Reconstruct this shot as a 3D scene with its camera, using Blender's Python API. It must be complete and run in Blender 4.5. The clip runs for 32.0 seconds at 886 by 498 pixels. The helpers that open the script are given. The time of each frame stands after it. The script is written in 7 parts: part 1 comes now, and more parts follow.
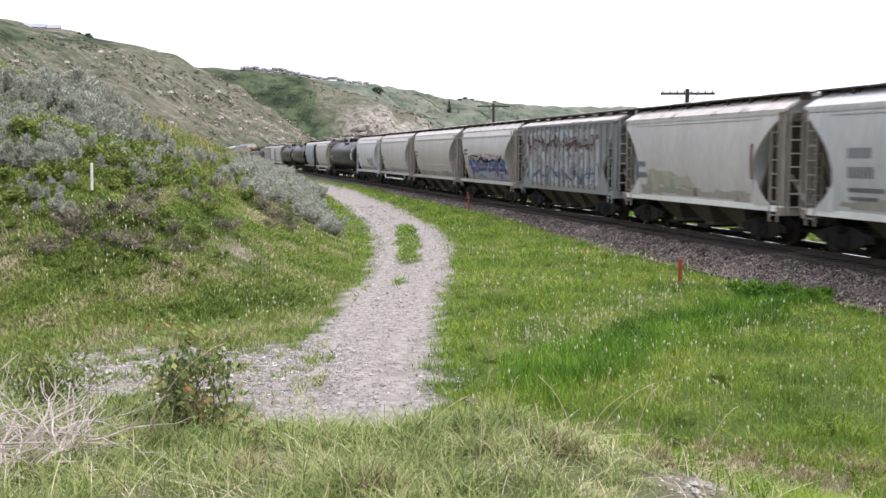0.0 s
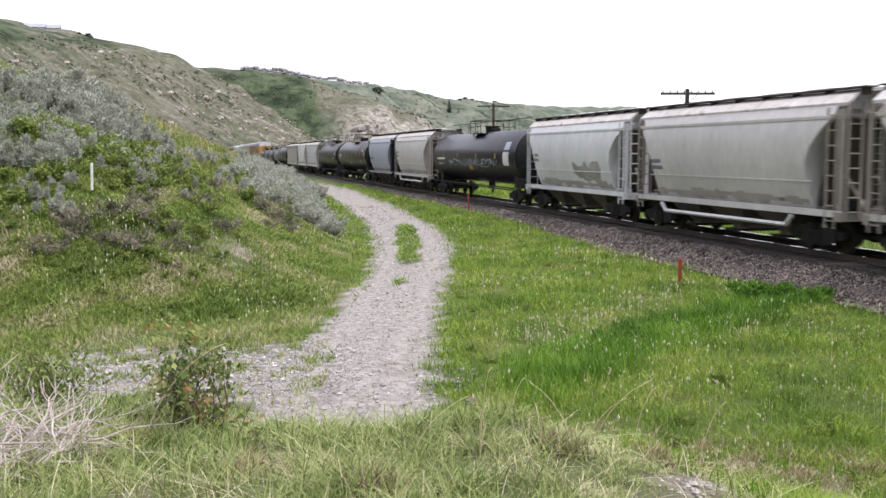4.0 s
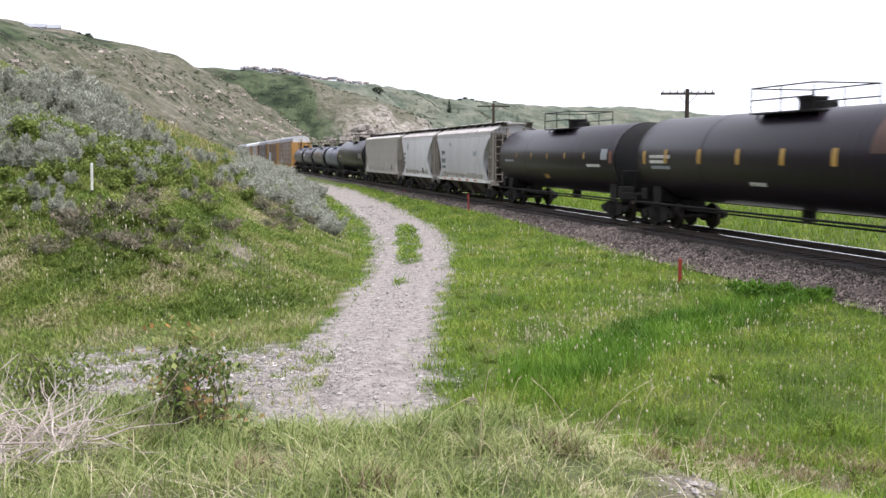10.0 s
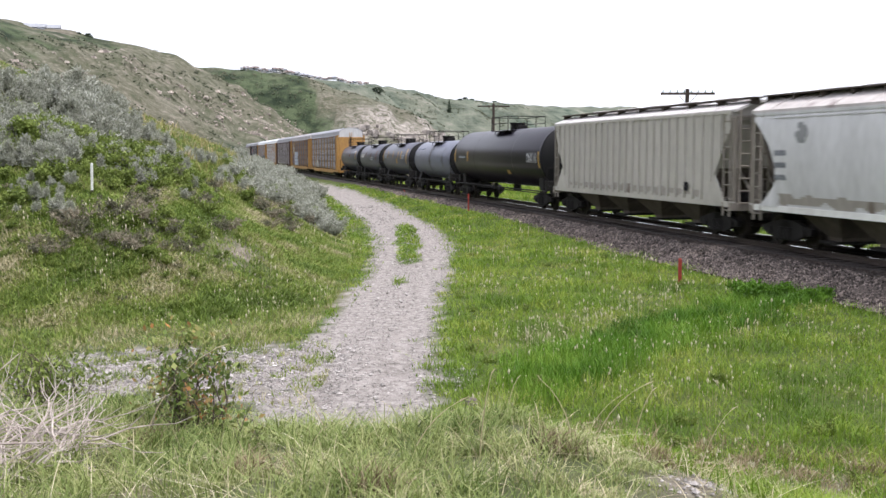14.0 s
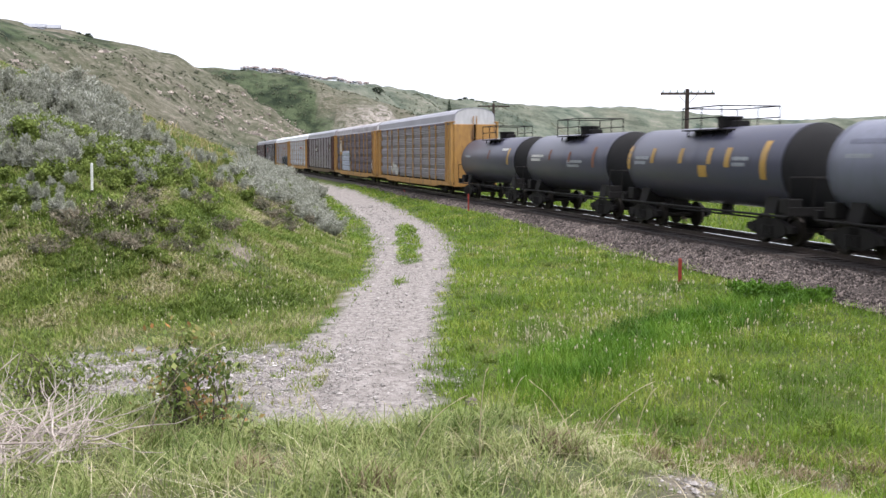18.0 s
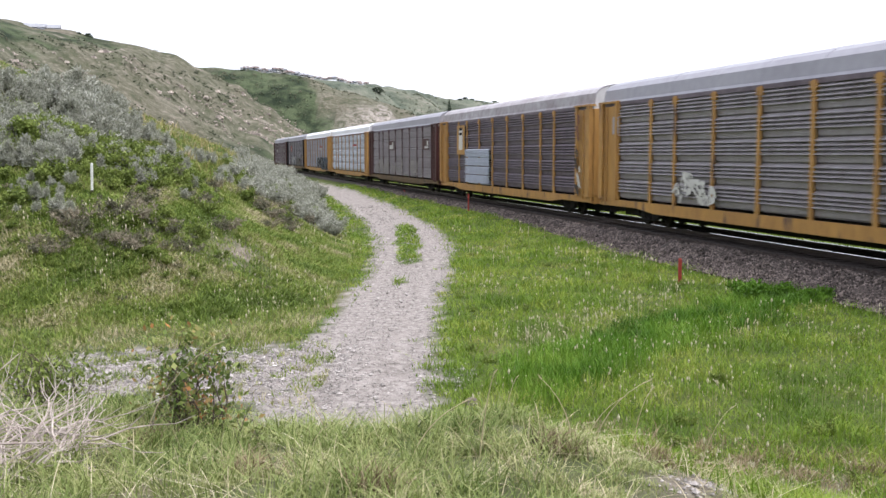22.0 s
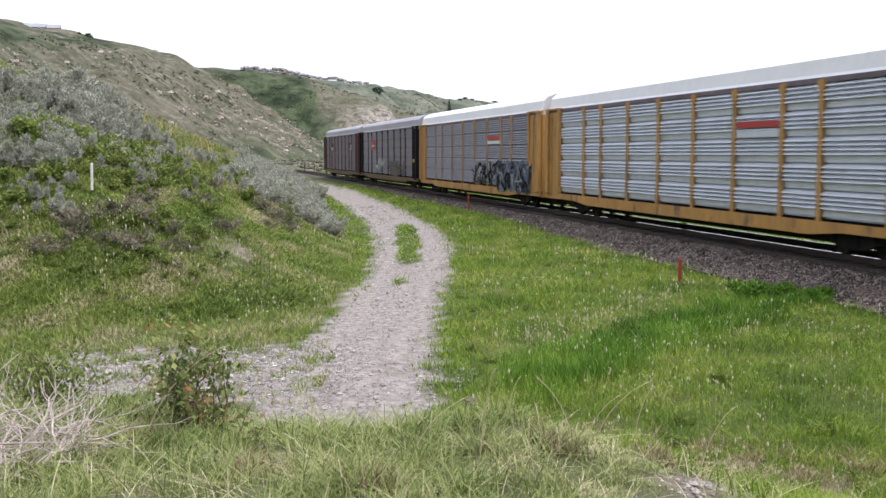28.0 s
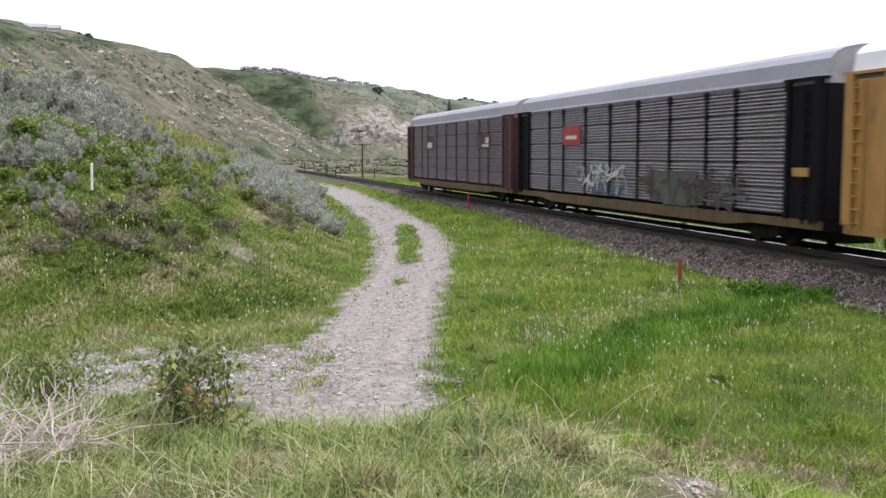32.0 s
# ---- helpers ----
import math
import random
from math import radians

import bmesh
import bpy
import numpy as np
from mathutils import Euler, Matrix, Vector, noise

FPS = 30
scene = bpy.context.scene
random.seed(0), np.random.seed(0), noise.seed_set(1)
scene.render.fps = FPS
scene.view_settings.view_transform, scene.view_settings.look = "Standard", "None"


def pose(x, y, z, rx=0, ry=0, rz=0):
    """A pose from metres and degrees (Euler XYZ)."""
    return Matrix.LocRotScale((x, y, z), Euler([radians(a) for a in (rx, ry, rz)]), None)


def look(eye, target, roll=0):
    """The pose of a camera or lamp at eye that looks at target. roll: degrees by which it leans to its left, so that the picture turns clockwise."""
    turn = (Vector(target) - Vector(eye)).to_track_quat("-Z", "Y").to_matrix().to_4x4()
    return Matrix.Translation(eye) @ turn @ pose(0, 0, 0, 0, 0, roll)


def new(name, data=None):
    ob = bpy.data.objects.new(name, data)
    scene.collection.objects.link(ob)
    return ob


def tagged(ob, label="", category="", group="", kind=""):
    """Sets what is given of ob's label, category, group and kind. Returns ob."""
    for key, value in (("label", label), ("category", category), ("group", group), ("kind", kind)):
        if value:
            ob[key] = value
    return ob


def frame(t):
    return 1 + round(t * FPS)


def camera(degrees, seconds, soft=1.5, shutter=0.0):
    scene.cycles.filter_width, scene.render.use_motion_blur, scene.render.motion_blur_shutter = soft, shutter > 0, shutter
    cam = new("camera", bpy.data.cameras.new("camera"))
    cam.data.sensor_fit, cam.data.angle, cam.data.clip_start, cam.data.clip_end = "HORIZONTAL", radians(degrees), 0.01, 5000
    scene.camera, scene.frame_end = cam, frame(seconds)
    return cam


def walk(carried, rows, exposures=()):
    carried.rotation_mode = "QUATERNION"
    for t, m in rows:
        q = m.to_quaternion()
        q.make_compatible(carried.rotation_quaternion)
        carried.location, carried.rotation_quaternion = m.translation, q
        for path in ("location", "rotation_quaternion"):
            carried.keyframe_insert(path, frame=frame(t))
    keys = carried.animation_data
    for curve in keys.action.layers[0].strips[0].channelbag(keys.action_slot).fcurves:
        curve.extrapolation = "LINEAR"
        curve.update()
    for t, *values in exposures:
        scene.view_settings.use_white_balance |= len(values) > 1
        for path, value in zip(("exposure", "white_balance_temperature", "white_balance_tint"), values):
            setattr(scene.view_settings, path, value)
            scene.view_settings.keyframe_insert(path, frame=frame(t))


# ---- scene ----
cam = camera(46.65, 32.0, soft=1.5, shutter=0.45)
EYE = 2.79
walk(cam, [(0.0, pose(0, 0, EYE, 90 - 5.288, 0, 0)), (32.0, pose(0, 0, EYE, 90 - 5.288, 0, 0))], exposures=[(0.0, 0.95, 6230, 15), (25.0, 0.93, 6230, 15), (28.0, 0.80, 6230, 15), (32.0, 0.80, 6230, 15)])

# ---- light: bright overcast sky, soft sun high on the railway's side ----
world = bpy.data.worlds.new("overcast_sky")
scene.world = world
world.use_nodes = True
wn, wl = world.node_tree.nodes, world.node_tree.links
sky = wn.new("ShaderNodeTexSky")
sky.sky_type, sky.sun_disc, sky.sun_elevation, sky.sun_rotation = "NISHITA", False, radians(70), radians(108)
veil = wn.new("ShaderNodeMixRGB")
veil.inputs[0].default_value = 0.93
veil.inputs[2].default_value = (9.6, 9.9, 10.4, 1)
wl.new(sky.outputs[0], veil.inputs[1])
wl.new(veil.outputs[0], wn["Background"].inputs["Color"])
wn["Background"].inputs["Strength"].default_value = 0.078
sun = new("sun", bpy.data.lights.new("sun", "SUN"))
sun.data.energy, sun.data.angle, sun.data.color = 2.7, radians(18), (1.0, 0.965, 0.9)
sun.matrix_world = look((9, -3, 26), (0, 0, 0))


# ---- materials ----
def mat(name, base, second=None, rough=0.7, metal=0.0, big=0.6, fine=9.0, amount=0.5, bump=0.15, spots=None, spot_at=0.62, streak=1.0, random_tint=0.0, spec=0.4):
    """Two scales of noise between two colours, optional stains, fine relief."""
    m = bpy.data.materials.new(name)
    m.use_nodes = True
    n, l = m.node_tree.nodes, m.node_tree.links
    b = n["Principled BSDF"]
    second = second or tuple(c * 0.72 for c in base)
    co = n.new("ShaderNodeTexCoord")
    mp = n.new("ShaderNodeMapping")
    mp.inputs["Scale"].default_value = (1, 1, streak)
    l.new(co.outputs["Object"], mp.inputs[0])
    a = n.new("ShaderNodeTexNoise")
    a.inputs["Scale"].default_value, a.inputs["Detail"].default_value = big, 4
    c = n.new("ShaderNodeTexNoise")
    c.inputs["Scale"].default_value, c.inputs["Detail"].default_value = fine, 5
    for t in (a, c):
        l.new(mp.outputs[0], t.inputs["Vector"])
    add = n.new("ShaderNodeMath")
    add.operation = "MULTIPLY_ADD"
    add.inputs[1].default_value = 0.6
    l.new(c.outputs["Fac"], add.inputs[0])
    half = n.new("ShaderNodeMath")
    half.operation = "MULTIPLY"
    half.inputs[1].default_value = 0.6
    l.new(a.outputs["Fac"], half.inputs[0])
    l.new(half.outputs[0], add.inputs[2])
    ramp = n.new("ShaderNodeValToRGB")
    ramp.color_ramp.elements[0].position, ramp.color_ramp.elements[1].position = 0.6 - 0.32 * amount - 0.02, 0.6 + 0.32 * amount + 0.02
    ramp.color_ramp.elements[0].color, ramp.color_ramp.elements[1].color = (*second, 1), (*base, 1)
    l.new(add.outputs[0], ramp.inputs[0])
    out = ramp.outputs[0]
    if spots:
        d = n.new("ShaderNodeTexNoise")
        d.inputs["Scale"].default_value, d.inputs["Detail"].default_value = fine * 0.37, 6
        l.new(mp.outputs[0], d.inputs["Vector"])
        r2 = n.new("ShaderNodeValToRGB")
        r2.color_ramp.elements[0].position, r2.color_ramp.elements[1].position = spot_at, spot_at + 0.1
        l.new(d.outputs["Fac"], r2.inputs[0])
        mx = n.new("ShaderNodeMixRGB")
        mx.inputs[2].default_value = (*spots, 1)
        l.new(r2.outputs[0], mx.inputs[0])
        l.new(out, mx.inputs[1])
        out = mx.outputs[0]
    if random_tint:
        oi = n.new("ShaderNodeNewGeometry")
        hs = n.new("ShaderNodeHueSaturation")
        mr = n.new("ShaderNodeMapRange")
        mr.inputs["To Min"].default_value, mr.inputs["To Max"].default_value = 1 - random_tint, 1 + random_tint
        l.new(oi.outputs["Random Per Island"], mr.inputs[0])
        l.new(mr.outputs[0], hs.inputs["Value"])
        l.new(out, hs.inputs["Color"])
        out = hs.outputs[0]
    l.new(out, b.inputs["Base Color"])
    b.inputs["Roughness"].default_value, b.inputs["Metallic"].default_value = rough, metal
    b.inputs["Specular IOR Level"].default_value = spec
    if bump:
        bp = n.new("ShaderNodeBump")
        bp.inputs["Strength"].default_value, bp.inputs["Distance"].default_value = bump, 0.02
        l.new(c.outputs["Fac"], bp.inputs["Height"])
        l.new(bp.outputs[0], b.inputs["Normal"])
    return m


# ---- mesh helpers ----
class MB:
    """Collects vertices and faces of one mesh."""

    def __init__(self):
        self.v, self.f = [], []

    def box(self, x0, x1, y0, y1, z0, z1):
        k = len(self.v)
        self.v += [(x0, y0, z0), (x1, y0, z0), (x1, y1, z0), (x0, y1, z0), (x0, y0, z1), (x1, y0, z1), (x1, y1, z1), (x0, y1, z1)]
        self.f += [(k, k + 3, k + 2, k + 1), (k + 4, k + 5, k + 6, k + 7), (k, k + 1, k + 5, k + 4), (k + 1, k + 2, k + 6, k + 5), (k + 2, k + 3, k + 7, k + 6), (k + 3, k, k + 4, k + 7)]
        return self

    def loft(self, rings, closed=True, caps=True):
        k, m = len(self.v), len(rings[0])
        for r in rings:
            self.v += [tuple(p) for p in r]
        for i in range(len(rings) - 1):
            for j in range(m if closed else m - 1):
                a, b = k + i * m + j, k + i * m + (j + 1) % m
                self.f.append((a, b, b + m, a + m))
        if caps and closed:
            self.f.append(tuple(range(k + m - 1, k - 1, -1)))
            self.f.append(tuple(range(k + (len(rings) - 1) * m, k + len(rings) * m)))
        return self

    def rod(self, p, q, r, n=6, r2=None):
        p, q = Vector(p), Vector(q)
        d = (q - p).normalized()
        u = d.orthogonal().normalized()
        w = d.cross(u)
        r2 = r if r2 is None else r2
        ring = lambda c, s: [c + s * (math.cos(2 * math.pi * i / n) * u + math.sin(2 * math.pi * i / n) * w) for i in range(n)]
        return self.loft([ring(p, r), ring(q, r2)])

    def path(self, pts, r, n=5):
        for p, q in zip(pts, pts[1:]):
            self.rod(p, q, r, n)
        return self

    def mesh(self, name, material, smooth=False):
        me = bpy.data.meshes.new(name)
        me.from_pydata([tuple(p) for p in self.v], [], self.f)
        me.materials.append(material)
        if smooth:
            me.shade_smooth()
            me.set_sharp_from_angle(angle=radians(38))
        else:
            me.shade_flat()
        return me


def part(name, mb, material, parent, label="", smooth=False, bevel=0.0):
    """One mesh object under a thing or under a part. mb: an MB, or a finished mesh to share."""
    me = mb if isinstance(mb, bpy.types.Mesh) else mb.mesh(name, material, smooth)
    ob = new(name, me)
    if parent is not None:
        ob.parent = parent
    if label:
        ob["label"] = label
    if bevel:
        bv = ob.modifiers.new("bevel", "BEVEL")
        bv.width, bv.segments, bv.limit_method = bevel, 2, "ANGLE"
    return ob


def quick_mesh(name, verts, faces, material, smooth=False):
    """A mesh from numpy arrays; faces all with the same number of corners."""
    verts, faces = np.asarray(verts, dtype=np.float32), np.asarray(faces, dtype=np.int32)
    me = bpy.data.meshes.new(name)
    k = faces.shape[1]
    me.vertices.add(len(verts))
    me.vertices.foreach_set("co", verts.ravel())
    me.loops.add(faces.size)
    me.loops.foreach_set("vertex_index", faces.ravel())
    me.polygons.add(len(faces))
    me.polygons.foreach_set("loop_start", np.arange(0, faces.size, k, dtype=np.int32))
    me.polygons.foreach_set("use_smooth", np.full(len(faces), smooth))
    me.materials.append(material)
    me.update()
    me.validate()
    return me


# ---- plan: the track is a straight line, u metres away along it, w metres to its left ----
TRACK = Vector((8.009, 45.0))
HEAD = -0.24285
AWAY = Vector((math.sin(HEAD), math.cos(HEAD)))
LEFT = Vector((-math.cos(HEAD), math.sin(HEAD)))
YAW = math.degrees(math.atan2(-AWAY.y, -AWAY.x))


def on_track(u, w=0.0):
    p = TRACK + AWAY * u + LEFT * w
    return p.x, p.y


def track_uw(x, y):
    dx, dy = x - TRACK.x, y - TRACK.y
    return dx * AWAY.x + dy * AWAY.y, dx * LEFT.x + dy * LEFT.y


def smooth01(t):
    t = np.clip(t, 0, 1)
    return t * t * (3 - 2 * t)


def line_distance(x, y, pts):
    """Signed distance to a polyline, positive to its left."""
    best, sign = np.full(x.shape, 1e9), np.zeros(x.shape)
    for (ax, ay), (bx, by) in zip(pts, pts[1:]):
        dx, dy = bx - ax, by - ay
        t = np.clip(((x - ax) * dx + (y - ay) * dy) / (dx * dx + dy * dy), 0, 1)
        ex, ey = x - ax - t * dx, y - ay - t * dy
        d = np.hypot(ex, ey)
        s = np.sign(dx * ey - dy * ex)
        sign = np.where(d < best, s, sign)
        best = np.minimum(best, d)
    return best * np.where(sign == 0, 1, sign)


def wave(x, y, size, seed):
    """Cheap smooth noise, about -1 to 1."""
    r = np.random.RandomState(seed)
    s = np.zeros(np.shape(x))
    for k in range(7):
        a, p = r.uniform(0, 6.283, 2)
        q = r.uniform(0.6, 1.7) * 6.283 / size
        s = s + np.sin(q * (x * np.cos(a) + y * np.sin(a)) + p)
    return s / 3.2


FLOOR = -0.85
ROAD = [(-1.6, 9), (-1.45, 14), (-1.45, 19), (-1.25, 24.5), (-1.03, 31), (-1.15, 40.5), (-2.2, 52), (-5.2, 71), (-9.0, 92), (-15.8, 118), (-24, 150), (-36, 200), (-60, 290)]
ROAD_HALF = [1.4, 1.38, 1.3, 1.18, 1.3, 1.55, 1.75, 1.55, 1.3, 1.2, 1.2, 1.2, 1.2]
BRANCH = [(-1.2, 16.6), (-4.5, 17.2), (-9, 17.0), (-16, 15.6), (-40, 8)]
HILL_FOOT = [(-60, 6), (-24, 16.5), (-12, 20.6), (-7, 21.3), (-4.2, 22.4), (-3.0, 26), (-2.9, 33), (-3.6, 41), (-5.0, 50), (-7.9, 70), (-11.2, 92), (-17.6, 118), (-28, 150), (-48, 195), (-90, 215), (-200, 220)]
SPUR_FOOT = [(-260, -300), (-240, 0), (-185, 260), (-165, 420), (-135, 540), (-60, 705), (-76, 765), (-170, 880), (-420, 960), (-900, 990)]
BLUFF_FOOT = [(-900, 1010), (-420, 985), (-150, 955), (-92, 962), (-30, 985), (22, 1060), (30, 1180), (-40, 1330), (-300, 1420)]
RIM_FOOT = [(-900, 1300), (-160, 1240), (-20, 1290), (105, 1540), (330, 1820), (700, 2150), (1500, 2250), (3500, 1500)]
CREST_X, CREST_Z = [-420, -302, -275, -244, -214, -196, -175, -150, -60], [108, 95, 88, 86, 85, 86, 82, 80, 80]


def road_distance(x, y):
    """Distance from the road's middle in half widths."""
    best = np.full(np.shape(x), 1e9)
    for (ax, ay), (bx, by), ra, rb in zip(ROAD, ROAD[1:], ROAD_HALF, ROAD_HALF[1:]):
        dx, dy = bx - ax, by - ay
        t = np.clip(((x - ax) * dx + (y - ay) * dy) / (dx * dx + dy * dy), 0, 1)
        best = np.minimum(best, np.hypot(x - ax - t * dx, y - ay - t * dy) / (ra + t * (rb - ra)))
    return best


def worn_path(x, y):
    """Bare stony path that runs down the bank towards the meadow."""
    return np.exp(-(line_distance(x, y, [(1.3, 5.7), (1.75, 6.9), (2.6, 8.6), (3.5, 10.2), (4.6, 11.0)]) / (0.36 + 0.12 * wave(x, y, 0.7, 64))) ** 2) * (1 - smooth01((x - 4.2) / 1.0)) * smooth01((y - 5.5) / 0.9)


def crown_strip(x, y):
    """How far the road's grassy crown covers a place."""
    mid = -1.55 - 0.34 * (y - 44) / 8 + 0.12 * wave(x, y, 3.1, 28)
    thick = np.exp(-((x - mid) / 0.38) ** 2) * smooth01((y - 33) / 2.5) * (1 - smooth01((y - 49) / 7))
    return thick * (0.85 + 0.35 * wave(x, y, 1.3, 29)) + 0.45 * np.exp(-((x + 1.2) / 0.3) ** 2 - ((y - 29) / 1.3) ** 2) * (0.6 + 0.5 * wave(x, y, 0.7, 30))


def valley_side(x, y):
    """How far inside the feet of the dry spur, the bluff and the far rim a place lies."""
    return line_distance(x, y, SPUR_FOOT), line_distance(x, y, BLUFF_FOOT), line_distance(x, y, RIM_FOOT)


def slope_rise(v, height, steep):
    """A straight slope of the given steepness that rounds off at its height."""
    q = np.maximum(v, 0) * steep / height
    return height * q / (1 + q ** 6) ** (1 / 6)


def ground_z(x, y):
    x, y = np.asarray(x, dtype=float), np.asarray(y, dtype=float)
    far = np.hypot(x, y)
    u, w = track_uw(x, y)
    z = FLOOR + 0.05 * wave(x, y, 9, 1) * smooth01((np.abs(w) - 4) / 3)
    z = z + 0.22 * smooth01((w + 12) / -30) * wave(x, y, 60, 2)
    road = road_distance(x, y)
    # the near hill left of the road
    d = line_distance(x, y, HILL_FOOT)
    crest = np.interp(y, [10, 30, 37, 45, 58, 80, 120, 200], [12.5, 12.0, 11.6, 11.2, 10.2, 6.6, 4.0, 3.0]) + 0.3 * wave(x, y, 23, 5)
    rise = (0.68 + 0.1 * smooth01((y - 36) / 10) * (1 - smooth01((y - 70) / 40))) * np.maximum(d, 0)
    hill = crest * (1 - np.exp(-(rise / crest) ** 1.25))
    hill = hill * (1 + 0.07 * wave(x, y, 6, 7)) + 0.05 * np.maximum(d - 14, 0) * smooth01((240 - y) / 60)
    z = z + np.where(d > 0, hill, 0)
    # the bank that the camera stands on
    q = y + 0.06 * x + 0.35 * wave(x, y, 5, 9)
    top = 1.45 - 0.09 * np.maximum(q, -4) - 0.02 * np.maximum(-x - 0.5, 0) - 0.25 * np.maximum(x - 0.5, 0) * smooth01((q - 1) / 4) + 0.05 * wave(x, y, 2.3, 11)
    edge = 7.1 - 0.10 * np.maximum(x, 0)
    down = smooth01((q - edge) / 5.6)
    bank = np.maximum(top, FLOOR) * (1 - down) + FLOOR * down
    z = np.where(q < edge + 5.6, np.maximum(z, bank), z)
    # valley sides and the far plateau
    # (each a straight talus slope under a rounded brow)
    big, small = 9 * wave(x, y, 120, 13) * smooth01(far / 500), 3 * wave(x, y, 34, 14) * smooth01(far / 300)
    gully = 6 * np.abs(wave(x, y, 55, 16)) + 3 * np.abs(wave(x, y, 24, 17))
    rough = 1 + 0.03 * wave(x, y, 60, 15)
    v = valley_side(x, y)[0] + 0.4 * big + 0.7 * small
    s = 0.346 * x + 0.938 * y + 0.12 * wave(x, y, 90, 35) * 10
    v = v - (0.35 * gully + 4.5 * np.abs(wave(s, 0.12 * x, 44, 38)) + 2.0 * np.abs(wave(s, 0.1 * x, 17, 39))) * smooth01((v - 5) / 30) * smooth01(far / 400)
    spur = slope_rise(v, np.interp(x, CREST_X, CREST_Z), 0.66) * rough
    v = valley_side(x, y)[1] + 0.5 * big + small
    v = v - gully * smooth01((v - 5) / 30)
    cliff = np.exp(-(((x + 50) / 56) ** 2 + ((y - 985) / 75) ** 2))
    bluff = slope_rise(v, np.interp(x, [-420, -300, -230, -176, -146, -114, -60], [108, 101, 97, 90, 85, 72, 60]), 0.85) * rough + cliff * 6 * smooth01((v - 6) / 6) * (1 - smooth01((v - 50) / 50))
    v = valley_side(x, y)[2] + big + small
    rim = slope_rise(v - 0.4 * gully * smooth01((v - 5) / 30), np.interp(x, [-200, -90, -40, 20, 60, 160, 240, 380, 530, 715, 790, 890, 1030], [108, 108, 105, 95, 94, 95, 94, 100, 97, 82, 80, 84, 92]), 0.7) * rough
    z = z + np.maximum(np.maximum(spur, bluff), rim)
    # cutting for the track
    flat = smooth01((np.abs(w) - 3.1) / 1.6)
    keep = (u > -70) & (u < 520)
    z = np.where(keep, z * flat + (FLOOR - 0.02) * (1 - flat), z)
    # the verge climbs against the ballast farther along
    verge = smooth01((u + 14) / 30) * (1 - smooth01((w - 2.9) / 3.6)) * smooth01((w - 1.7) / 0.5) * keep
    z = z + (0.36 + 0.2 * smooth01((u - 30) / 40) + 0.04 * wave(x, y, 2.1, 18)) * verge
    # worn wheel tracks
    z = z - 0.05 * np.exp(-((np.abs(road) - 0.55) / 0.22) ** 2) * (far < 130)
    return z


def spread(lo, hi, fine, grow, start):
    """Coordinates from lo to hi, close together around start."""
    up, s = [start], fine
    while up[-1] < hi:
        up.append(up[-1] + s)
        s *= grow
    dn, s = [start], fine
    while dn[-1] > lo:
        dn.append(dn[-1] - s)
        s *= grow
    return np.array(dn[::-1] + up[1:])




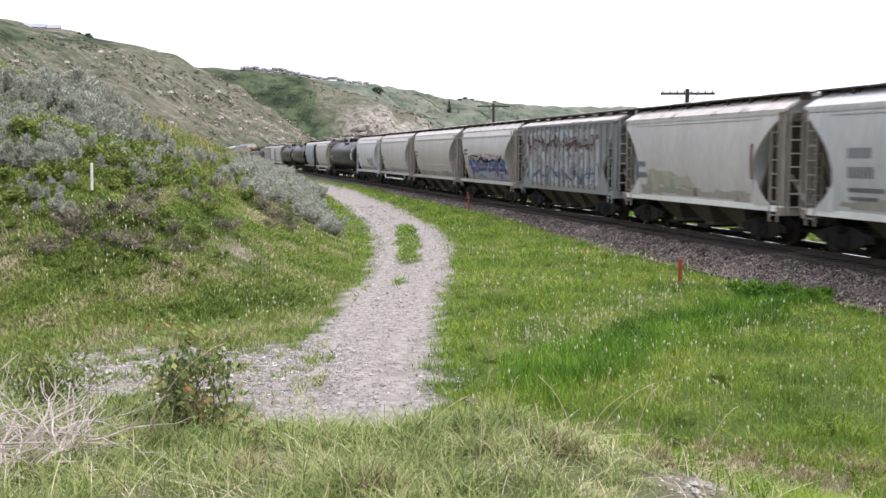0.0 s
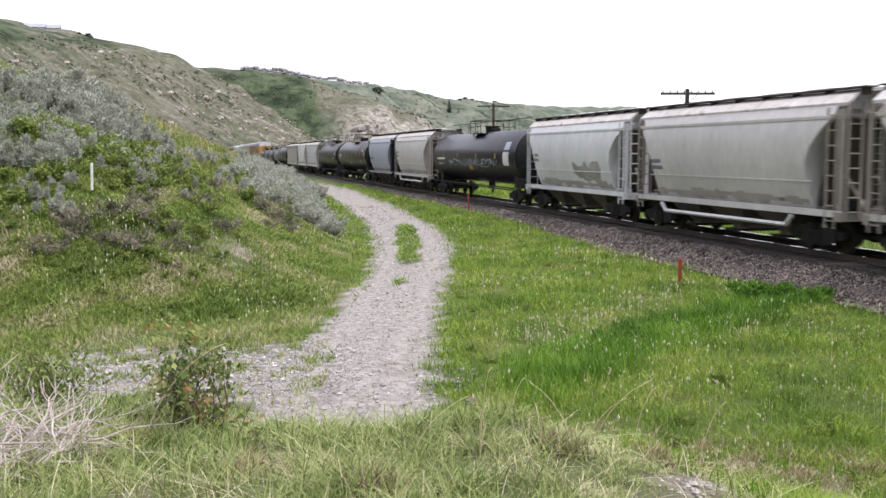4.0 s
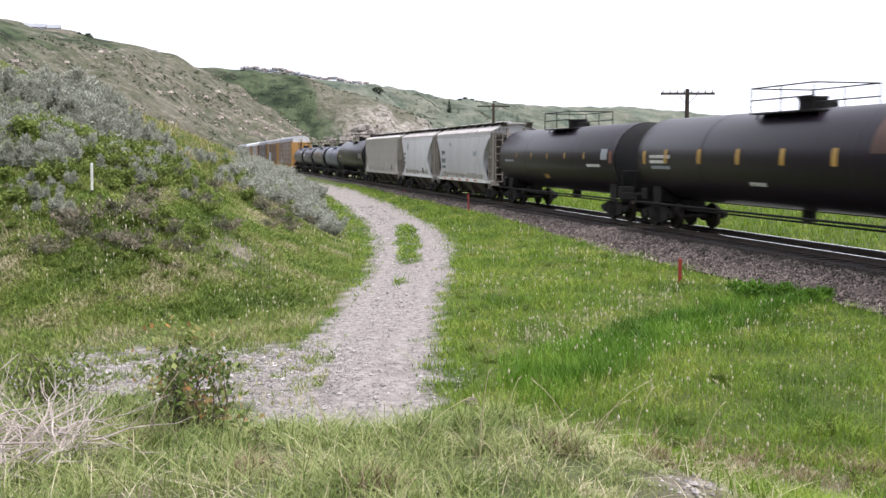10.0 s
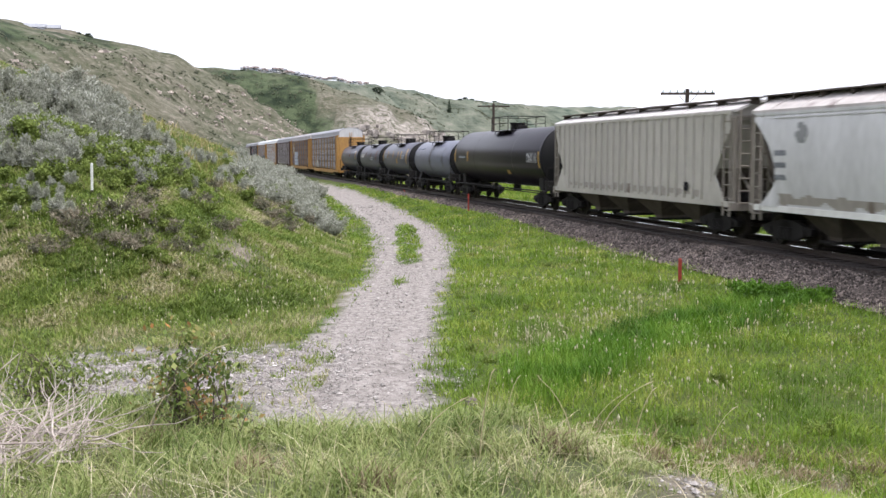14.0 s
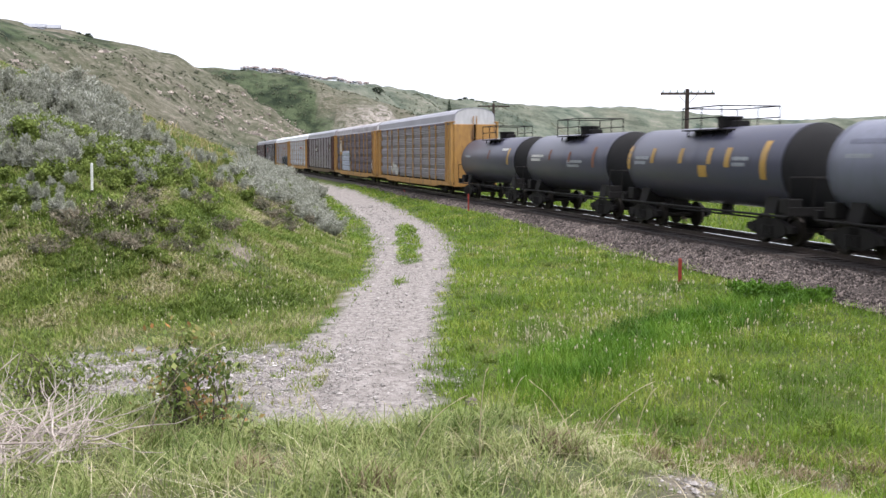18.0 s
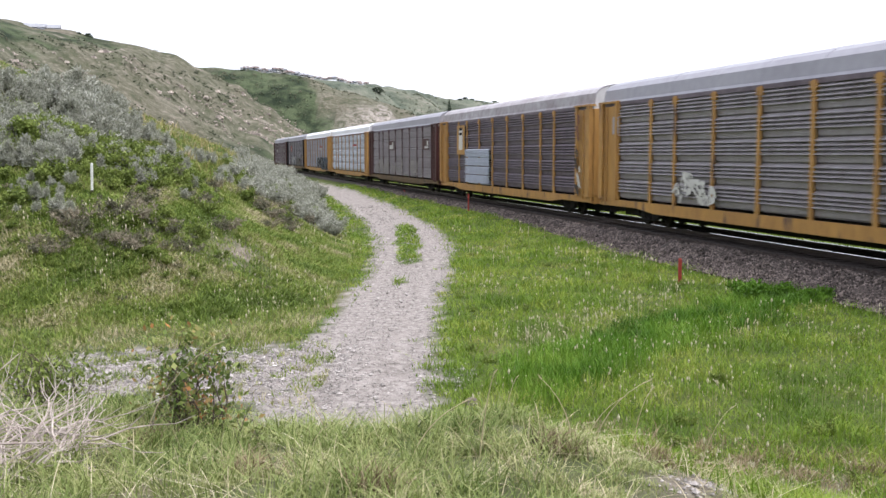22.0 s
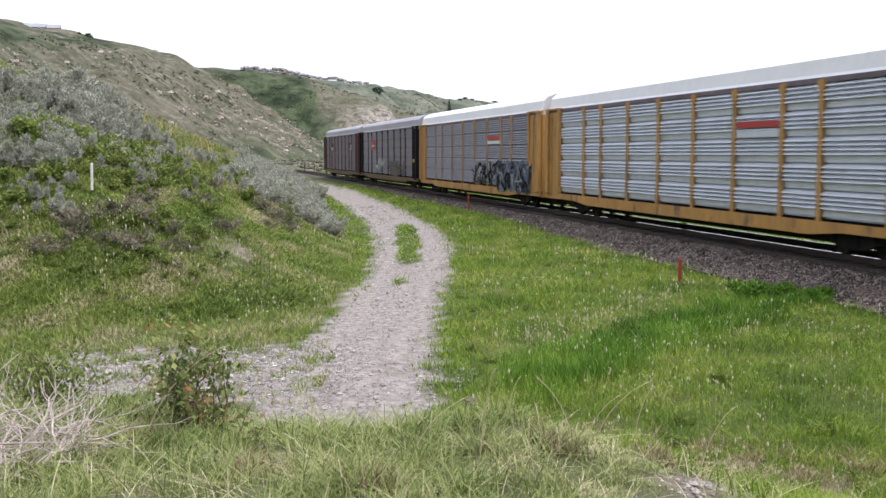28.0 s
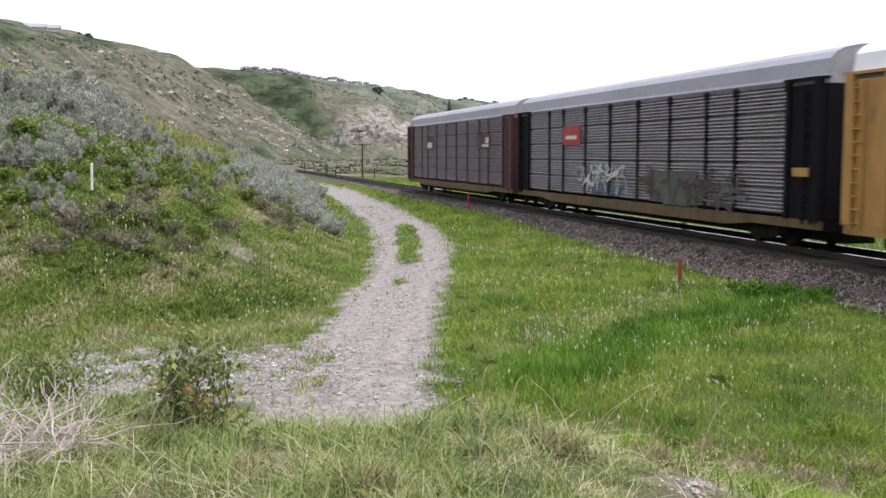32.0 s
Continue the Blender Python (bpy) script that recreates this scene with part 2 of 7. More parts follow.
def terrain_material():
    """Grass on the flat, dry slopes with scrub, pale eroded ground on the steep parts."""
    m = bpy.data.materials.new("terrain")
    m.use_nodes = True
    n, l = m.node_tree.nodes, m.node_tree.links
    b = n["Principled BSDF"]
    co = n.new("ShaderNodeTexCoord")

    def noise_node(scale, detail=6, rough=0.6, stretch=None):
        t = n.new("ShaderNodeTexNoise")
        t.inputs["Scale"].default_value, t.inputs["Detail"].default_value, t.inputs["Roughness"].default_value = scale, detail, rough
        if stretch:
            mp = n.new("ShaderNodeMapping")
            mp.inputs["Scale"].default_value = stretch
            l.new(co.outputs["Object"], mp.inputs[0])
            l.new(mp.outputs[0], t.inputs["Vector"])
        else:
            l.new(co.outputs["Object"], t.inputs["Vector"])
        return t

    def ramp_node(src, stops):
        r = n.new("ShaderNodeValToRGB")
        e = r.color_ramp.elements
        while len(e) < len(stops):
            e.new(0.5)
        for k, (p, c) in enumerate(stops):
            e[k].position, e[k].color = p, (*c, 1)
        l.new(src, r.inputs[0])
        return r.outputs[0]

    def mix(fac, a, c):
        x = n.new("ShaderNodeMixRGB")
        l.new(fac, x.inputs[0])
        l.new(a, x.inputs[1])
        l.new(c, x.inputs[2])
        return x.outputs[0]

    def mask(name):
        t = n.new("ShaderNodeAttribute")
        t.attribute_name = name
        return t.outputs["Fac"]

    green = ramp_node(noise_node(0.5, 8).outputs["Fac"], [(0.3, (0.024, 0.04, 0.01)), (0.48, (0.05, 0.078, 0.016)), (0.6, (0.085, 0.095, 0.03)), (0.72, (0.16, 0.13, 0.075))])
    fine_green = ramp_node(noise_node(14, 5).outputs["Fac"], [(0.35, (0.022, 0.034, 0.009)), (0.65, (0.085, 0.10, 0.028))])
    half = n.new("ShaderNodeMixRGB")
    half.inputs[0].default_value = 0.45
    l.new(green, half.inputs[1])
    l.new(fine_green, half.inputs[2])
    slope_a = ramp_node(noise_node(0.045, 14, 0.8).outputs["Fac"], [(0.41, (0.018, 0.027, 0.015)), (0.46, (0.044, 0.055, 0.03)), (0.505, (0.085, 0.086, 0.058)), (0.55, (0.138, 0.12, 0.10)), (0.61, (0.23, 0.20, 0.178))])
    slope_b = ramp_node(noise_node(0.011, 9, 0.7).outputs["Fac"], [(0.42, (0.034, 0.058, 0.023)), (0.49, (0.07, 0.08, 0.042)), (0.53, (0.094, 0.096, 0.06)), (0.58, (0.14, 0.118, 0.09))])
    sm = n.new("ShaderNodeMixRGB")
    sm.inputs[0].default_value = 0.5
    l.new(slope_a, sm.inputs[1])
    l.new(slope_b, sm.inputs[2])
    clumps = ramp_node(noise_node(0.32, 7, 0.72).outputs["Fac"], [(0.37, (0.018, 0.026, 0.014)), (0.46, (0.07, 0.075, 0.045)), (0.54, (0.155, 0.135, 0.108)), (0.64, (0.36, 0.32, 0.28))])
    sc = n.new("ShaderNodeMixRGB")
    sc.inputs[0].default_value = 0.4
    l.new(sm.outputs[0], sc.inputs[1])
    l.new(clumps, sc.inputs[2])
    sk = noise_node(0.2, 9, 0.75, (1, 1, 1))
    turned = sk.inputs["Vector"].links[0].from_node
    turned.inputs["Rotation"].default_value, turned.inputs["Scale"].default_value = (0, 0, radians(20)), (0.22, 1.0, 0.3)
    streaks = ramp_node(sk.outputs["Fac"], [(0.38, (0.026, 0.034, 0.019)), (0.47, (0.082, 0.085, 0.056)), (0.55, (0.135, 0.125, 0.098)), (0.64, (0.30, 0.27, 0.235))])
    st = n.new("ShaderNodeMixRGB")
    st.inputs[0].default_value = 0.42
    l.new(sc.outputs[0], st.inputs[1])
    l.new(streaks, st.inputs[2])
    slope = st.outputs[0]
    lush = ramp_node(noise_node(0.045, 10, 0.7).outputs["Fac"], [(0.40, (0.018, 0.027, 0.016)), (0.5, (0.042, 0.056, 0.030)), (0.58, (0.072, 0.092, 0.05))])
    rock = ramp_node(noise_node(0.14, 12, 0.8, (1, 1, 0.45)).outputs["Fac"], [(0.38, (0.10, 0.085, 0.072)), (0.46, (0.235, 0.21, 0.188)), (0.6, (0.36, 0.33, 0.30))])
    gravel = ramp_node(noise_node(5.5, 10, 0.75).outputs["Fac"], [(0.34, (0.105, 0.092, 0.084)), (0.5, (0.225, 0.203, 0.19)), (0.66, (0.325, 0.302, 0.285))])
    dirt = ramp_node(noise_node(2.2, 9, 0.7).outputs["Fac"], [(0.33, (0.07, 0.057, 0.044)), (0.55, (0.165, 0.14, 0.118)), (0.7, (0.27, 0.24, 0.21))])
    col = mix(mask("far_slope"), half.outputs[0], slope)
    col = mix(mask("lush"), col, lush)
    # far rim's green, paled and greyed in the colour for distance haze
    hazy_green = ramp_node(noise_node(0.018, 9, 0.72, (1, 1, 3)).outputs["Fac"], [(0.36, (0.036, 0.053, 0.04)), (0.45, (0.082, 0.101, 0.078)), (0.55, (0.132, 0.146, 0.114)), (0.66, (0.205, 0.203, 0.17))])
    col = mix(mask("hazy_rim"), col, hazy_green)
    broken = ramp_node(noise_node(0.16, 9, 0.8, (1, 1, 1.6)).outputs["Fac"], [(0.44, (0, 0, 0)), (0.53, (1, 1, 1))])
    rk = n.new("ShaderNodeMath")
    rk.operation = "MULTIPLY"
    l.new(mask("rock"), rk.inputs[0])
    l.new(broken, rk.inputs[1])
    col = mix(rk.outputs[0], col, rock)
    col = mix(mask("dirt"), col, dirt)
    col = mix(mask("gravel"), col, gravel)
    l.new(col, b.inputs["Base Color"])
    b.inputs["Roughness"].default_value = 0.95
    b.inputs["Specular IOR Level"].default_value = 0.1
    bp = n.new("ShaderNodeBump")
    bp.inputs["Strength"].default_value, bp.inputs["Distance"].default_value = 0.7, 0.03
    l.new(noise_node(22, 6, 0.7).outputs["Fac"], bp.inputs["Height"])
    bq = n.new("ShaderNodeBump")
    bq.inputs["Strength"].default_value, bq.inputs["Distance"].default_value = 0.8, 2.2
    fm = n.new("ShaderNodeMath")
    fm.operation = "MULTIPLY"
    l.new(noise_node(0.11, 12, 0.75).outputs["Fac"], fm.inputs[0])
    l.new(mask("far_slope"), fm.inputs[1])
    l.new(fm.outputs[0], bq.inputs["Height"])
    l.new(bp.outputs[0], bq.inputs["Normal"])
    l.new(bq.outputs[0], b.inputs["Normal"])
    return m


def build_ground():
    gx = spread(-3000, 3000, 0.26, 1.021, -2)
    gy = spread(-400, 4200, 0.26, 1.0165, 14)
    X, Y = np.meshgrid(gx, gy)
    Z = ground_z(X, Y)
    nx, ny = len(gx), len(gy)
    verts = np.stack([X.ravel(), Y.ravel(), Z.ravel()], 1)
    i = (np.arange(ny - 1)[:, None] * nx + np.arange(nx - 1)[None]).ravel()
    faces = np.stack([i, i + 1, i + nx + 1, i + nx], 1)
    me = quick_mesh("ground", verts, faces, terrain_material(), True)
    x, y = verts[:, 0], verts[:, 1]
    far = np.hypot(x, y)
    road = road_distance(x, y)
    rag = 0.16 * wave(x, y, 1.1, 21) + 0.12 * wave(x, y, 0.5, 22)
    d = line_distance(x, y, HILL_FOOT)
    spur, bluff, rim = valley_side(x, y)
    gravel = 1 - smooth01((road + rag - 0.88) / 0.24)
    # grass strip between the wheel tracks
    mid = crown_strip(x, y)
    gravel = gravel * (1 - smooth01((mid + 0.4 * rag - 0.2) / 0.2))
    side = np.abs(line_distance(x, y, BRANCH)) / 2.2
    patch = (1 - smooth01((side + 2.6 * rag - 0.75) / 0.3)) * (x < -1) * smooth01((x + 7.3 + 0.8 * wave(x, y, 1.3, 40)) / 0.8)
    gravel = gravel * smooth01((y - 10.8) / 1.2)
    gravel = np.maximum(gravel, patch * smooth01((0.55 - wave(x, y, 1.7, 23)) / 0.5))
    thatch = 0.28 * (1 - smooth01((y - 9.5 + 1.2 * np.maximum(x, 0)) / 3)) * smooth01((y - 0.5) / 3)
    dirt = np.maximum(thatch, worn_path(x, y))
    uu, ww = track_uw(x, y)
    waste = smooth01((uu - 95) / 30) * (1 - smooth01((uu - 420) / 80)) * smooth01((-ww - 4) / 5) * (1 - smooth01((-ww - 75) / 25))
    dirt = np.maximum(dirt, waste * smooth01((0.1 + wave(x, y, 40, 27) + 0.6 * wave(x, y, 11, 34)) / 0.5))
    bare = np.exp(-(((x + 5.6) / 1.3) ** 2 + ((y - 27.5) / 2.2) ** 2)) * 1.2
    dirt = np.maximum(dirt, np.clip(bare, 0, 1) * smooth01((0.5 + wave(x, y, 0.9, 24)) / 0.6))
    slope = np.where(d > 12, smooth01((d - 12) / 12), 0)
    slope = np.maximum(slope, smooth01((far - 260) / 160))
    # green ravine between the spur and the bluff, green patches high on the spur
    edge = -104 + 0.55 * np.maximum(1010 - y, -60) + 10 * wave(x, y, 40, 25)
    ravine = smooth01((edge - x) / 12) * smooth01(bluff / 6) * (1.1 + 0.3 * wave(x, y, 38, 19)) * (1 - 0.5 * smooth01((bluff - 105) / 25))
    patches = np.exp(-(((x + 262) / 30) ** 2 + ((y - 590) / 60) ** 2)) + 0.8 * np.exp(-(((x + 225) / 20) ** 2 + ((y - 660) / 45) ** 2)) + 0.5 * (1 - smooth01((spur - 10) / 26)) * smooth01((y - 520) / 60) * (spur > 0)
    ravine = np.maximum(ravine, patches * (0.85 + 0.5 * wave(x, y, 26, 20)) * (y < 900))
    lush = smooth01((ravine - 0.3) / 0.3)
    rock = np.exp(-(((x + 48) / 52) ** 4)) * smooth01((y - 930) / 20) * smooth01((bluff - 3) / 8) * (1 - smooth01((bluff - 44 + 10 * wave(x, y, 30, 36)) / 14))
    rock = rock * (0.35 + 0.65 * smooth01((bluff - 12 + 6 * wave(x, y, 40, 26)) / 8))
    hazy_rim = np.where((rim > 0) & (bluff < 0), smooth01(rim / 25), 0) * (0.8 + 0.2 * wave(x, y, 160, 37))
    for name, val in (("gravel", gravel), ("dirt", dirt), ("far_slope", slope), ("lush", lush), ("rock", rock), ("hazy_rim", hazy_rim)):
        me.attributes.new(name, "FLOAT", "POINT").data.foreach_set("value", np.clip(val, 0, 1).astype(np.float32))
    return tagged(new("ground", me), "grassy railway meadow, gravel track and dry valley slopes", "ground", kind="structure")


ground = build_ground()

# ---- railway: ballast, sleepers, rails ----
ballast_mat = mat("ballast_stone", (0.078, 0.061, 0.054), (0.026, 0.02, 0.018), rough=0.95, big=0.9, fine=16, amount=0.7, bump=1.0)
ballast_dark = mat("ballast_between_rails", (0.03, 0.022, 0.018), (0.012, 0.009, 0.0075), rough=0.95, big=0.9, fine=16, bump=1.0)
stone_mat = mat("ballast_chips", (0.20, 0.163, 0.149), (0.042, 0.033, 0.029), rough=0.9, big=3, fine=20, random_tint=0.85)
rail_mat = mat("rail_steel", (0.06, 0.046, 0.04), (0.03, 0.022, 0.019), rough=0.6, metal=0.3, big=1, fine=20)
rail_top_mat = mat("rail_running_face", (0.80, 0.80, 0.81), (0.66, 0.66, 0.66), rough=0.07, metal=1.0, big=1, fine=20, bump=0)
tie_mat = mat("sleeper_wood", (0.035, 0.026, 0.022), (0.016, 0.012, 0.011), rough=0.9, big=2, fine=12)
dark_metal = mat("dark_underframe", (0.010, 0.008, 0.0078), (0.005, 0.0043, 0.0042), rough=0.8, metal=0.2, big=1.2, fine=9)
wheel_mat = mat("wheel_steel", (0.03, 0.024, 0.02), (0.012, 0.01, 0.009), rough=0.6, metal=0.5, big=3, fine=15)


def strip(profile, u0, u1, step):
    """Sweeps (w, z) points along the track."""
    rings = []
    for u in np.arange(u0, u1 + 0.01, step):
        rings.append([(*on_track(u, w), z) for w, z in profile])
    return MB().loft(rings, closed=False)


def build_track():
    rr = random.Random(4)
    us = np.concatenate([np.arange(-70, 60, 0.3), np.arange(60, 200, 1.0), np.arange(200, 521, 5.0)])
    ws = np.concatenate([np.linspace(-4.0, -2.0, 12), np.linspace(-1.7, 1.7, 9), np.linspace(2.0, 4.0, 14)])
    U, W = np.meshgrid(us, ws, indexing="ij")
    P = np.array([TRACK.x, TRACK.y])[None, None] + U[..., None] * np.array(AWAY)[None, None] + W[..., None] * np.array(LEFT)[None, None]
    Z = np.interp(np.abs(W), [0, 1.75, 2.1, 3.25, 4.0], [-0.21, -0.21, -0.26, -0.82, -1.15]) + 0.035 * wave(P[..., 0], P[..., 1], 0.9, 31) * (np.abs(W) > 1.8)
    nu, nw = U.shape
    verts = np.stack([P[..., 0].ravel(), P[..., 1].ravel(), Z.ravel()], 1)
    i = (np.arange(nu - 1)[:, None] * nw + np.arange(nw - 1)[None]).ravel()
    faces = np.stack([i, i + nw, i + nw + 1, i + 1], 1)
    bed = tagged(new("ballast", quick_mesh("ballast", verts, faces, ballast_mat, True)), "grey brown crushed stone railway ballast", "ballast", kind="structure")
    tagged(new("track_bed", strip([(-2.45, -0.415), (-2.1, -0.25), (-1.8, -0.19), (1.62, -0.19), (1.68, -0.22)], -70, 520, 5).mesh("track_bed", ballast_dark)), "dark stone bed under the sleepers", "track bed", kind="structure")
    # added near-white strip: the bright gleam under the train, put in as colour
    pale = mat("bright_line_white", (0.80, 0.79, 0.77), (0.6, 0.58, 0.56), rough=0.85, big=0.8, fine=14)
    tagged(new("bright_line_strip", strip([(-2.55, -0.44), (-2.1, -0.238), (-1.8, -0.178), (-1.5, -0.172), (-1.45, -0.2)], -70, 520, 5).mesh("bright_line_strip", pale)), "near-white strip added for the bright line beyond the far rail", "ballast", kind="structure")
    # loose chips on the shoulder that faces the meadow
    n = 60000
    r = np.random.RandomState(6)
    cu = -34 + 95 * r.rand(n) ** 1.5
    cw = np.where(r.rand(n) < 0.9, 1.62 + 1.8 * r.rand(n) ** 0.9, r.uniform(-3.4, -2.25, n))
    cx, cy = TRACK.x + cu * AWAY.x + cw * LEFT.x, TRACK.y + cu * AWAY.y + cw * LEFT.y
    cz = np.interp(np.abs(cw), [0, 1.75, 2.1, 3.25, 4.0], [-0.21, -0.21, -0.26, -0.81, -0.86]) + 0.01
    size = r.uniform(0.02, 0.05, n) * (1 + 0.012 * np.maximum(cu + 20, 0))
    octa = np.array([(1, 0, 0), (0, 1, 0), (-1, 0, 0), (0, -1, 0), (0, 0, 0.8), (0, 0, -0.8)], dtype=float)
    tri = np.array([(0, 1, 4), (1, 2, 4), (2, 3, 4), (3, 0, 4), (1, 0, 5), (2, 1, 5), (3, 2, 5), (0, 3, 5)])
    jig = octa[None] * r.uniform(0.6, 1.35, (n, 6, 1)) * size[:, None, None]
    a = r.uniform(0, 6.28, n)
    ca, sa = np.cos(a)[:, None], np.sin(a)[:, None]
    v = np.stack([jig[..., 0] * ca - jig[..., 1] * sa + cx[:, None], jig[..., 0] * sa + jig[..., 1] * ca + cy[:, None], jig[..., 2] + 0.4 * jig[..., 0] + cz[:, None]], -1)
    v = v.reshape(-1, 6, 3)
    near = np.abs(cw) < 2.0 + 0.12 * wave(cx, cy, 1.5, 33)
    # chips nearest the rails get a darker brown than the rest
    sooty = mat("dark_ballast_chips", (0.062, 0.047, 0.04), (0.02, 0.015, 0.013), rough=0.9, big=3, fine=20, random_tint=0.6)
    for which, m, name, label in ((~near, stone_mat, "ballast_stones", "loose angular grey ballast stones beside the rails"), (near, sooty, "dark_ballast_stones", "dark rusty-brown ballast stones close to the rail")):
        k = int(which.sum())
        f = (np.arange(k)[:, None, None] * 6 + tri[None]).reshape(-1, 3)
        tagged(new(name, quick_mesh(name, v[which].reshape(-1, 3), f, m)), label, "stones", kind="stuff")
    # rails
    prof = [(-0.07, -0.172), (-0.07, -0.155), (-0.012, -0.13), (-0.012, -0.045), (-0.036, -0.035), (-0.036, -0.004), (-0.028, 0.0), (0.028, 0.0), (0.036, -0.004), (0.036, -0.035), (0.012, -0.045), (0.012, -0.13), (0.07, -0.155), (0.07, -0.172)]
    for side, label in ((1, "worn steel rail nearer the meadow"), (-1, "worn steel rail beside the fence line")):
        rail = tagged(new("rail", strip([(side * 0.7535 + w, z) for w, z in prof], -70, 520, 590).mesh("rail", rail_mat)), label, "rail", kind="structure")
        part("running_face", strip([(side * 0.7535 + 0.036 * side, 0.003), (side * 0.7535 - 0.036 * side, 0.003), (side * 0.7535 - 0.04 * side, -0.006), (side * 0.7535 - 0.04 * side, -0.04)], -70, 520, 590), rail_top_mat, rail, "polished running face")
    # sleepers
    tie = MB().box(-0.115, 0.115, -1.3, 1.3, -0.36, -0.175).mesh("sleeper", tie_mat)
    for k in range(300):
        u = -30 + k * 0.55
        ob = part("sleeper", tie, None, bed)
        ob.matrix_basis = pose(*on_track(u, rr.uniform(-0.04, 0.04)), rr.uniform(-0.012, 0.012), 0, 0, YAW + rr.uniform(-1.2, 1.2))


build_track()

# ---- paints of the train ----
def paint(name, c, dirty=None, rough=0.5, big=0.5, streak=0.35, spots=None, spec=0.4, spot_at=0.66):
    return mat(name, c, dirty or tuple(v * 0.62 for v in c), rough=rough, big=big, fine=5, amount=0.8, bump=0.05, streak=streak, spots=spots, spot_at=spot_at, spec=spec)


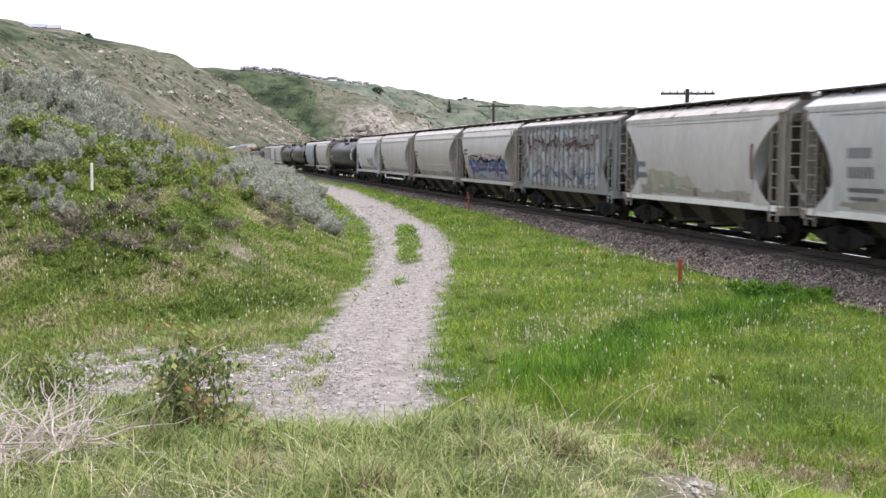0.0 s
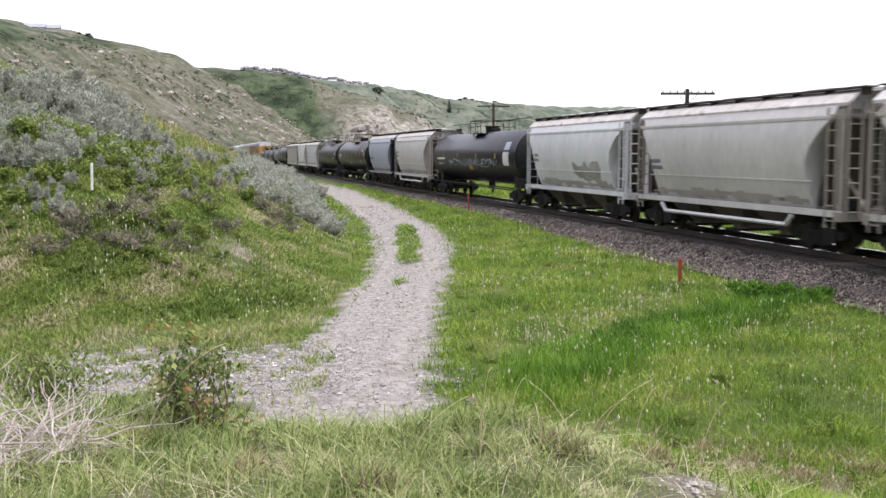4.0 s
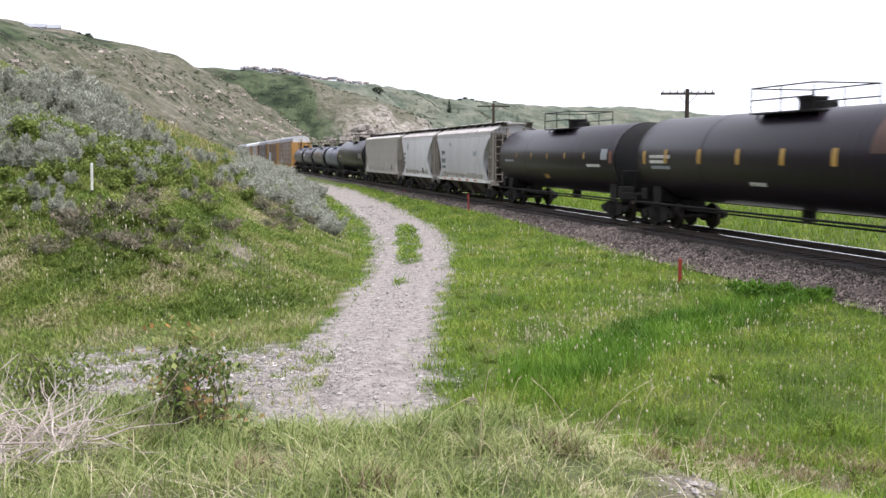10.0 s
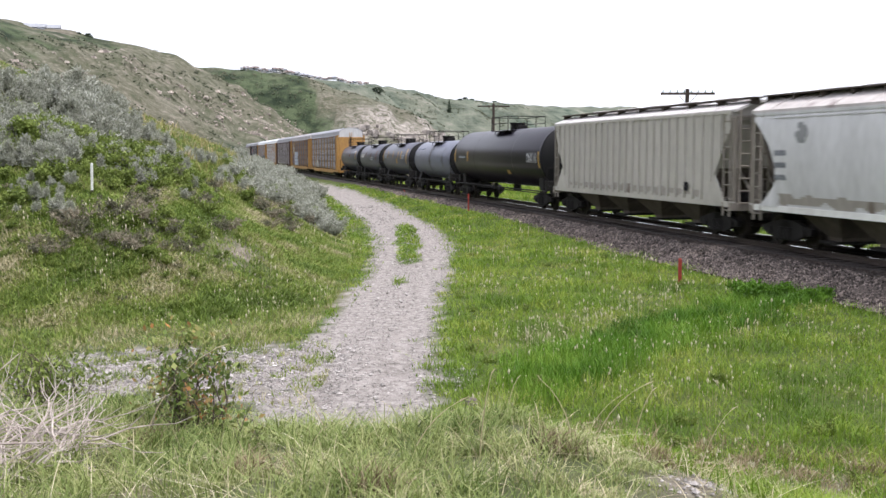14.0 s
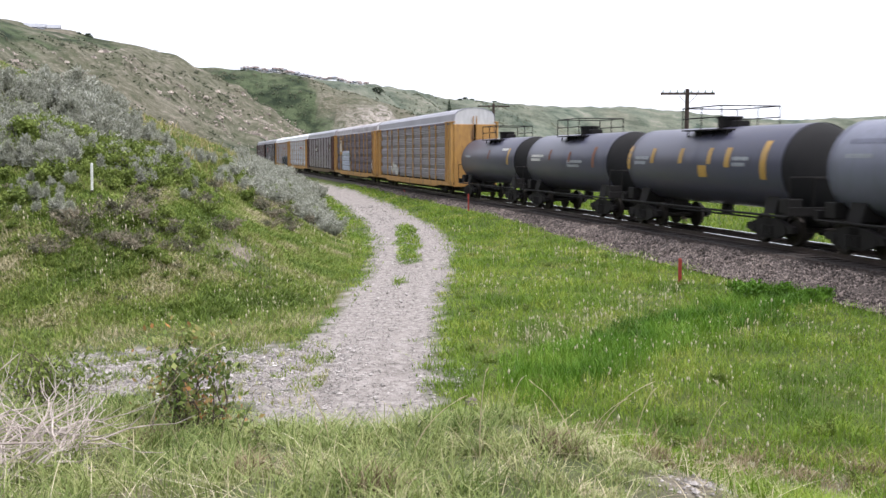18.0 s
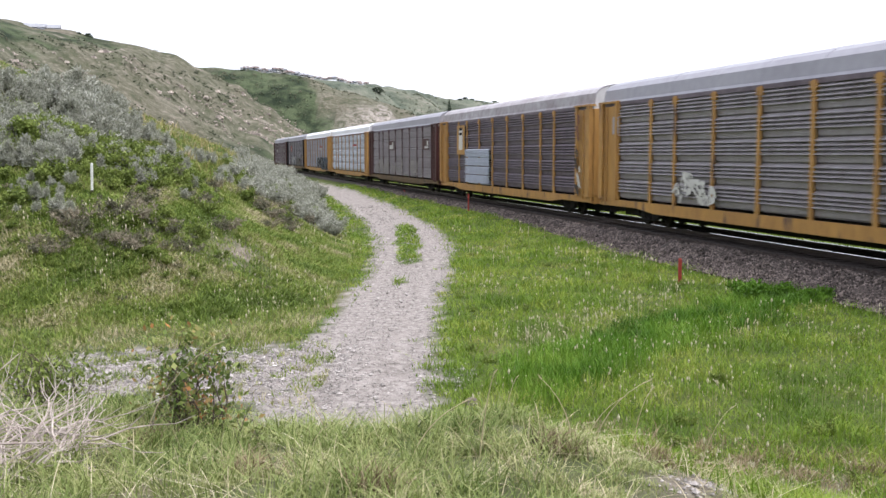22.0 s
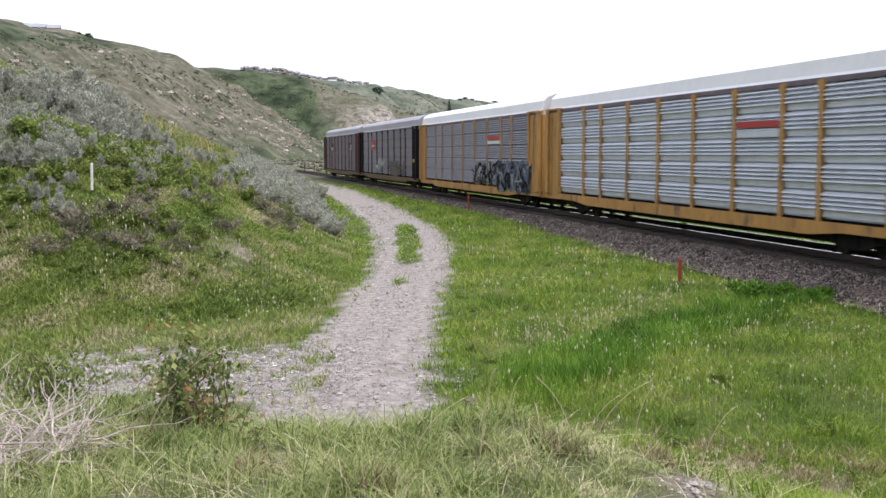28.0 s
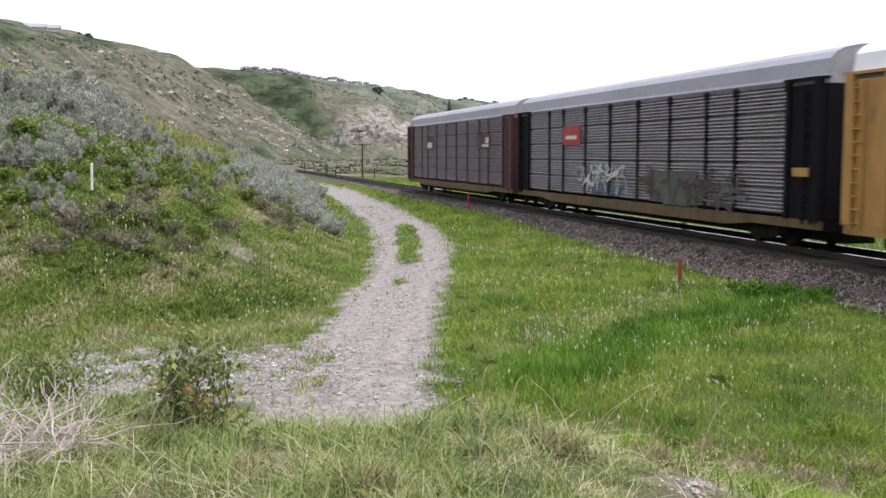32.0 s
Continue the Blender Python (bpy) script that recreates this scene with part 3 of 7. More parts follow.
P = {
    "beige": paint("beige_car_paint", (0.57, 0.537, 0.527)),
    "tan": paint("tan_car_paint", (0.52, 0.48, 0.45)),
    "light_grey": paint("light_grey_car_paint", (0.545, 0.537, 0.55)),
    "white": paint("off_white_car_paint", (0.66, 0.652, 0.665)),
    "blue_grey": paint("blue_grey_car_paint", (0.375, 0.39, 0.47)),
    "grey": paint("weathered_grey_car_paint", (0.26, 0.265, 0.275), (0.17, 0.17, 0.17)),
    "sand": paint("sand_car_paint", (0.53, 0.50, 0.455)),
    "black": paint("black_tank_paint", (0.0075, 0.0055, 0.0135), (0.013, 0.0105, 0.0185), rough=0.33, spec=0.2, spots=(0.018, 0.014, 0.016)),
    "rusty_black": paint("brownish_black_tank_paint", (0.0105, 0.0072, 0.0135), (0.018, 0.013, 0.018), rough=0.35, spec=0.22, spots=(0.03, 0.02, 0.019)),
    "slate": paint("slate_tank_paint", (0.052, 0.056, 0.092), (0.066, 0.062, 0.082), rough=0.36, spec=0.32, spots=(0.035, 0.033, 0.04)),
    "pale_slate": paint("pale_slate_tank_paint", (0.15, 0.16, 0.22), (0.085, 0.088, 0.12), rough=0.4),
    "tank_end": paint("dark_tank_end_paint", (0.011, 0.0105, 0.012), (0.006, 0.006, 0.007), rough=0.85),
    "lettering": paint("dark_grey_lettering", (0.19, 0.20, 0.23), rough=0.6),
    "dim_rust": paint("dull_rust_patch", (0.085, 0.045, 0.036), rough=0.7),
    "sill_white": paint("white_sill_paint", (0.82, 0.82, 0.81), (0.55, 0.53, 0.5), rough=0.5),
    "spray_blue": paint("sprayed_blue", (0.07, 0.11, 0.19), rough=0.55),
    "spray_pale": paint("sprayed_pale_grey", (0.36, 0.335, 0.31), rough=0.6),
    "grimy_yellow": paint("grimy_yellow_sill_paint", (0.165, 0.105, 0.042), (0.045, 0.032, 0.022), rough=0.75, spots=(0.05, 0.03, 0.02)),
    "new_roof": paint("bright_roof_paint", (0.80, 0.81, 0.85), (0.64, 0.65, 0.69), rough=0.4),
    "yellow": paint("yellow_rack_paint", (0.49, 0.27, 0.07), (0.26, 0.135, 0.05), rough=0.6, spots=(0.12, 0.07, 0.05), spot_at=0.59),
    "dusty_roof": paint("dusty_car_roof", (0.54, 0.505, 0.49), (0.30, 0.27, 0.26), rough=0.7, big=0.9, streak=1.0, spots=(0.26, 0.225, 0.215), spot_at=0.58),
    "dust_film": paint("road_dust_on_paint", (0.40, 0.37, 0.335), (0.24, 0.215, 0.19), rough=0.8, big=0.8, spots=(0.16, 0.13, 0.11), spot_at=0.6),
    "spray_dim": paint("worn_grey_spray", (0.12, 0.125, 0.135), rough=0.6),
    "spray_violet": paint("sprayed_violet", (0.13, 0.10, 0.24), rough=0.55),
    "spray_sky": paint("sprayed_light_blue", (0.24, 0.31, 0.46), rough=0.55),
    "spray_pink": paint("sprayed_pink", (0.42, 0.25, 0.22), rough=0.6),
    "maroon": paint("maroon_rack_paint", (0.075, 0.022, 0.022), (0.045, 0.018, 0.018), rough=0.6),
    "soot": paint("black_rack_paint", (0.006, 0.005, 0.009), (0.004, 0.0035, 0.006), rough=0.8, spec=0.15),
    "decal_white": paint("white_marking", (0.68, 0.67, 0.64), rough=0.6),
    "decal_grey": paint("faded_grey_lettering", (0.33, 0.35, 0.38), rough=0.6),
    "decal_yellow": paint("yellow_reflector", (0.44, 0.26, 0.06), rough=0.5),
    "decal_red": paint("red_marking", (0.42, 0.04, 0.04), rough=0.5),
    "decal_orange": paint("orange_marking", (0.6, 0.2, 0.05), rough=0.5),
    "end_brown": paint("sooty_tan_end_paint", (0.31, 0.28, 0.245), (0.16, 0.138, 0.115), rough=0.8),
    "dark_brown": paint("dark_brown_coat", (0.085, 0.066, 0.05), (0.04, 0.032, 0.026), rough=0.85),
    "dust": paint("dusty_brown_steel", (0.12, 0.098, 0.08), (0.045, 0.037, 0.031), rough=0.85),
    "rust": paint("rust_streak", (0.20, 0.09, 0.06), rough=0.8),
    "dark_zinc": mat("rust_stained_side_panel", (0.22, 0.185, 0.215), (0.07, 0.055, 0.068), rough=0.65, metal=0.25, big=0.35, fine=3, amount=0.9, bump=0.03, streak=0.5),
    "worn_zinc": mat("worn_side_panel", (0.38, 0.362, 0.392), (0.165, 0.145, 0.148), rough=0.5, metal=0.35, big=0.5, fine=4, amount=0.9, bump=0.03, streak=0.55),
    "grey_zinc": mat("faded_side_panel", (0.40, 0.375, 0.385), (0.21, 0.175, 0.18), rough=0.5, metal=0.3, big=0.4, fine=3, amount=0.9, bump=0.03, streak=0.5),
    "mid_zinc": mat("dull_side_panel", (0.43, 0.44, 0.51), (0.22, 0.22, 0.26), rough=0.5, metal=0.35, big=0.35, fine=3, amount=0.9, bump=0.03, streak=0.5),
    "green_zinc": mat("greenish_side_panel", (0.66, 0.70, 0.79), (0.44, 0.47, 0.54), rough=0.45, metal=0.35, big=0.35, fine=3, amount=0.9, bump=0.03, streak=0.5),
    "wine_zinc": mat("wine_stained_side_panel", (0.28, 0.245, 0.262), (0.12, 0.088, 0.097), rough=0.5, metal=0.3, big=0.35, fine=3, amount=0.9, bump=0.03, streak=0.5),
    "roof_zinc": mat("galvanised_roof", (0.35, 0.35, 0.39), (0.25, 0.245, 0.28), rough=0.48, metal=0.3, big=0.25, fine=3, amount=0.8, bump=0.03),
    "stained_roof": mat("stained_roof", (0.48, 0.47, 0.50), (0.20, 0.17, 0.18), rough=0.6, metal=0.2, big=0.3, fine=2.4, amount=0.8, bump=0.03),
}


def graffiti_paint(name, colours, scale=2.2, outline=(0.45, 0.45, 0.45)):
    """Sprayed shapes: warped cells of a few colours."""
    m = bpy.data.materials.new(name)
    m.use_nodes = True
    n, l = m.node_tree.nodes, m.node_tree.links
    co, nz, vo, mx = n.new("ShaderNodeTexCoord"), n.new("ShaderNodeTexNoise"), n.new("ShaderNodeTexVoronoi"), n.new("ShaderNodeMixRGB")
    nz.inputs["Scale"].default_value = 1.6
    mx.blend_type = "ADD"
    mx.inputs[0].default_value = 0.9
    l.new(co.outputs["Object"], nz.inputs["Vector"])
    l.new(co.outputs["Object"], mx.inputs[1])
    l.new(nz.outputs["Color"], mx.inputs[2])
    vo.inputs["Scale"].default_value = scale
    l.new(mx.outputs[0], vo.inputs["Vector"])
    ed = n.new("ShaderNodeTexVoronoi")
    ed.feature = "DISTANCE_TO_EDGE"
    ed.inputs["Scale"].default_value = scale
    l.new(mx.outputs[0], ed.inputs["Vector"])
    sep = n.new("ShaderNodeSeparateColor")
    l.new(vo.outputs["Color"], sep.inputs[0])
    r = n.new("ShaderNodeValToRGB")
    r.color_ramp.interpolation = "CONSTANT"
    e = r.color_ramp.elements
    while len(e) < len(colours):
        e.new(0.5)
    for k, c in enumerate(colours):
        e[k].position, e[k].color = k / len(colours), (*c, 1)
    l.new(sep.outputs[0], r.inputs[0])
    line, ol = n.new("ShaderNodeValToRGB"), n.new("ShaderNodeMixRGB")
    line.color_ramp.elements[0].position, line.color_ramp.elements[1].position = 0.045, 0.075
    line.color_ramp.elements[0].color, line.color_ramp.elements[1].color = (1, 1, 1, 1), (0, 0, 0, 1)
    l.new(ed.outputs["Distance"], line.inputs[0])
    l.new(line.outputs[0], ol.inputs[0])
    l.new(r.outputs[0], ol.inputs[1])
    ol.inputs[2].default_value = (*outline, 1)
    l.new(ol.outputs[0], n["Principled BSDF"].inputs["Base Color"])
    n["Principled BSDF"].inputs["Roughness"].default_value = 0.6
    return m


GRAF = {
    "blue": graffiti_paint("blue_graffiti", [(0.022, 0.04, 0.15), (0.04, 0.07, 0.22), (0.06, 0.10, 0.25), (0.16, 0.18, 0.28), (0.03, 0.04, 0.12)], 2.2, (0.10, 0.13, 0.24)),
    "blue_wash": graffiti_paint("pale_blue_graffiti", [(0.26, 0.29, 0.38), (0.34, 0.35, 0.42), (0.12, 0.18, 0.34), (0.38, 0.36, 0.38)], 1.7, (0.3, 0.32, 0.4)),
    "pink_haze": graffiti_paint("pinkish_overspray", [(0.38, 0.30, 0.27), (0.42, 0.37, 0.33), (0.33, 0.24, 0.21)], 1.2, (0.40, 0.34, 0.31)),
    "pastel": graffiti_paint("pastel_graffiti", [(0.38, 0.39, 0.42), (0.33, 0.39, 0.43), (0.17, 0.10, 0.115), (0.42, 0.42, 0.45), (0.17, 0.185, 0.22), (0.33, 0.28, 0.31), (0.40, 0.41, 0.43)], 2.8, (0.40, 0.41, 0.44)),
    "olive": graffiti_paint("faded_graffiti", [(0.30, 0.29, 0.23), (0.36, 0.34, 0.29), (0.24, 0.28, 0.22), (0.39, 0.36, 0.30)], 1.5, (0.33, 0.31, 0.26)),
    "dark_tag": graffiti_paint("dark_tag", [(0.02, 0.028, 0.055), (0.045, 0.075, 0.13), (0.22, 0.24, 0.27), (0.025, 0.028, 0.042), (0.08, 0.12, 0.18), (0.33, 0.35, 0.37), (0.03, 0.05, 0.09)], 4.6, (0.035, 0.045, 0.065)),
    "smoke": graffiti_paint("grey_tag", [(0.10, 0.10, 0.11), (0.2, 0.2, 0.21), (0.04, 0.04, 0.05), (0.27, 0.27, 0.28), (0.38, 0.38, 0.4), (0.05, 0.05, 0.065)], 5.0, (0.06, 0.06, 0.07)),
    "green_tag": graffiti_paint("green_tag", [(0.05, 0.066, 0.064), (0.06, 0.08, 0.075), (0.11, 0.065, 0.05), (0.09, 0.095, 0.095)], 3.2, (0.06, 0.07, 0.065)),
    "pale_tag": graffiti_paint("pale_tag", [(0.29, 0.27, 0.245), (0.34, 0.325, 0.30), (0.20, 0.19, 0.185)], 2.0, (0.24, 0.225, 0.21)),
}


# ---- running gear ----
def truck_meshes():
    frame_mb = MB()
    side = [(-1.28, 0.42), (-1.28, 0.60), (-0.95, 0.66), (-0.45, 0.80), (0.45, 0.80), (0.95, 0.66), (1.28, 0.60), (1.28, 0.42), (0.98, 0.38), (0.42, 0.20), (-0.42, 0.20), (-0.98, 0.38)]
    for y in (-1.06, 1.06):
        frame_mb.loft([[(x, y - 0.09, z) for x, z in side], [(x, y + 0.09, z) for x, z in side]])
        for x in (-0.88, 0.88):
            frame_mb.rod((x, y - 0.13, 0.47), (x, y + 0.13, 0.47), 0.15, 10)
        for x in (-0.2, 0.0, 0.2):
            frame_mb.rod((x, y * 1.09, 0.27), (x, y * 1.09, 0.6), 0.085, 8)
    frame_mb.box(-0.22, 0.22, -1.15, 1.15, 0.5, 0.78)
    ws = MB()
    for y in (-0.76, 0.76):
        s = 1 if y > 0 else -1
        ring = lambda r, yy: [(r * math.cos(2 * math.pi * i / 24), yy, r * math.sin(2 * math.pi * i / 24)) for i in range(24)]
        ws.loft([ring(0.49, y - s * 0.075), ring(0.49, y - s * 0.05), ring(0.457, y - s * 0.04), ring(0.452, y + s * 0.07), ring(0.37, y + s * 0.075), ring(0.33, y + s * 0.03), ring(0.16, y + s * 0.05), ring(0.15, y + s * 0.11)])
    ws.rod((0, -1.1, 0), (0, 1.1, 0), 0.075, 10)
    return frame_mb.mesh("truck", dark_metal), ws.mesh("wheelset", wheel_mat, False)


TRUCK, WHEELSET = truck_meshes()
WHEELS = {1: [], -1: []}
COUPLER = MB().box(-0.55, 0.15, -0.1, 0.1, 0.72, 0.94).box(0.1, 0.42, -0.17, 0.17, 0.66, 1.0).box(-0.75, -0.4, -0.3, 0.3, 0.62, 1.04).mesh("coupler", dark_metal)


def running_gear(car, half, centre):
    for s in (1, -1):
        tr = part("truck", TRUCK, None, car)
        tr.location = (s * centre, 0, 0)
        for k in (1, -1):
            w = part("wheelset", WHEELSET, None, tr)
            w.location = (k * 0.88, 0, 0.457)
            WHEELS[k].append(w)
        c = part("coupler", COUPLER, None, car)
        c.location, c.rotation_euler = (s * (half - 0.42), 0, 0), (0, 0, 0 if s > 0 else math.pi)


def ladder(x, y, z0, z1, along, width=0.45, rungs=7, r=0.022):
    """A ladder; along: 'x' or 'y' is the way its rungs run."""
    mb = MB()
    ends = [(x - width / 2, y), (x + width / 2, y)] if along == "x" else [(x, y - width / 2), (x, y + width / 2)]
    for ex, ey in ends:
        mb.box(ex - 0.028, ex + 0.028, ey - 0.028, ey + 0.028, z0, z1)
    for k in range(rungs):
        z = z0 + (z1 - z0) * (k + 0.5) / rungs
        mb.rod((*ends[0], z), (*ends[1], z), r, 5)
    return mb


def new_car(name, label, category="freight car"):
    return tagged(new(name), label, category, "cars of the freight train")


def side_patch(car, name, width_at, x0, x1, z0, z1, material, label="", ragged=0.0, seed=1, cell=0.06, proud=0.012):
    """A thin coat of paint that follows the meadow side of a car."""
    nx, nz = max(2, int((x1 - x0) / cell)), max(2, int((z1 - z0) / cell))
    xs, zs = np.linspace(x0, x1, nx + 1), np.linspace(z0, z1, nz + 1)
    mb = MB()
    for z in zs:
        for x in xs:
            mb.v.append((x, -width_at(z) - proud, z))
    rr = np.random.RandomState(seed)
    ph = rr.uniform(0, 6.28, 4)
    for j in range(nz):
        for i in range(nx):
            fx, fz = (i + 0.5) / nx, (j + 0.5) / nz
            edge = min(fx, 1 - fx) * (x1 - x0) * 0.6, min(fz, 1 - fz) * (z1 - z0)
            lim = ragged * (0.5 + 0.5 * math.sin(fx * (x1 - x0) * 3.1 + ph[0]) * math.sin(fx * (x1 - x0) * 1.3 + ph[1]) + 0.3 * math.sin(9 * fz + ph[2] + fx * 7))
            if min(edge) < lim:
                continue
            a = j * (nx + 1) + i
            mb.f.append((a, a + 1, a + nx + 2, a + nx + 1))
    if mb.f:
        return part(name, mb, material, car, label)


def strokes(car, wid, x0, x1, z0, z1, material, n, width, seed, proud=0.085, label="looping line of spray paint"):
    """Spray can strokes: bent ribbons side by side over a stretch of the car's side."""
    r = random.Random(seed)
    mb, top, low = MB(), [], []
    for k in range(n):
        cx, cz = x0 + (x1 - x0) * (k + r.random()) / n, r.uniform(z0 + 0.2, z1 - 0.2)
        a, bend = r.uniform(0, 6.28), r.uniform(-1.5, 1.5)
        half = r.uniform(0.35, 0.62) * (z1 - z0)
        w = width * r.uniform(0.6, 1.3) / 2
        for i in range(9):
            t = i / 4 - 1
            q = a + bend * t
            x, z = cx + 0.8 * half * t * math.cos(q), min(z1, max(z0, cz + half * t * math.sin(q)))
            nx, nz = -math.sin(q), math.cos(q)
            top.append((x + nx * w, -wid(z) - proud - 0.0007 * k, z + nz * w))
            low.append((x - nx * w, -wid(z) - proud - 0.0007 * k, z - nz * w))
    mb.loft([top, low], closed=False)
    return part("spray_tag", mb, P[material], car, label)


def profile_width(prof):
    zs = [p[1] for p in prof][::-1]
    ys = [p[0] for p in prof][::-1]
    return lambda z: float(np.interp(z, zs, ys))


HOPPER_PROFILES = {
    "round": [(0.0, 4.60), (0.55, 4.56), (1.02, 4.40), (1.29, 4.16), (1.46, 3.82), (1.57, 3.42), (1.61, 3.0), (1.58, 2.55), (1.49, 2.1), (1.34, 1.65), (1.14, 1.22)],
    "slab": [(0.0, 4.60), (0.55, 4.57), (1.20, 4.25), (1.44, 4.10), (1.46, 4.02), (1.50, 3.90), (1.57, 3.3), (1.60, 2.7), (1.57, 2.1), (1.50, 1.6), (1.43, 1.22)],
    "ribbed": [(0.0, 4.55), (0.55, 4.52), (1.20, 4.30), (1.42, 4.20), (1.47, 4.16), (1.47, 3.90), (1.47, 3.2), (1.47, 2.6), (1.47, 2.0), (1.47, 1.5), (1.47, 1.22)],
}


def hopper_car(length, style, colour, label, bays=3, end_colour=None, roof=None, sill=None, pipe=False):
    """A covered hopper; x runs forwards, the origin is on the rails under its middle."""
    car = new_car("hopper_car", label)
    half, prof = length / 2, HOPPER_PROFILES[style]
    top = half - (0.95 if style == "round" else 0.75)
    cut = {"round": 1.0, "slab": 1.55, "ribbed": 1.6}[style]
    power = {"round": 1.7, "slab": 1.25, "ribbed": 1.0}[style]
    stations = [(0, 1.22), (top - cut, 1.22)] + [(top - cut + cut * k / 9, 1.22 + 2.5 * (k / 9) ** power) for k in range(1, 10)]
    if style != "ribbed":
        cut = 1.3 if style == "slab" else 1.15
        stations = [(0, 1.22), (top - cut, 1.22), (top - cut + 0.015, 2.15)] + [(top - cut + cut * (k / 10) ** 1.9, 2.2 + 1.6 * k / 10) for k in range(1, 11)]
    stations = [(-x, z) for x, z in stations[:0:-1]] + stations
    rings = []
    for x, zb in stations:
        hp = [(y if z >= zb else float(np.interp(zb, [p[1] for p in prof[::-1]], [p[0] for p in prof[::-1]])), max(z, zb)) for y, z in prof]
        rings.append([(x, -y, z) for y, z in hp] + [(x, y, z) for y, z in hp[::-1]])
    body = part("body", MB().loft(rings), P[colour], car, smooth=True)
    roofing = MB()
    rp = [(y, z + 0.02) for y, z in prof[:4]]
    ring = lambda x, g: [(x, -y * g, z) for y, z in rp[::-1]] + [(x, y * g, z) for y, z in rp[1:]] + [(x, y * g, z - 0.09) for y, z in rp[::-1]] + [(x, -y * g, z - 0.09) for y, z in rp[1:]]
    roofing.loft([ring(-half + 0.5, 1.02), ring(half - 0.5, 1.02)])
    part("roof", roofing, P[roof or "dusty_roof"], car)
    part("eave_rail", MB().box(-top, top, -prof[4][0] - 0.05, -prof[4][0] + 0.02, prof[4][1] - 0.07, prof[4][1] + 0.02), P[colour], car)
    # running boards and hatches
    for y in (-0.78, 0.78):
        part("running_board", MB().box(-half + 0.25, half - 0.25, y - 0.2, y + 0.2, 4.58, 4.62), P["dark_brown"], car, "sooty steel grating running board")
        for k in range(9):
            x = -half + 0.5 + k * (2 * half - 1.0) / 8
            part("board_bracket", MB().box(x - 0.03, x + 0.03, y - 0.18, y + 0.18, 4.38, 4.585), P["dark_brown"], car)
    for k in range(bays + 1):
        x = (k - bays / 2) * (2 * top - 2.2) / (bays + 1)
        part("roof_hatch", MB().box(x - 0.75, x + 0.75, -0.3, 0.3, 4.6, 4.72), P[roof or colour], car, bevel=0.03)
    # roof seams, a weld seam along the side, road dust above the sill
    for k in range(7):
        x = (k - 3) * (2 * half - 1.6) / 7
        ra, rb = ring(x - 0.035, 1.024), ring(x + 0.035, 1.024)
        part("roof_seam", MB().loft([[(q[0], q[1], q[2] + 0.014) for q in ra], [(q[0], q[1], q[2] + 0.014) for q in rb]]), P[roof or "dusty_roof"], car)
    pw = profile_width(prof)
    if style != "ribbed":
        zs = 2.02 if style == "round" else 3.86
        for y in (-1, 1):
            part("weld_seam", MB().loft([[(x, y * (pw(zs) - 0.02), zs - 0.025), (x, y * (pw(zs) + 0.022), zs - 0.02), (x, y * (pw(zs) + 0.022), zs + 0.015), (x, y * (pw(zs) - 0.02), zs + 0.025)] for x in (-top + cut * 0.8, top - cut * 0.8)]), P[colour], car)
    side_patch(car, "dust_film", pw, -top + cut + 0.1, top - cut - 0.1, 1.25, 1.62, P["dust_film"], "film of road dust above the sill", 0.13, int(length * 10), cell=0.06, proud=0.004)
    # sills, end frames, ladders
    under = end_colour or colour
    for y in (-1, 1):
        part("side_sill", MB().box(-half + 0.55, half - 0.55, y * 1.42 - 0.06, y * 1.42 + 0.06, 1.06, 1.24), P[sill or colour], car)
    part("centre_sill", MB().box(-half + 0.4, half - 0.4, -0.3, 0.3, 0.72, 1.05), dark_metal, car)
    for s in (1, -1):
        x = s * (half - 0.62)
        ef = MB().box(x - 0.08, x + 0.08, -1.5, 1.5, 0.95, 1.2)
        for y in (-1.38, -0.5, 0.5, 1.38):
            ef.box(x - 0.06, x + 0.06, y - 0.06, y + 0.06, 1.2, 4.3 if abs(y) < 1 else 3.95)
        ef.box(x - 0.05, x + 0.05, -1.4, 1.4, 3.88, 4.0)
        ef.rod((x, -0.5, 1.2), (s * (top - cut), -0.5, 2.6), 0.06, 5).rod((x, 0.5, 1.2), (s * (top - cut), 0.5, 2.6), 0.06, 5)
        part("end_frame", ef, P[under], car)
        # the slope sheet is a much darker brown than the end posts
        low = 1.08 if style == "round" else 1.36
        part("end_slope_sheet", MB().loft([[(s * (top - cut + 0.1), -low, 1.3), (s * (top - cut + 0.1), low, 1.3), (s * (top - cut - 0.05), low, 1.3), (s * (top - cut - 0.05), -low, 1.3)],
                                          [(s * (top - 0.05), -1.36, 3.75), (s * (top - 0.05), 1.36, 3.75), (s * (top - 0.2), 1.36, 3.75), (s * (top - 0.2), -1.36, 3.75)]]), P["dark_brown"], car)
        if style != "round":
            for y in (-1.485, 1.485):
                tri = [(s * (top - cut - 0.05), 1.2), (s * (top - 0.25), 1.2), (s * (top - cut * 0.62), 2.15)]
                if style == "slab":
                    tri = [(s * (top - cut - 0.02), 2.3), (s * (top - cut - 0.02), 1.2)] + [(s * (top - cut + 0.95 * (1 - t) ** 1.8), 1.2 + 1.1 * t) for t in (0, 0.2, 0.4, 0.6, 0.8)]
                part("corner_gusset", MB().loft([[(x, y - 0.015, z) for x, z in tri], [(x, y + 0.015, z) for x, z in tri]]), P[colour], car)
        part("platform", MB().box(min(s * (half - 0.55), s * (top - cut)), max(s * (half - 0.55), s * (top - cut)), -1.35, 1.35, 1.02, 1.06), dark_metal, car)
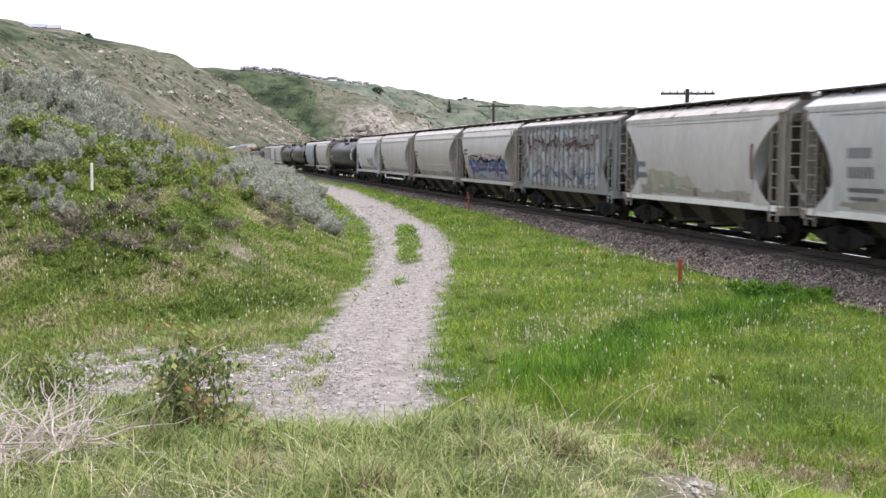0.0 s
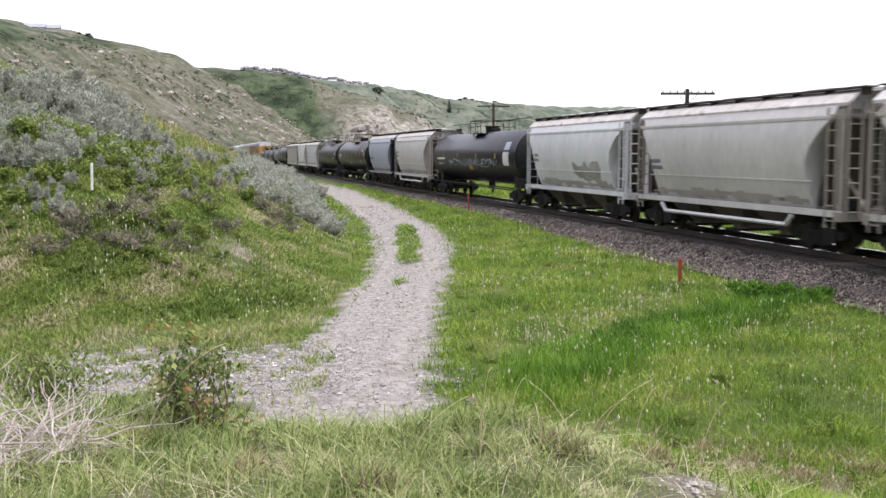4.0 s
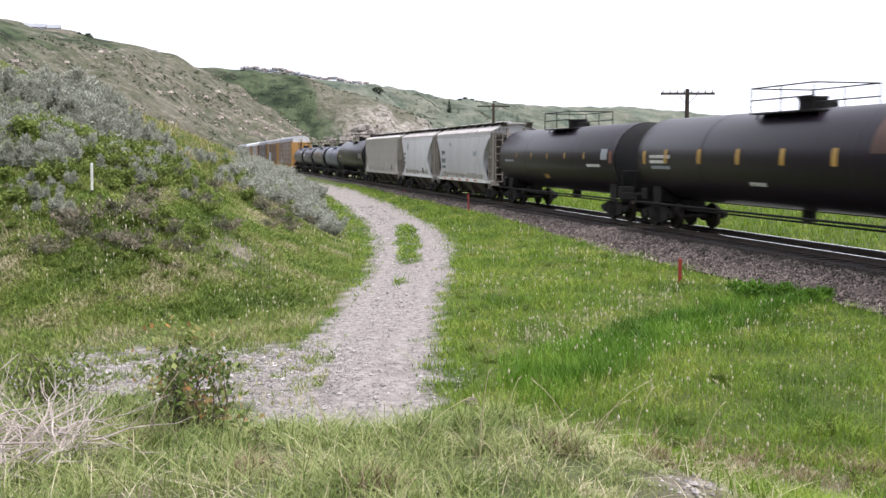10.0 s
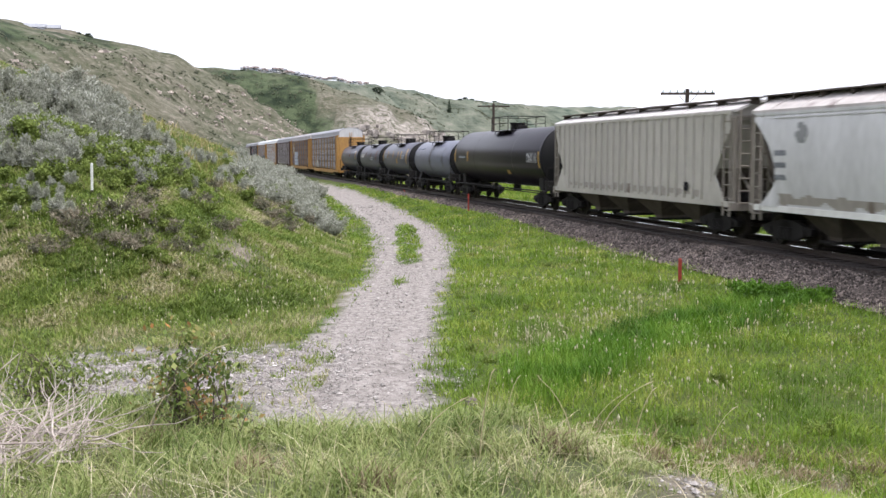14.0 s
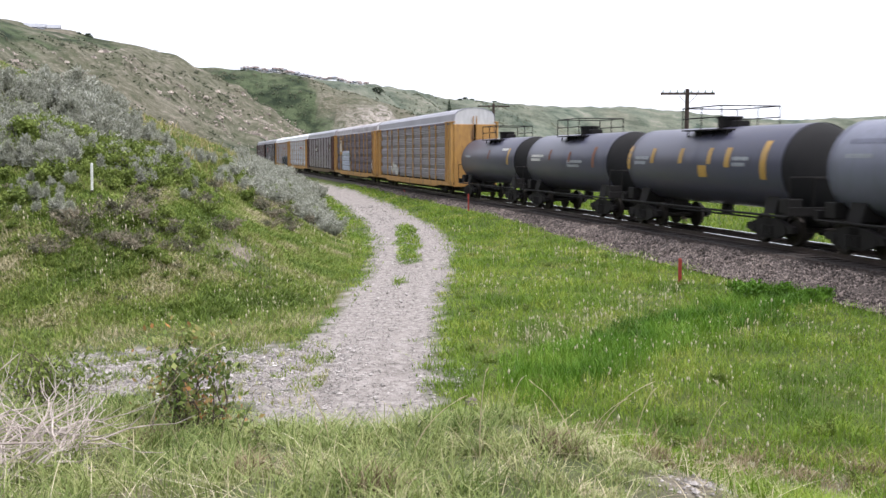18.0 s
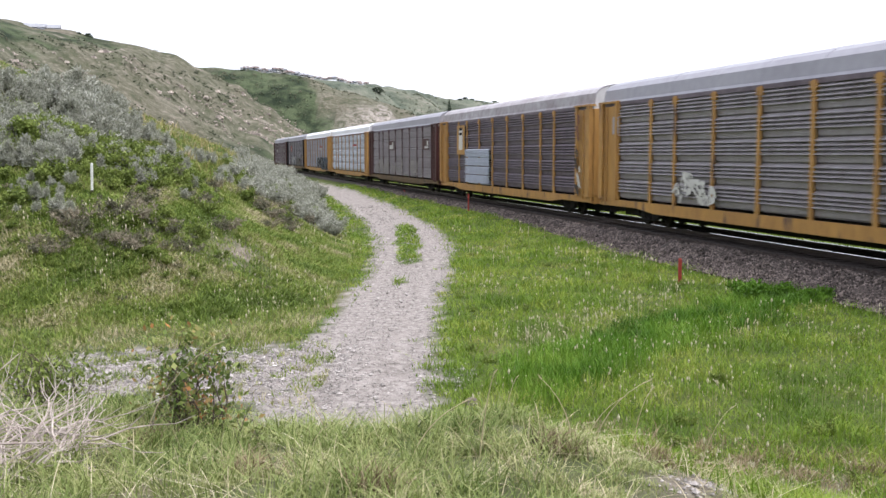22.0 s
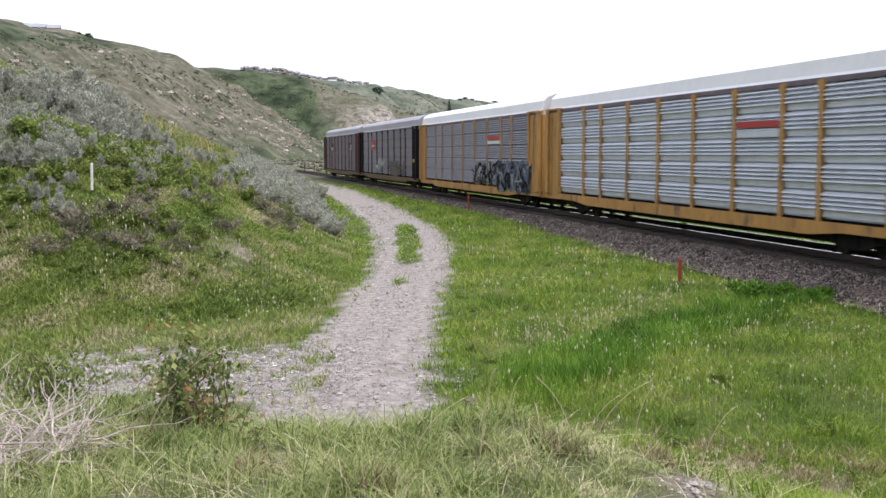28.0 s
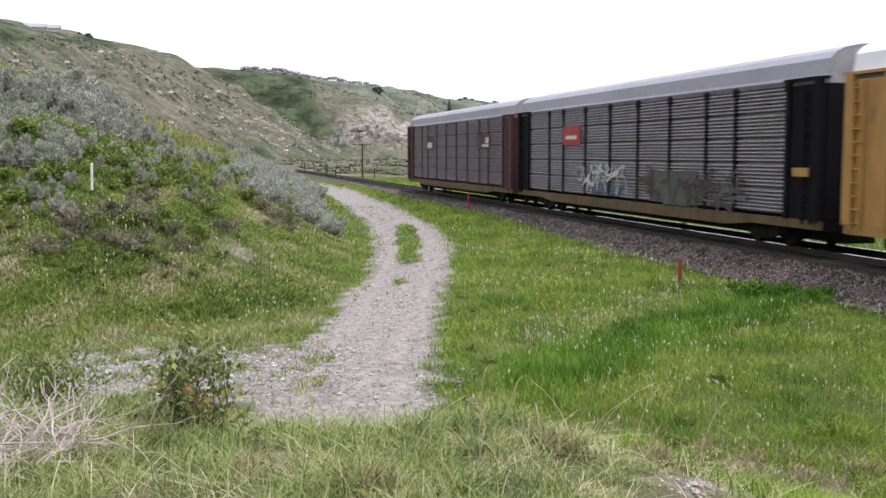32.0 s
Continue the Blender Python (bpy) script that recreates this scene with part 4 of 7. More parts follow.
        for y in (-1.47, 1.47):
            part("ladder", ladder(s * (half - 0.95), y, 0.75, 4.05, "x", 0.42, 8), P[under], car)
        part("end_ladder", ladder(s * (half - 0.52), -1.05, 1.0, 4.2, "y", 0.42, 8), P[under], car)
        part("brake_gear", MB().box(s * (half - 1.5) - 0.3, s * (half - 1.5) + 0.3, -0.6, 0.1, 1.06, 1.5).rod((s * (half - 1.2), 0.5, 1.1), (s * (half - 1.2), 0.5, 2.3), 0.05), dark_metal, car)
    # discharge bays between the trucks
    span = 2 * half - 5.6
    for k in range(bays):
        x, wdt = (k - (bays - 1) / 2) * span / bays, span / bays * 0.48
        bay = MB().loft([[(x - wdt, -1.40, 1.22), (x + wdt, -1.40, 1.22), (x + wdt, 1.40, 1.22), (x - wdt, 1.40, 1.22)],
                         [(x - 0.3, -0.75, 0.42), (x + 0.3, -0.75, 0.42), (x + 0.3, 0.75, 0.42), (x - 0.3, 0.75, 0.42)],
                         [(x - 0.3, -0.75, 0.3), (x + 0.3, -0.75, 0.3), (x + 0.3, 0.75, 0.3), (x - 0.3, 0.75, 0.3)]])
        b = part("discharge_bay", bay, P["dust"], car, "dusty brown discharge hopper")
        part("outlet_gate", MB().box(x - 0.4, x + 0.4, -1.0, 1.0, 0.24, 0.32), dark_metal, b)
    if pipe:
        part("side_pipe", MB().path([(-span / 2, -1.45, 1.0), (-span / 2 + 0.3, -1.45, 0.72), (span / 2 - 0.3, -1.45, 0.72), (span / 2, -1.45, 1.0)], 0.07), P["white"], car, "pale guard pipe below the sill")
    if style == "ribbed":
        n = int((2 * top - 1.2) / 0.62)
        rib = {}
        for k in range(n + 1):
            x = -top + 0.6 + k * (2 * top - 1.2) / n
            reach = max(0.0, abs(x) - (top - cut)) / cut
            zb = round(1.24 + 2.5 * reach, 2)
            me = rib.setdefault(zb, MB().box(-0.055, 0.055, -0.05, 0.05, zb, 4.12).mesh("side_rib", P[colour]))
            for y in (-1.49, 1.49):
                part("side_rib", me, None, car).location = (x, y, 0)
    running_gear(car, half, half - 2.05)
    return car, profile_width(prof)


def bars(car, wid, x, z, rows, material="lettering"):
    """Unreadable lettering: rows of small upright bars."""
    for w, h, gap in rows:
        n = max(3, int(w / (0.5 * h)))
        mb = MB()
        for k in range(n):
            a = x + k * w / n
            q = [(a, z - h), (a + 0.68 * w / n, z - h), (a + 0.68 * w / n, z), (a, z)]
            mb.loft([[(px, -wid(pz) - 0.012, pz) for px, pz in q], [(px, -wid(pz) - 0.006, pz) for px, pz in q]])
        part("lettering", mb, P[material], car, "row of unreadable lettering")
        z -= h + gap


def tank_car(length, radius, colour, label, centre=2.68, bands=0, marks=(), platform=1.4, head=None, rails_long=False):
    car = new_car("tank_car", label, "tank car")
    half = length / 2
    b = half - 0.75
    n = 36
    ring = lambda x, r: [(x, r * math.sin(2 * math.pi * i / n), centre + r * math.cos(2 * math.pi * i / n)) for i in range(n)]
    dish = [(0.0, 0.05), (0.05, 0.45), (0.15, 0.74), (0.28, 0.91), (0.40, 0.988), (0.46, 1.0)]
    shell = [ring(-b + d, radius * k) for d, k in dish[4:]] + [ring(b - d, radius * k) for d, k in dish[:3:-1]]
    part("tank_shell", MB().loft(shell, caps=False), P[colour], car, smooth=True)
    for s in (1, -1):
        part("tank_head", MB().loft([ring(s * (b - d), radius * k) for d, k in (dish[:5] if s < 0 else dish[4::-1])]), P[head or "tank_end"], car, smooth=True)
        part("head_band", MB().loft([ring(s * (b - 0.42), radius + 0.014), ring(s * (b - 0.53), radius + 0.014)], caps=False), P[colour], car, smooth=True)
    for k in range(bands):
        x = (k - (bands - 1) / 2) * (2 * b - 2.6) / max(1, bands)
        part("weld_band", MB().loft([ring(x - 0.04, radius + 0.008), ring(x + 0.04, radius + 0.008)], caps=False), P[colour], car, smooth=True)
    top = centre + radius
    # manway, platform and railing
    part("manway", MB().rod((0, 0, top - 0.1), (0, 0, top + 0.28), 0.42, 14).rod((0, 0, top + 0.28), (0, 0, top + 0.36), 0.47, 14), dark_metal, car, "black manway housing")
    part("valve_box", MB().box(0.55, 0.95, -0.25, 0.25, top - 0.08, top + 0.2), dark_metal, car, bevel=0.02)
    pl = MB()
    for y in (-0.85, 0.85):
        pl.box(-platform, platform, y - 0.28, y + 0.28, top - 0.14, top - 0.10)
        for x in np.linspace(-platform, platform, 4):
            pl.rod((x, y, top - 0.12), (x, y * 1.1, top - 0.62), 0.03, 4)
    part("platform", pl, dark_metal, car, "steel walkway round the manway")
    rl = MB()
    for y in (-1.1, 1.1):
        for x in np.linspace(-platform, platform, 3):
            rl.rod((x, y, top - 0.12), (x, y, top + 0.68), 0.022, 5)
        for z in (top + 0.3, top + 0.68):
            rl.rod((-platform, y, z), (platform, y, z), 0.022, 5)
    for x in (-platform, platform):
        rl.rod((x, -1.1, top + 0.68), (x, 1.1, top + 0.68), 0.022, 5)
    part("railing", rl, dark_metal, car, "thin black safety railing")
    if rails_long:
        lr = MB()
        for y in (-0.35,):
            lr.rod((-b + 1.2, y, top + 0.6), (b - 1.2, y, top + 0.6), 0.02, 5)
            for x in np.linspace(-b + 1.2, b - 1.2, 9):
                lr.rod((x, y, top - 0.05), (x, y, top + 0.6), 0.014, 4)
        part("safety_line", lr, dark_metal, car, "long safety rail above the tank")
    # underframe
    for s in (1, -1):
        part("stub_sill", MB().box(min(s * (half - 3.1), s * (half - 0.45)), max(s * (half - 3.1), s * (half - 0.45)), -0.35, 0.35, 0.7, 1.05), dark_metal, car)
    for s in (1, -1):
        sd = MB()
        c = s * (half - 2.1)
        sd.loft([[(c - 0.3, -1.15, 0.95), (c + 0.3, -1.15, 0.95), (c + 0.3, 1.15, 0.95), (c - 0.3, 1.15, 0.95)], [(c - 0.35, -radius * 0.74, centre - radius * 0.66), (c + 0.35, -radius * 0.74, centre - radius * 0.66), (c + 0.35, radius * 0.74, centre - radius * 0.66), (c - 0.35, radius * 0.74, centre - radius * 0.66)]])
        part("saddle", sd, dark_metal, car)
        part("end_sill", MB().box(s * (half - 0.72) - 0.1, s * (half - 0.72) + 0.1, -1.4, 1.4, 0.95, 1.2), dark_metal, car)
        er = MB().path([(s * (half - 0.62), -1.4, 1.1), (s * (half - 0.62), -1.4, 2.1), (s * (half - 0.62), 1.4, 2.1), (s * (half - 0.62), 1.4, 1.1)], 0.024)
        part("end_railing", er, dark_metal, car)
        part("brake_box", MB().box(s * (half - 1.15) - 0.25, s * (half - 1.15) + 0.25, -1.25, -0.75, 1.0, 1.45), dark_metal, car, bevel=0.03)
    for y in (-1.38, 1.38):
        part("side_rail", MB().rod((-half + 0.7, y, 0.92), (half - 0.7, y, 0.92), 0.04, 6), dark_metal, car, "long grab rail")
    part("brake_pipe", MB().rod((-half + 2, -0.5, 0.72), (half - 2, -0.5, 0.72), 0.035, 5), dark_metal, car)
    part("bottom_outlet", MB().rod((0, 0, centre - radius + 0.1), (0, 0, centre - radius - 0.35), 0.22, 10), dark_metal, car)
    wid = lambda z: math.sqrt(max(0.01, radius ** 2 - (z - centre) ** 2))
    for x, z, w, h, m in marks:
        if m in ("decal_white", "decal_grey", "pale_slate") and w > 0.85 and h < 0.5:
            bars(car, wid, x, z, [(w * (1.0, 0.8, 0.9)[k % 3], 0.12, 0.07) for k in range(max(1, round(h / 0.19)))], m)
            continue
        side_patch(car, "marking", wid, x, x + w, z - h, z, P[m] if m in P else GRAF[m], cell=0.1, proud=0.012)
    running_gear(car, half, half - 2.1)
    return car, wid


def corrugated(width, height, ridges, groups, material, flat=1.9):
    """A pressed side panel with long level ridges."""
    mb, prof = MB(), []
    step = height / (ridges + groups * flat)
    z = 0.0
    per = ridges // groups
    for g in range(groups):
        prof += [(0.0, z), (0.09, z + 0.004), (0.09, z + 0.045), (0.0, z + 0.05)]
        z += flat * step
        prof.append((0.0, z))
        for r in range(per):
            prof += [(-0.105, z + 0.16 * step), (-0.098, z + 0.34 * step), (0.0, z + 0.9 * step)]
            z += step
    prof.append((0.0, height))
    front = [[(x, y, z) for y, z in prof] for x in (-width / 2, width / 2)]
    mb.loft(front, closed=False)
    mb.box(-width / 2, width / 2, 0.1, 0.13, 0, height)
    return mb.mesh("side_panel", material)


PANELS = {}


def autorack(length, frame_colour, panel, label, roof="roof_zinc", dark_door=None, post=None, dense=True):
    car = new_car("autorack_car", label, "autorack car")
    half = length / 2 - 0.55
    eave, peak, wid = 4.88, 5.86, 1.49
    # floor and sills
    sill = [(-half, 0.92), (half, 0.92), (half, 0.66), (half - 3.6, 0.66), (half - 5.2, 0.52), (-half + 5.2, 0.52), (-half + 3.6, 0.66), (-half, 0.66)]
    for y in (-wid, wid):
        part("side_sill", MB().loft([[(x, y - 0.05, z) for x, z in sill], [(x, y + 0.05, z) for x, z in sill]]), P["yellow" if frame_colour == "yellow" else "grimy_yellow"], car, "scuffed yellow side sill")
    part("deck", MB().box(-half, half, -1.42, 1.42, 0.75, 0.92), dark_metal, car)
    for z in (2.35, 3.75):
        part("upper_deck", MB().box(-half + 1.0, half - 1.0, -1.38, 1.38, z, z + 0.06), dark_metal, car)
    # roof, arched, in sheets
    arc = [(-wid, eave)] + [(-1.42 * math.cos(math.pi * k / 10), eave + 0.12 + (peak - eave - 0.12) * math.sin(math.pi * k / 10) ** 0.6) for k in range(0, 11)] + [(wid, eave)]
    sheets = 9
    for k in range(sheets):
        x0, x1 = -half + 2 * half * k / sheets, -half + 2 * half * (k + 1) / sheets
        rings = [[(x, y, z) for y, z in arc] + [(x, y * 0.97, z - 0.05) for y, z in arc[::-1]] for x in (x0 + 0.01, x1 - 0.01)]
        part("roof_sheet", MB().loft(rings), P[roof], car)
        if k:
            part("roof_seam", MB().loft([[(x, y * 1.002, z + 0.007) for y, z in arc] + [(x, y * 0.98, z - 0.03) for y, z in arc[::-1]] for x in (x0 - 0.05, x0 + 0.05)]), P[roof], car)
    # side screens
    door = 1.75
    posts = [k * (half - door) / 11.9 for k in (-11.9, -8.9, -6.95, -4.17, -1.39, 1.39, 4.17, 6.95, 8.9, 11.9)]
    pc = P[post or frame_colour]
    for y, turn in ((-wid + 0.06, 0), (wid - 0.06, math.pi)):
        for x0, x1 in zip(posts, posts[1:]):
            key = (round(x1 - x0, 2), panel, dense)
            if key not in PANELS:
                PANELS[key] = corrugated(x1 - x0 - 0.13, eave - 0.12 - 1.0, 30 if dense else 20, 5, P[panel], 0.55 if dense else 1.9)
            ob = part("side_panel", PANELS[key], None, car)
            ob.location, ob.rotation_euler = ((x0 + x1) / 2, y, 1.0), (0, 0, turn)
        s = -1 if y < 0 else 1
        for x in posts:
            part("side_post", MB().box(x - 0.085, x + 0.085, min(s * (wid - 0.02), s * (wid + 0.06)), max(s * (wid - 0.02), s * (wid + 0.06)), 0.9, eave - 0.02).box(x - 0.16, x + 0.16, min(s * (wid - 0.02), s * (wid + 0.075)), max(s * (wid - 0.02), s * (wid + 0.075)), eave - 0.3, eave - 0.06), pc, car)
        part("eave_beam", MB().box(-half + 0.1, half - 0.1, min(s * (wid - 0.1), s * (wid + 0.03)), max(s * (wid - 0.1), s * (wid + 0.03)), eave - 0.13, eave + 0.02), P["dark_zinc"], car)
    # ends: corner posts, ladders, folding doors
    for s in (1, -1):
        for y in (-1, 1):
            x0, x1 = s * (half - door), s * half
            part("corner_panel", MB().box(min(x0, x1), max(x0, x1), y * wid - 0.05, y * wid + 0.05, 0.92, eave - 0.14), P[dark_door or frame_colour], car, bevel=0.01)
            xs = s * (half - 0.16)
            part("corner_post", MB().box(xs - 0.16, xs + 0.16, y * (wid + 0.08) - 0.08, y * (wid + 0.08) + 0.08, 0.9, eave), P[frame_colour], car, bevel=0.015)
            xs = s * (half - door + 0.1)
            part("door_post", MB().box(xs - 0.1, xs + 0.1, y * (wid + 0.06) - 0.06, y * (wid + 0.06) + 0.06, 0.9, eave), P[frame_colour], car)
            part("ladder", ladder(s * (half - 0.55), y * (wid + 0.13), 0.8, eave - 0.2, "x", 0.4, 11), P[frame_colour], car)
            part("top_plate", MB().box(min(x0, x1) - 0.1, max(x0, x1) + 0.05, y * wid - 0.14, y * wid + 0.14, eave - 0.02, eave + 0.06), P[frame_colour], car)
        for y in (-1, 1):
            part("end_door", MB().box(s * (half - 0.03) - 0.06, s * (half - 0.03) + 0.06, min(y * 0.06, y * 1.42), max(y * 0.06, y * 1.42), 0.95, 4.75), P[frame_colour], car, bevel=0.02)
            part("door_bar", MB().rod((s * (half + 0.06), y * 0.12, 1.0), (s * (half + 0.06), y * 0.12, 5.3), 0.035, 6), P[dark_door or frame_colour], car)
        end_arc = [(y, z) for y, z in arc] + [(wid, 4.76), (-wid, 4.76)]
        part("end_cap", MB().loft([[(s * (half - 0.1), y * 0.985, z - 0.01) for y, z in end_arc], [(s * (half - 0.02), y * 0.985, z - 0.01) for y, z in end_arc]]), P["white"] if frame_colour == "yellow" else P["stained_roof"], car, "pale roof end panel")
        part("end_sill", MB().box(min(s * (half - 0.3), s * (half + 0.02)), max(s * (half - 0.3), s * (half + 0.02)), -1.4, 1.4, 0.62, 0.95), P[frame_colour], car)
    for x in (-6.2, -3.1, 0, 3.1, 6.2):
        part("underframe_beam", MB().box(x - 0.12, x + 0.12, -1.35, 1.35, 0.5, 0.75), dark_metal, car)
    part("centre_sill", MB().box(-half + 0.3, half - 0.3, -0.5, 0.5, 0.24, 0.8), dark_metal, car)
    running_gear(car, length / 2, 9.9)
    return car, (lambda z: wid + 0.02)


# ---- the train, from its head to its tail: where each car's ends stand along the track at 20 s ----
JOINTS = [-299.8, -287.1, -274.7, -261.3, -248.8, -234.4, -220.3, -206.7, -185.6, -171.5, -158.4, -137.7, -119.3, -104.7, -92.4, -74.5, -55.3, -42.0, -28.7, -15.9, -2.6, 26.2, 54.6, 83.3, 111.5, 139.6, 167.6, 195.6]
MIDS = [(a + b) / 2 for a, b in zip(JOINTS, JOINTS[1:])]
LEN = [b - a for a, b in zip(JOINTS, JOINTS[1:])]
TRAIN = []


def assemble():
    y, w_ = "decal_yellow", "decal_white"
    c, wid = hopper_car(LEN[0], "slab", "light_grey", "light grey covered hopper car with pale sill", sill="sill_white", roof="light_grey", end_colour="end_brown")
    bars(c, wid, -3.6, 2.95, [(1.0, 0.28, 0.22), (1.1, 0.3, 0.25), (1.5, 0.12, 0.12), (1.2, 0.1, 0.1)])
    TRAIN.append(c)
    c, wid = hopper_car(LEN[1], "slab", "beige", "beige covered hopper car with rusty end edges and faded graffiti", sill="sill_white", end_colour="end_brown")
    bars(c, wid, -4.4, 2.5, [(0.9, 0.2, 0.2), (1.0, 0.22, 0.2)])
    side_patch(c, "faded_graffiti", wid, -4.0, 0.6, 1.35, 2.3, GRAF["olive"], "faded olive spray paint", 0.35, 3)
    side_patch(c, "rust_edge", wid, 4.05, 4.22, 2.0, 3.1, P["rust"], "", 0.02, 5)
    TRAIN.append(c)
    c, wid = hopper_car(LEN[2], "ribbed", "grey", "grey ribbed hopper car covered with pastel graffiti", bays=4, end_colour="grey")
    side_patch(c, "graffiti", wid, -5.1, 4.6, 1.35, 3.95, GRAF["pastel"], "large pastel graffiti lettering", 0.12, 8, proud=0.02)
    strokes(c, wid, -4.9, 4.4, 2.9, 3.7, "maroon", 24, 0.10, 71, 0.07)
    strokes(c, wid, -4.9, 4.4, 1.5, 3.7, "spray_pale", 14, 0.11, 72, 0.06)
    strokes(c, wid, -4.9, 4.4, 1.4, 2.2, "spray_blue", 16, 0.10, 73, 0.08)
    TRAIN.append(c)
    c, wid = hopper_car(LEN[3], "round", "beige", "beige rounded hopper car with blue graffiti along its foot", end_colour="end_brown")
    side_patch(c, "overspray", wid, -4.3, 4.3, 1.3, 2.72, GRAF["pink_haze"], "pinkish overspray", 0.3, 12, proud=0.006)
    side_patch(c, "graffiti", wid, -3.6, 4.1, 1.28, 1.75, GRAF["blue_wash"], "pale blue spray paint", 0.12, 13, proud=0.014)
    side_patch(c, "graffiti", wid, -3.4, 4.2, 1.72, 2.5, GRAF["blue"], "dark blue spray paint", 0.08, 11, proud=0.014)
    strokes(c, wid, -3.6, 4.2, 1.5, 2.5, "spray_violet", 9, 0.26, 74, 0.03)
    strokes(c, wid, -3.6, 4.2, 1.7, 2.5, "spray_sky", 9, 0.15, 75, 0.045)
    strokes(c, wid, -3.5, 4.2, 2.3, 2.7, "soot", 9, 0.09, 76, 0.06)
    strokes(c, wid, -3.5, 4.2, 2.45, 2.8, "spray_pink", 8, 0.12, 77, 0.02)
    bars(c, wid, -4.2, 3.1, [(0.7, 0.14, 0.1), (0.7, 0.14, 0.1)])
    TRAIN.append(c)
    c, wid = hopper_car(LEN[4], "round", "tan", "tan rounded covered hopper car", end_colour="end_brown", roof="beige")
    bars(c, wid, -5.2, 3.0, [(0.8, 0.16, 0.1), (0.8, 0.16, 0.1), (0.6, 0.08, 0.1)])
    TRAIN.append(c)
    c, wid = hopper_car(LEN[5], "round", "beige", "beige rounded covered hopper car with dusty bays", end_colour="end_brown", pipe=True)
    bars(c, wid, -5.0, 2.6, [(0.8, 0.14, 0.1), (0.9, 0.14, 0.1)])
    TRAIN.append(c)
    c, wid = hopper_car(LEN[6], "round", "white", "off-white rounded covered hopper car", end_colour="light_grey")
    bars(c, wid, -4.6, 2.8, [(0.6, 0.14, 0.1), (0.6, 0.14, 0.1)])
    side_patch(c, "faded_graffiti", wid, 0.5, 3.8, 1.4, 2.6, GRAF["pale_tag"], "pale spray paint", 0.4, 13)
    TRAIN.append(c)
    marks = [(-8.2, 2.55, 2.0, 0.22, w_), (-8.0, 2.2, 1.4, 0.12, "decal_grey"), (-0.2, 2.3, 0.8, 0.45, y),
             (7.3, 3.45, 0.95, 0.45, "blue_grey"), (7.2, 2.9, 1.05, 0.75, w_), (-6.6, 2.85, 0.22, 0.35, y), (-2.8, 2.85, 0.2, 0.3, y), (1.6, 2.8, 0.2, 0.3, y), (5.6, 2.8, 0.2, 0.3, y)]
    c, wid = tank_car(LEN[7], 1.56, "black", "long black tank car with white and yellow spray paint", centre=2.61, bands=3, marks=marks, rails_long=True, platform=1.2)
    strokes(c, wid, -6.0, 6.2, 1.95, 2.6, "spray_dim", 26, 0.12, 61, 0.02)
    strokes(c, wid, -6.0, 6.2, 2.0, 2.55, "spray_dim", 12, 0.16, 62, 0.04)
    strokes(c, wid, -5.0, 6.0, 2.1, 2.5, "decal_grey", 9, 0.07, 63, 0.05)
    TRAIN.append(c)
    c, wid = hopper_car(LEN[8], "round", "beige", "off-white rounded hopper car with a pale guard pipe", end_colour="end_brown", pipe=True)
    bars(c, wid, -5.0, 3.0, [(0.9, 0.16, 0.12), (0.9, 0.16, 0.3), (0.8, 0.1, 0.1)])
    TRAIN.append(c)
    c, wid = hopper_car(LEN[9], "round", "blue_grey", "blue grey rounded covered hopper car", end_colour="soot", sill="grey")
    bars(c, wid, -4.3, 2.5, [(1.6, 0.2, 0.9), (7.6, 0.05, 0.1)])
    TRAIN.append(c)
    marks = [(-8.1, 2.75, 1.7, 0.3, w_), (-8.0, 2.35, 1.6, 0.1, "decal_grey"), (-8.7, 2.9, 0.25, 0.5, y), (7.1, 3.15, 1.0, 0.2, w_), (8.0, 2.9, 1.0, 0.3, "decal_grey"), (8.7, 2.9, 0.25, 0.9, y), (4.9, 3.9, 0.85, 1.1, "dim_rust"), (-1.2, 1.9, 1.0, 0.25, w_), (5.8, 2.2, 1.2, 0.3, "smoke")]
    marks += [(-6.9 + 2.55 * k, 2.95, 0.26, 0.5, y) for k in range(6)]
    c, wid = tank_car(LEN[10], 1.56, "rusty_black", "black tank car with a row of yellow reflectors", centre=2.61, bands=2, marks=marks, platform=1.7)
    TRAIN.append(c)
    marks = [(-6.9, 2.5, 1.5, 0.1, "decal_grey"), (5.0, 2.35, 1.5, 0.25, w_), (6.6, 3.0, 0.7, 0.45, "decal_grey"), (7.5, 2.9, 0.3, 0.5, "rust"), (-1.0, 1.8, 0.6, 0.2, y)]
    marks += [(-5.0 + 2.4 * k, 2.85, 0.16, 0.28, y) for k in range(5)]
    c, wid = tank_car(LEN[11], 1.55, "rusty_black", "plain dull black tank car with a domed end", centre=2.56, bands=2, marks=marks, platform=1.7)
    TRAIN.append(c)
    c, wid = hopper_car(LEN[12], "slab", "light_grey", "light grey covered hopper car with a round emblem", sill="sill_white", end_colour="end_brown")
    bars(c, wid, -4.9, 3.0, [(0.9, 0.25, 0.25), (1.1, 0.3, 0.2), (1.0, 0.16, 0.1)])
    side_patch(c, "emblem", wid, 3.0, 4.0, 2.6, 3.0, P["decal_grey"], "dark oval emblem", 0.06, 3, cell=0.06)
    side_patch(c, "stain", wid, -3.2, -2.3, 3.1, 3.7, P["grey"], "grey stain", 0.2, 3, cell=0.08)
    for k in range(5):
        side_patch(c, "sill_marking", lambda z: 1.49, -4.6 + 1.9 * k, -4.0 + 1.9 * k, 1.1, 1.2, P["decal_orange"])
    TRAIN.append(c)
    c, wid = hopper_car(LEN[13], "slab", "white", "white covered hopper car with dark end openings", sill="sill_white", end_colour="end_brown")
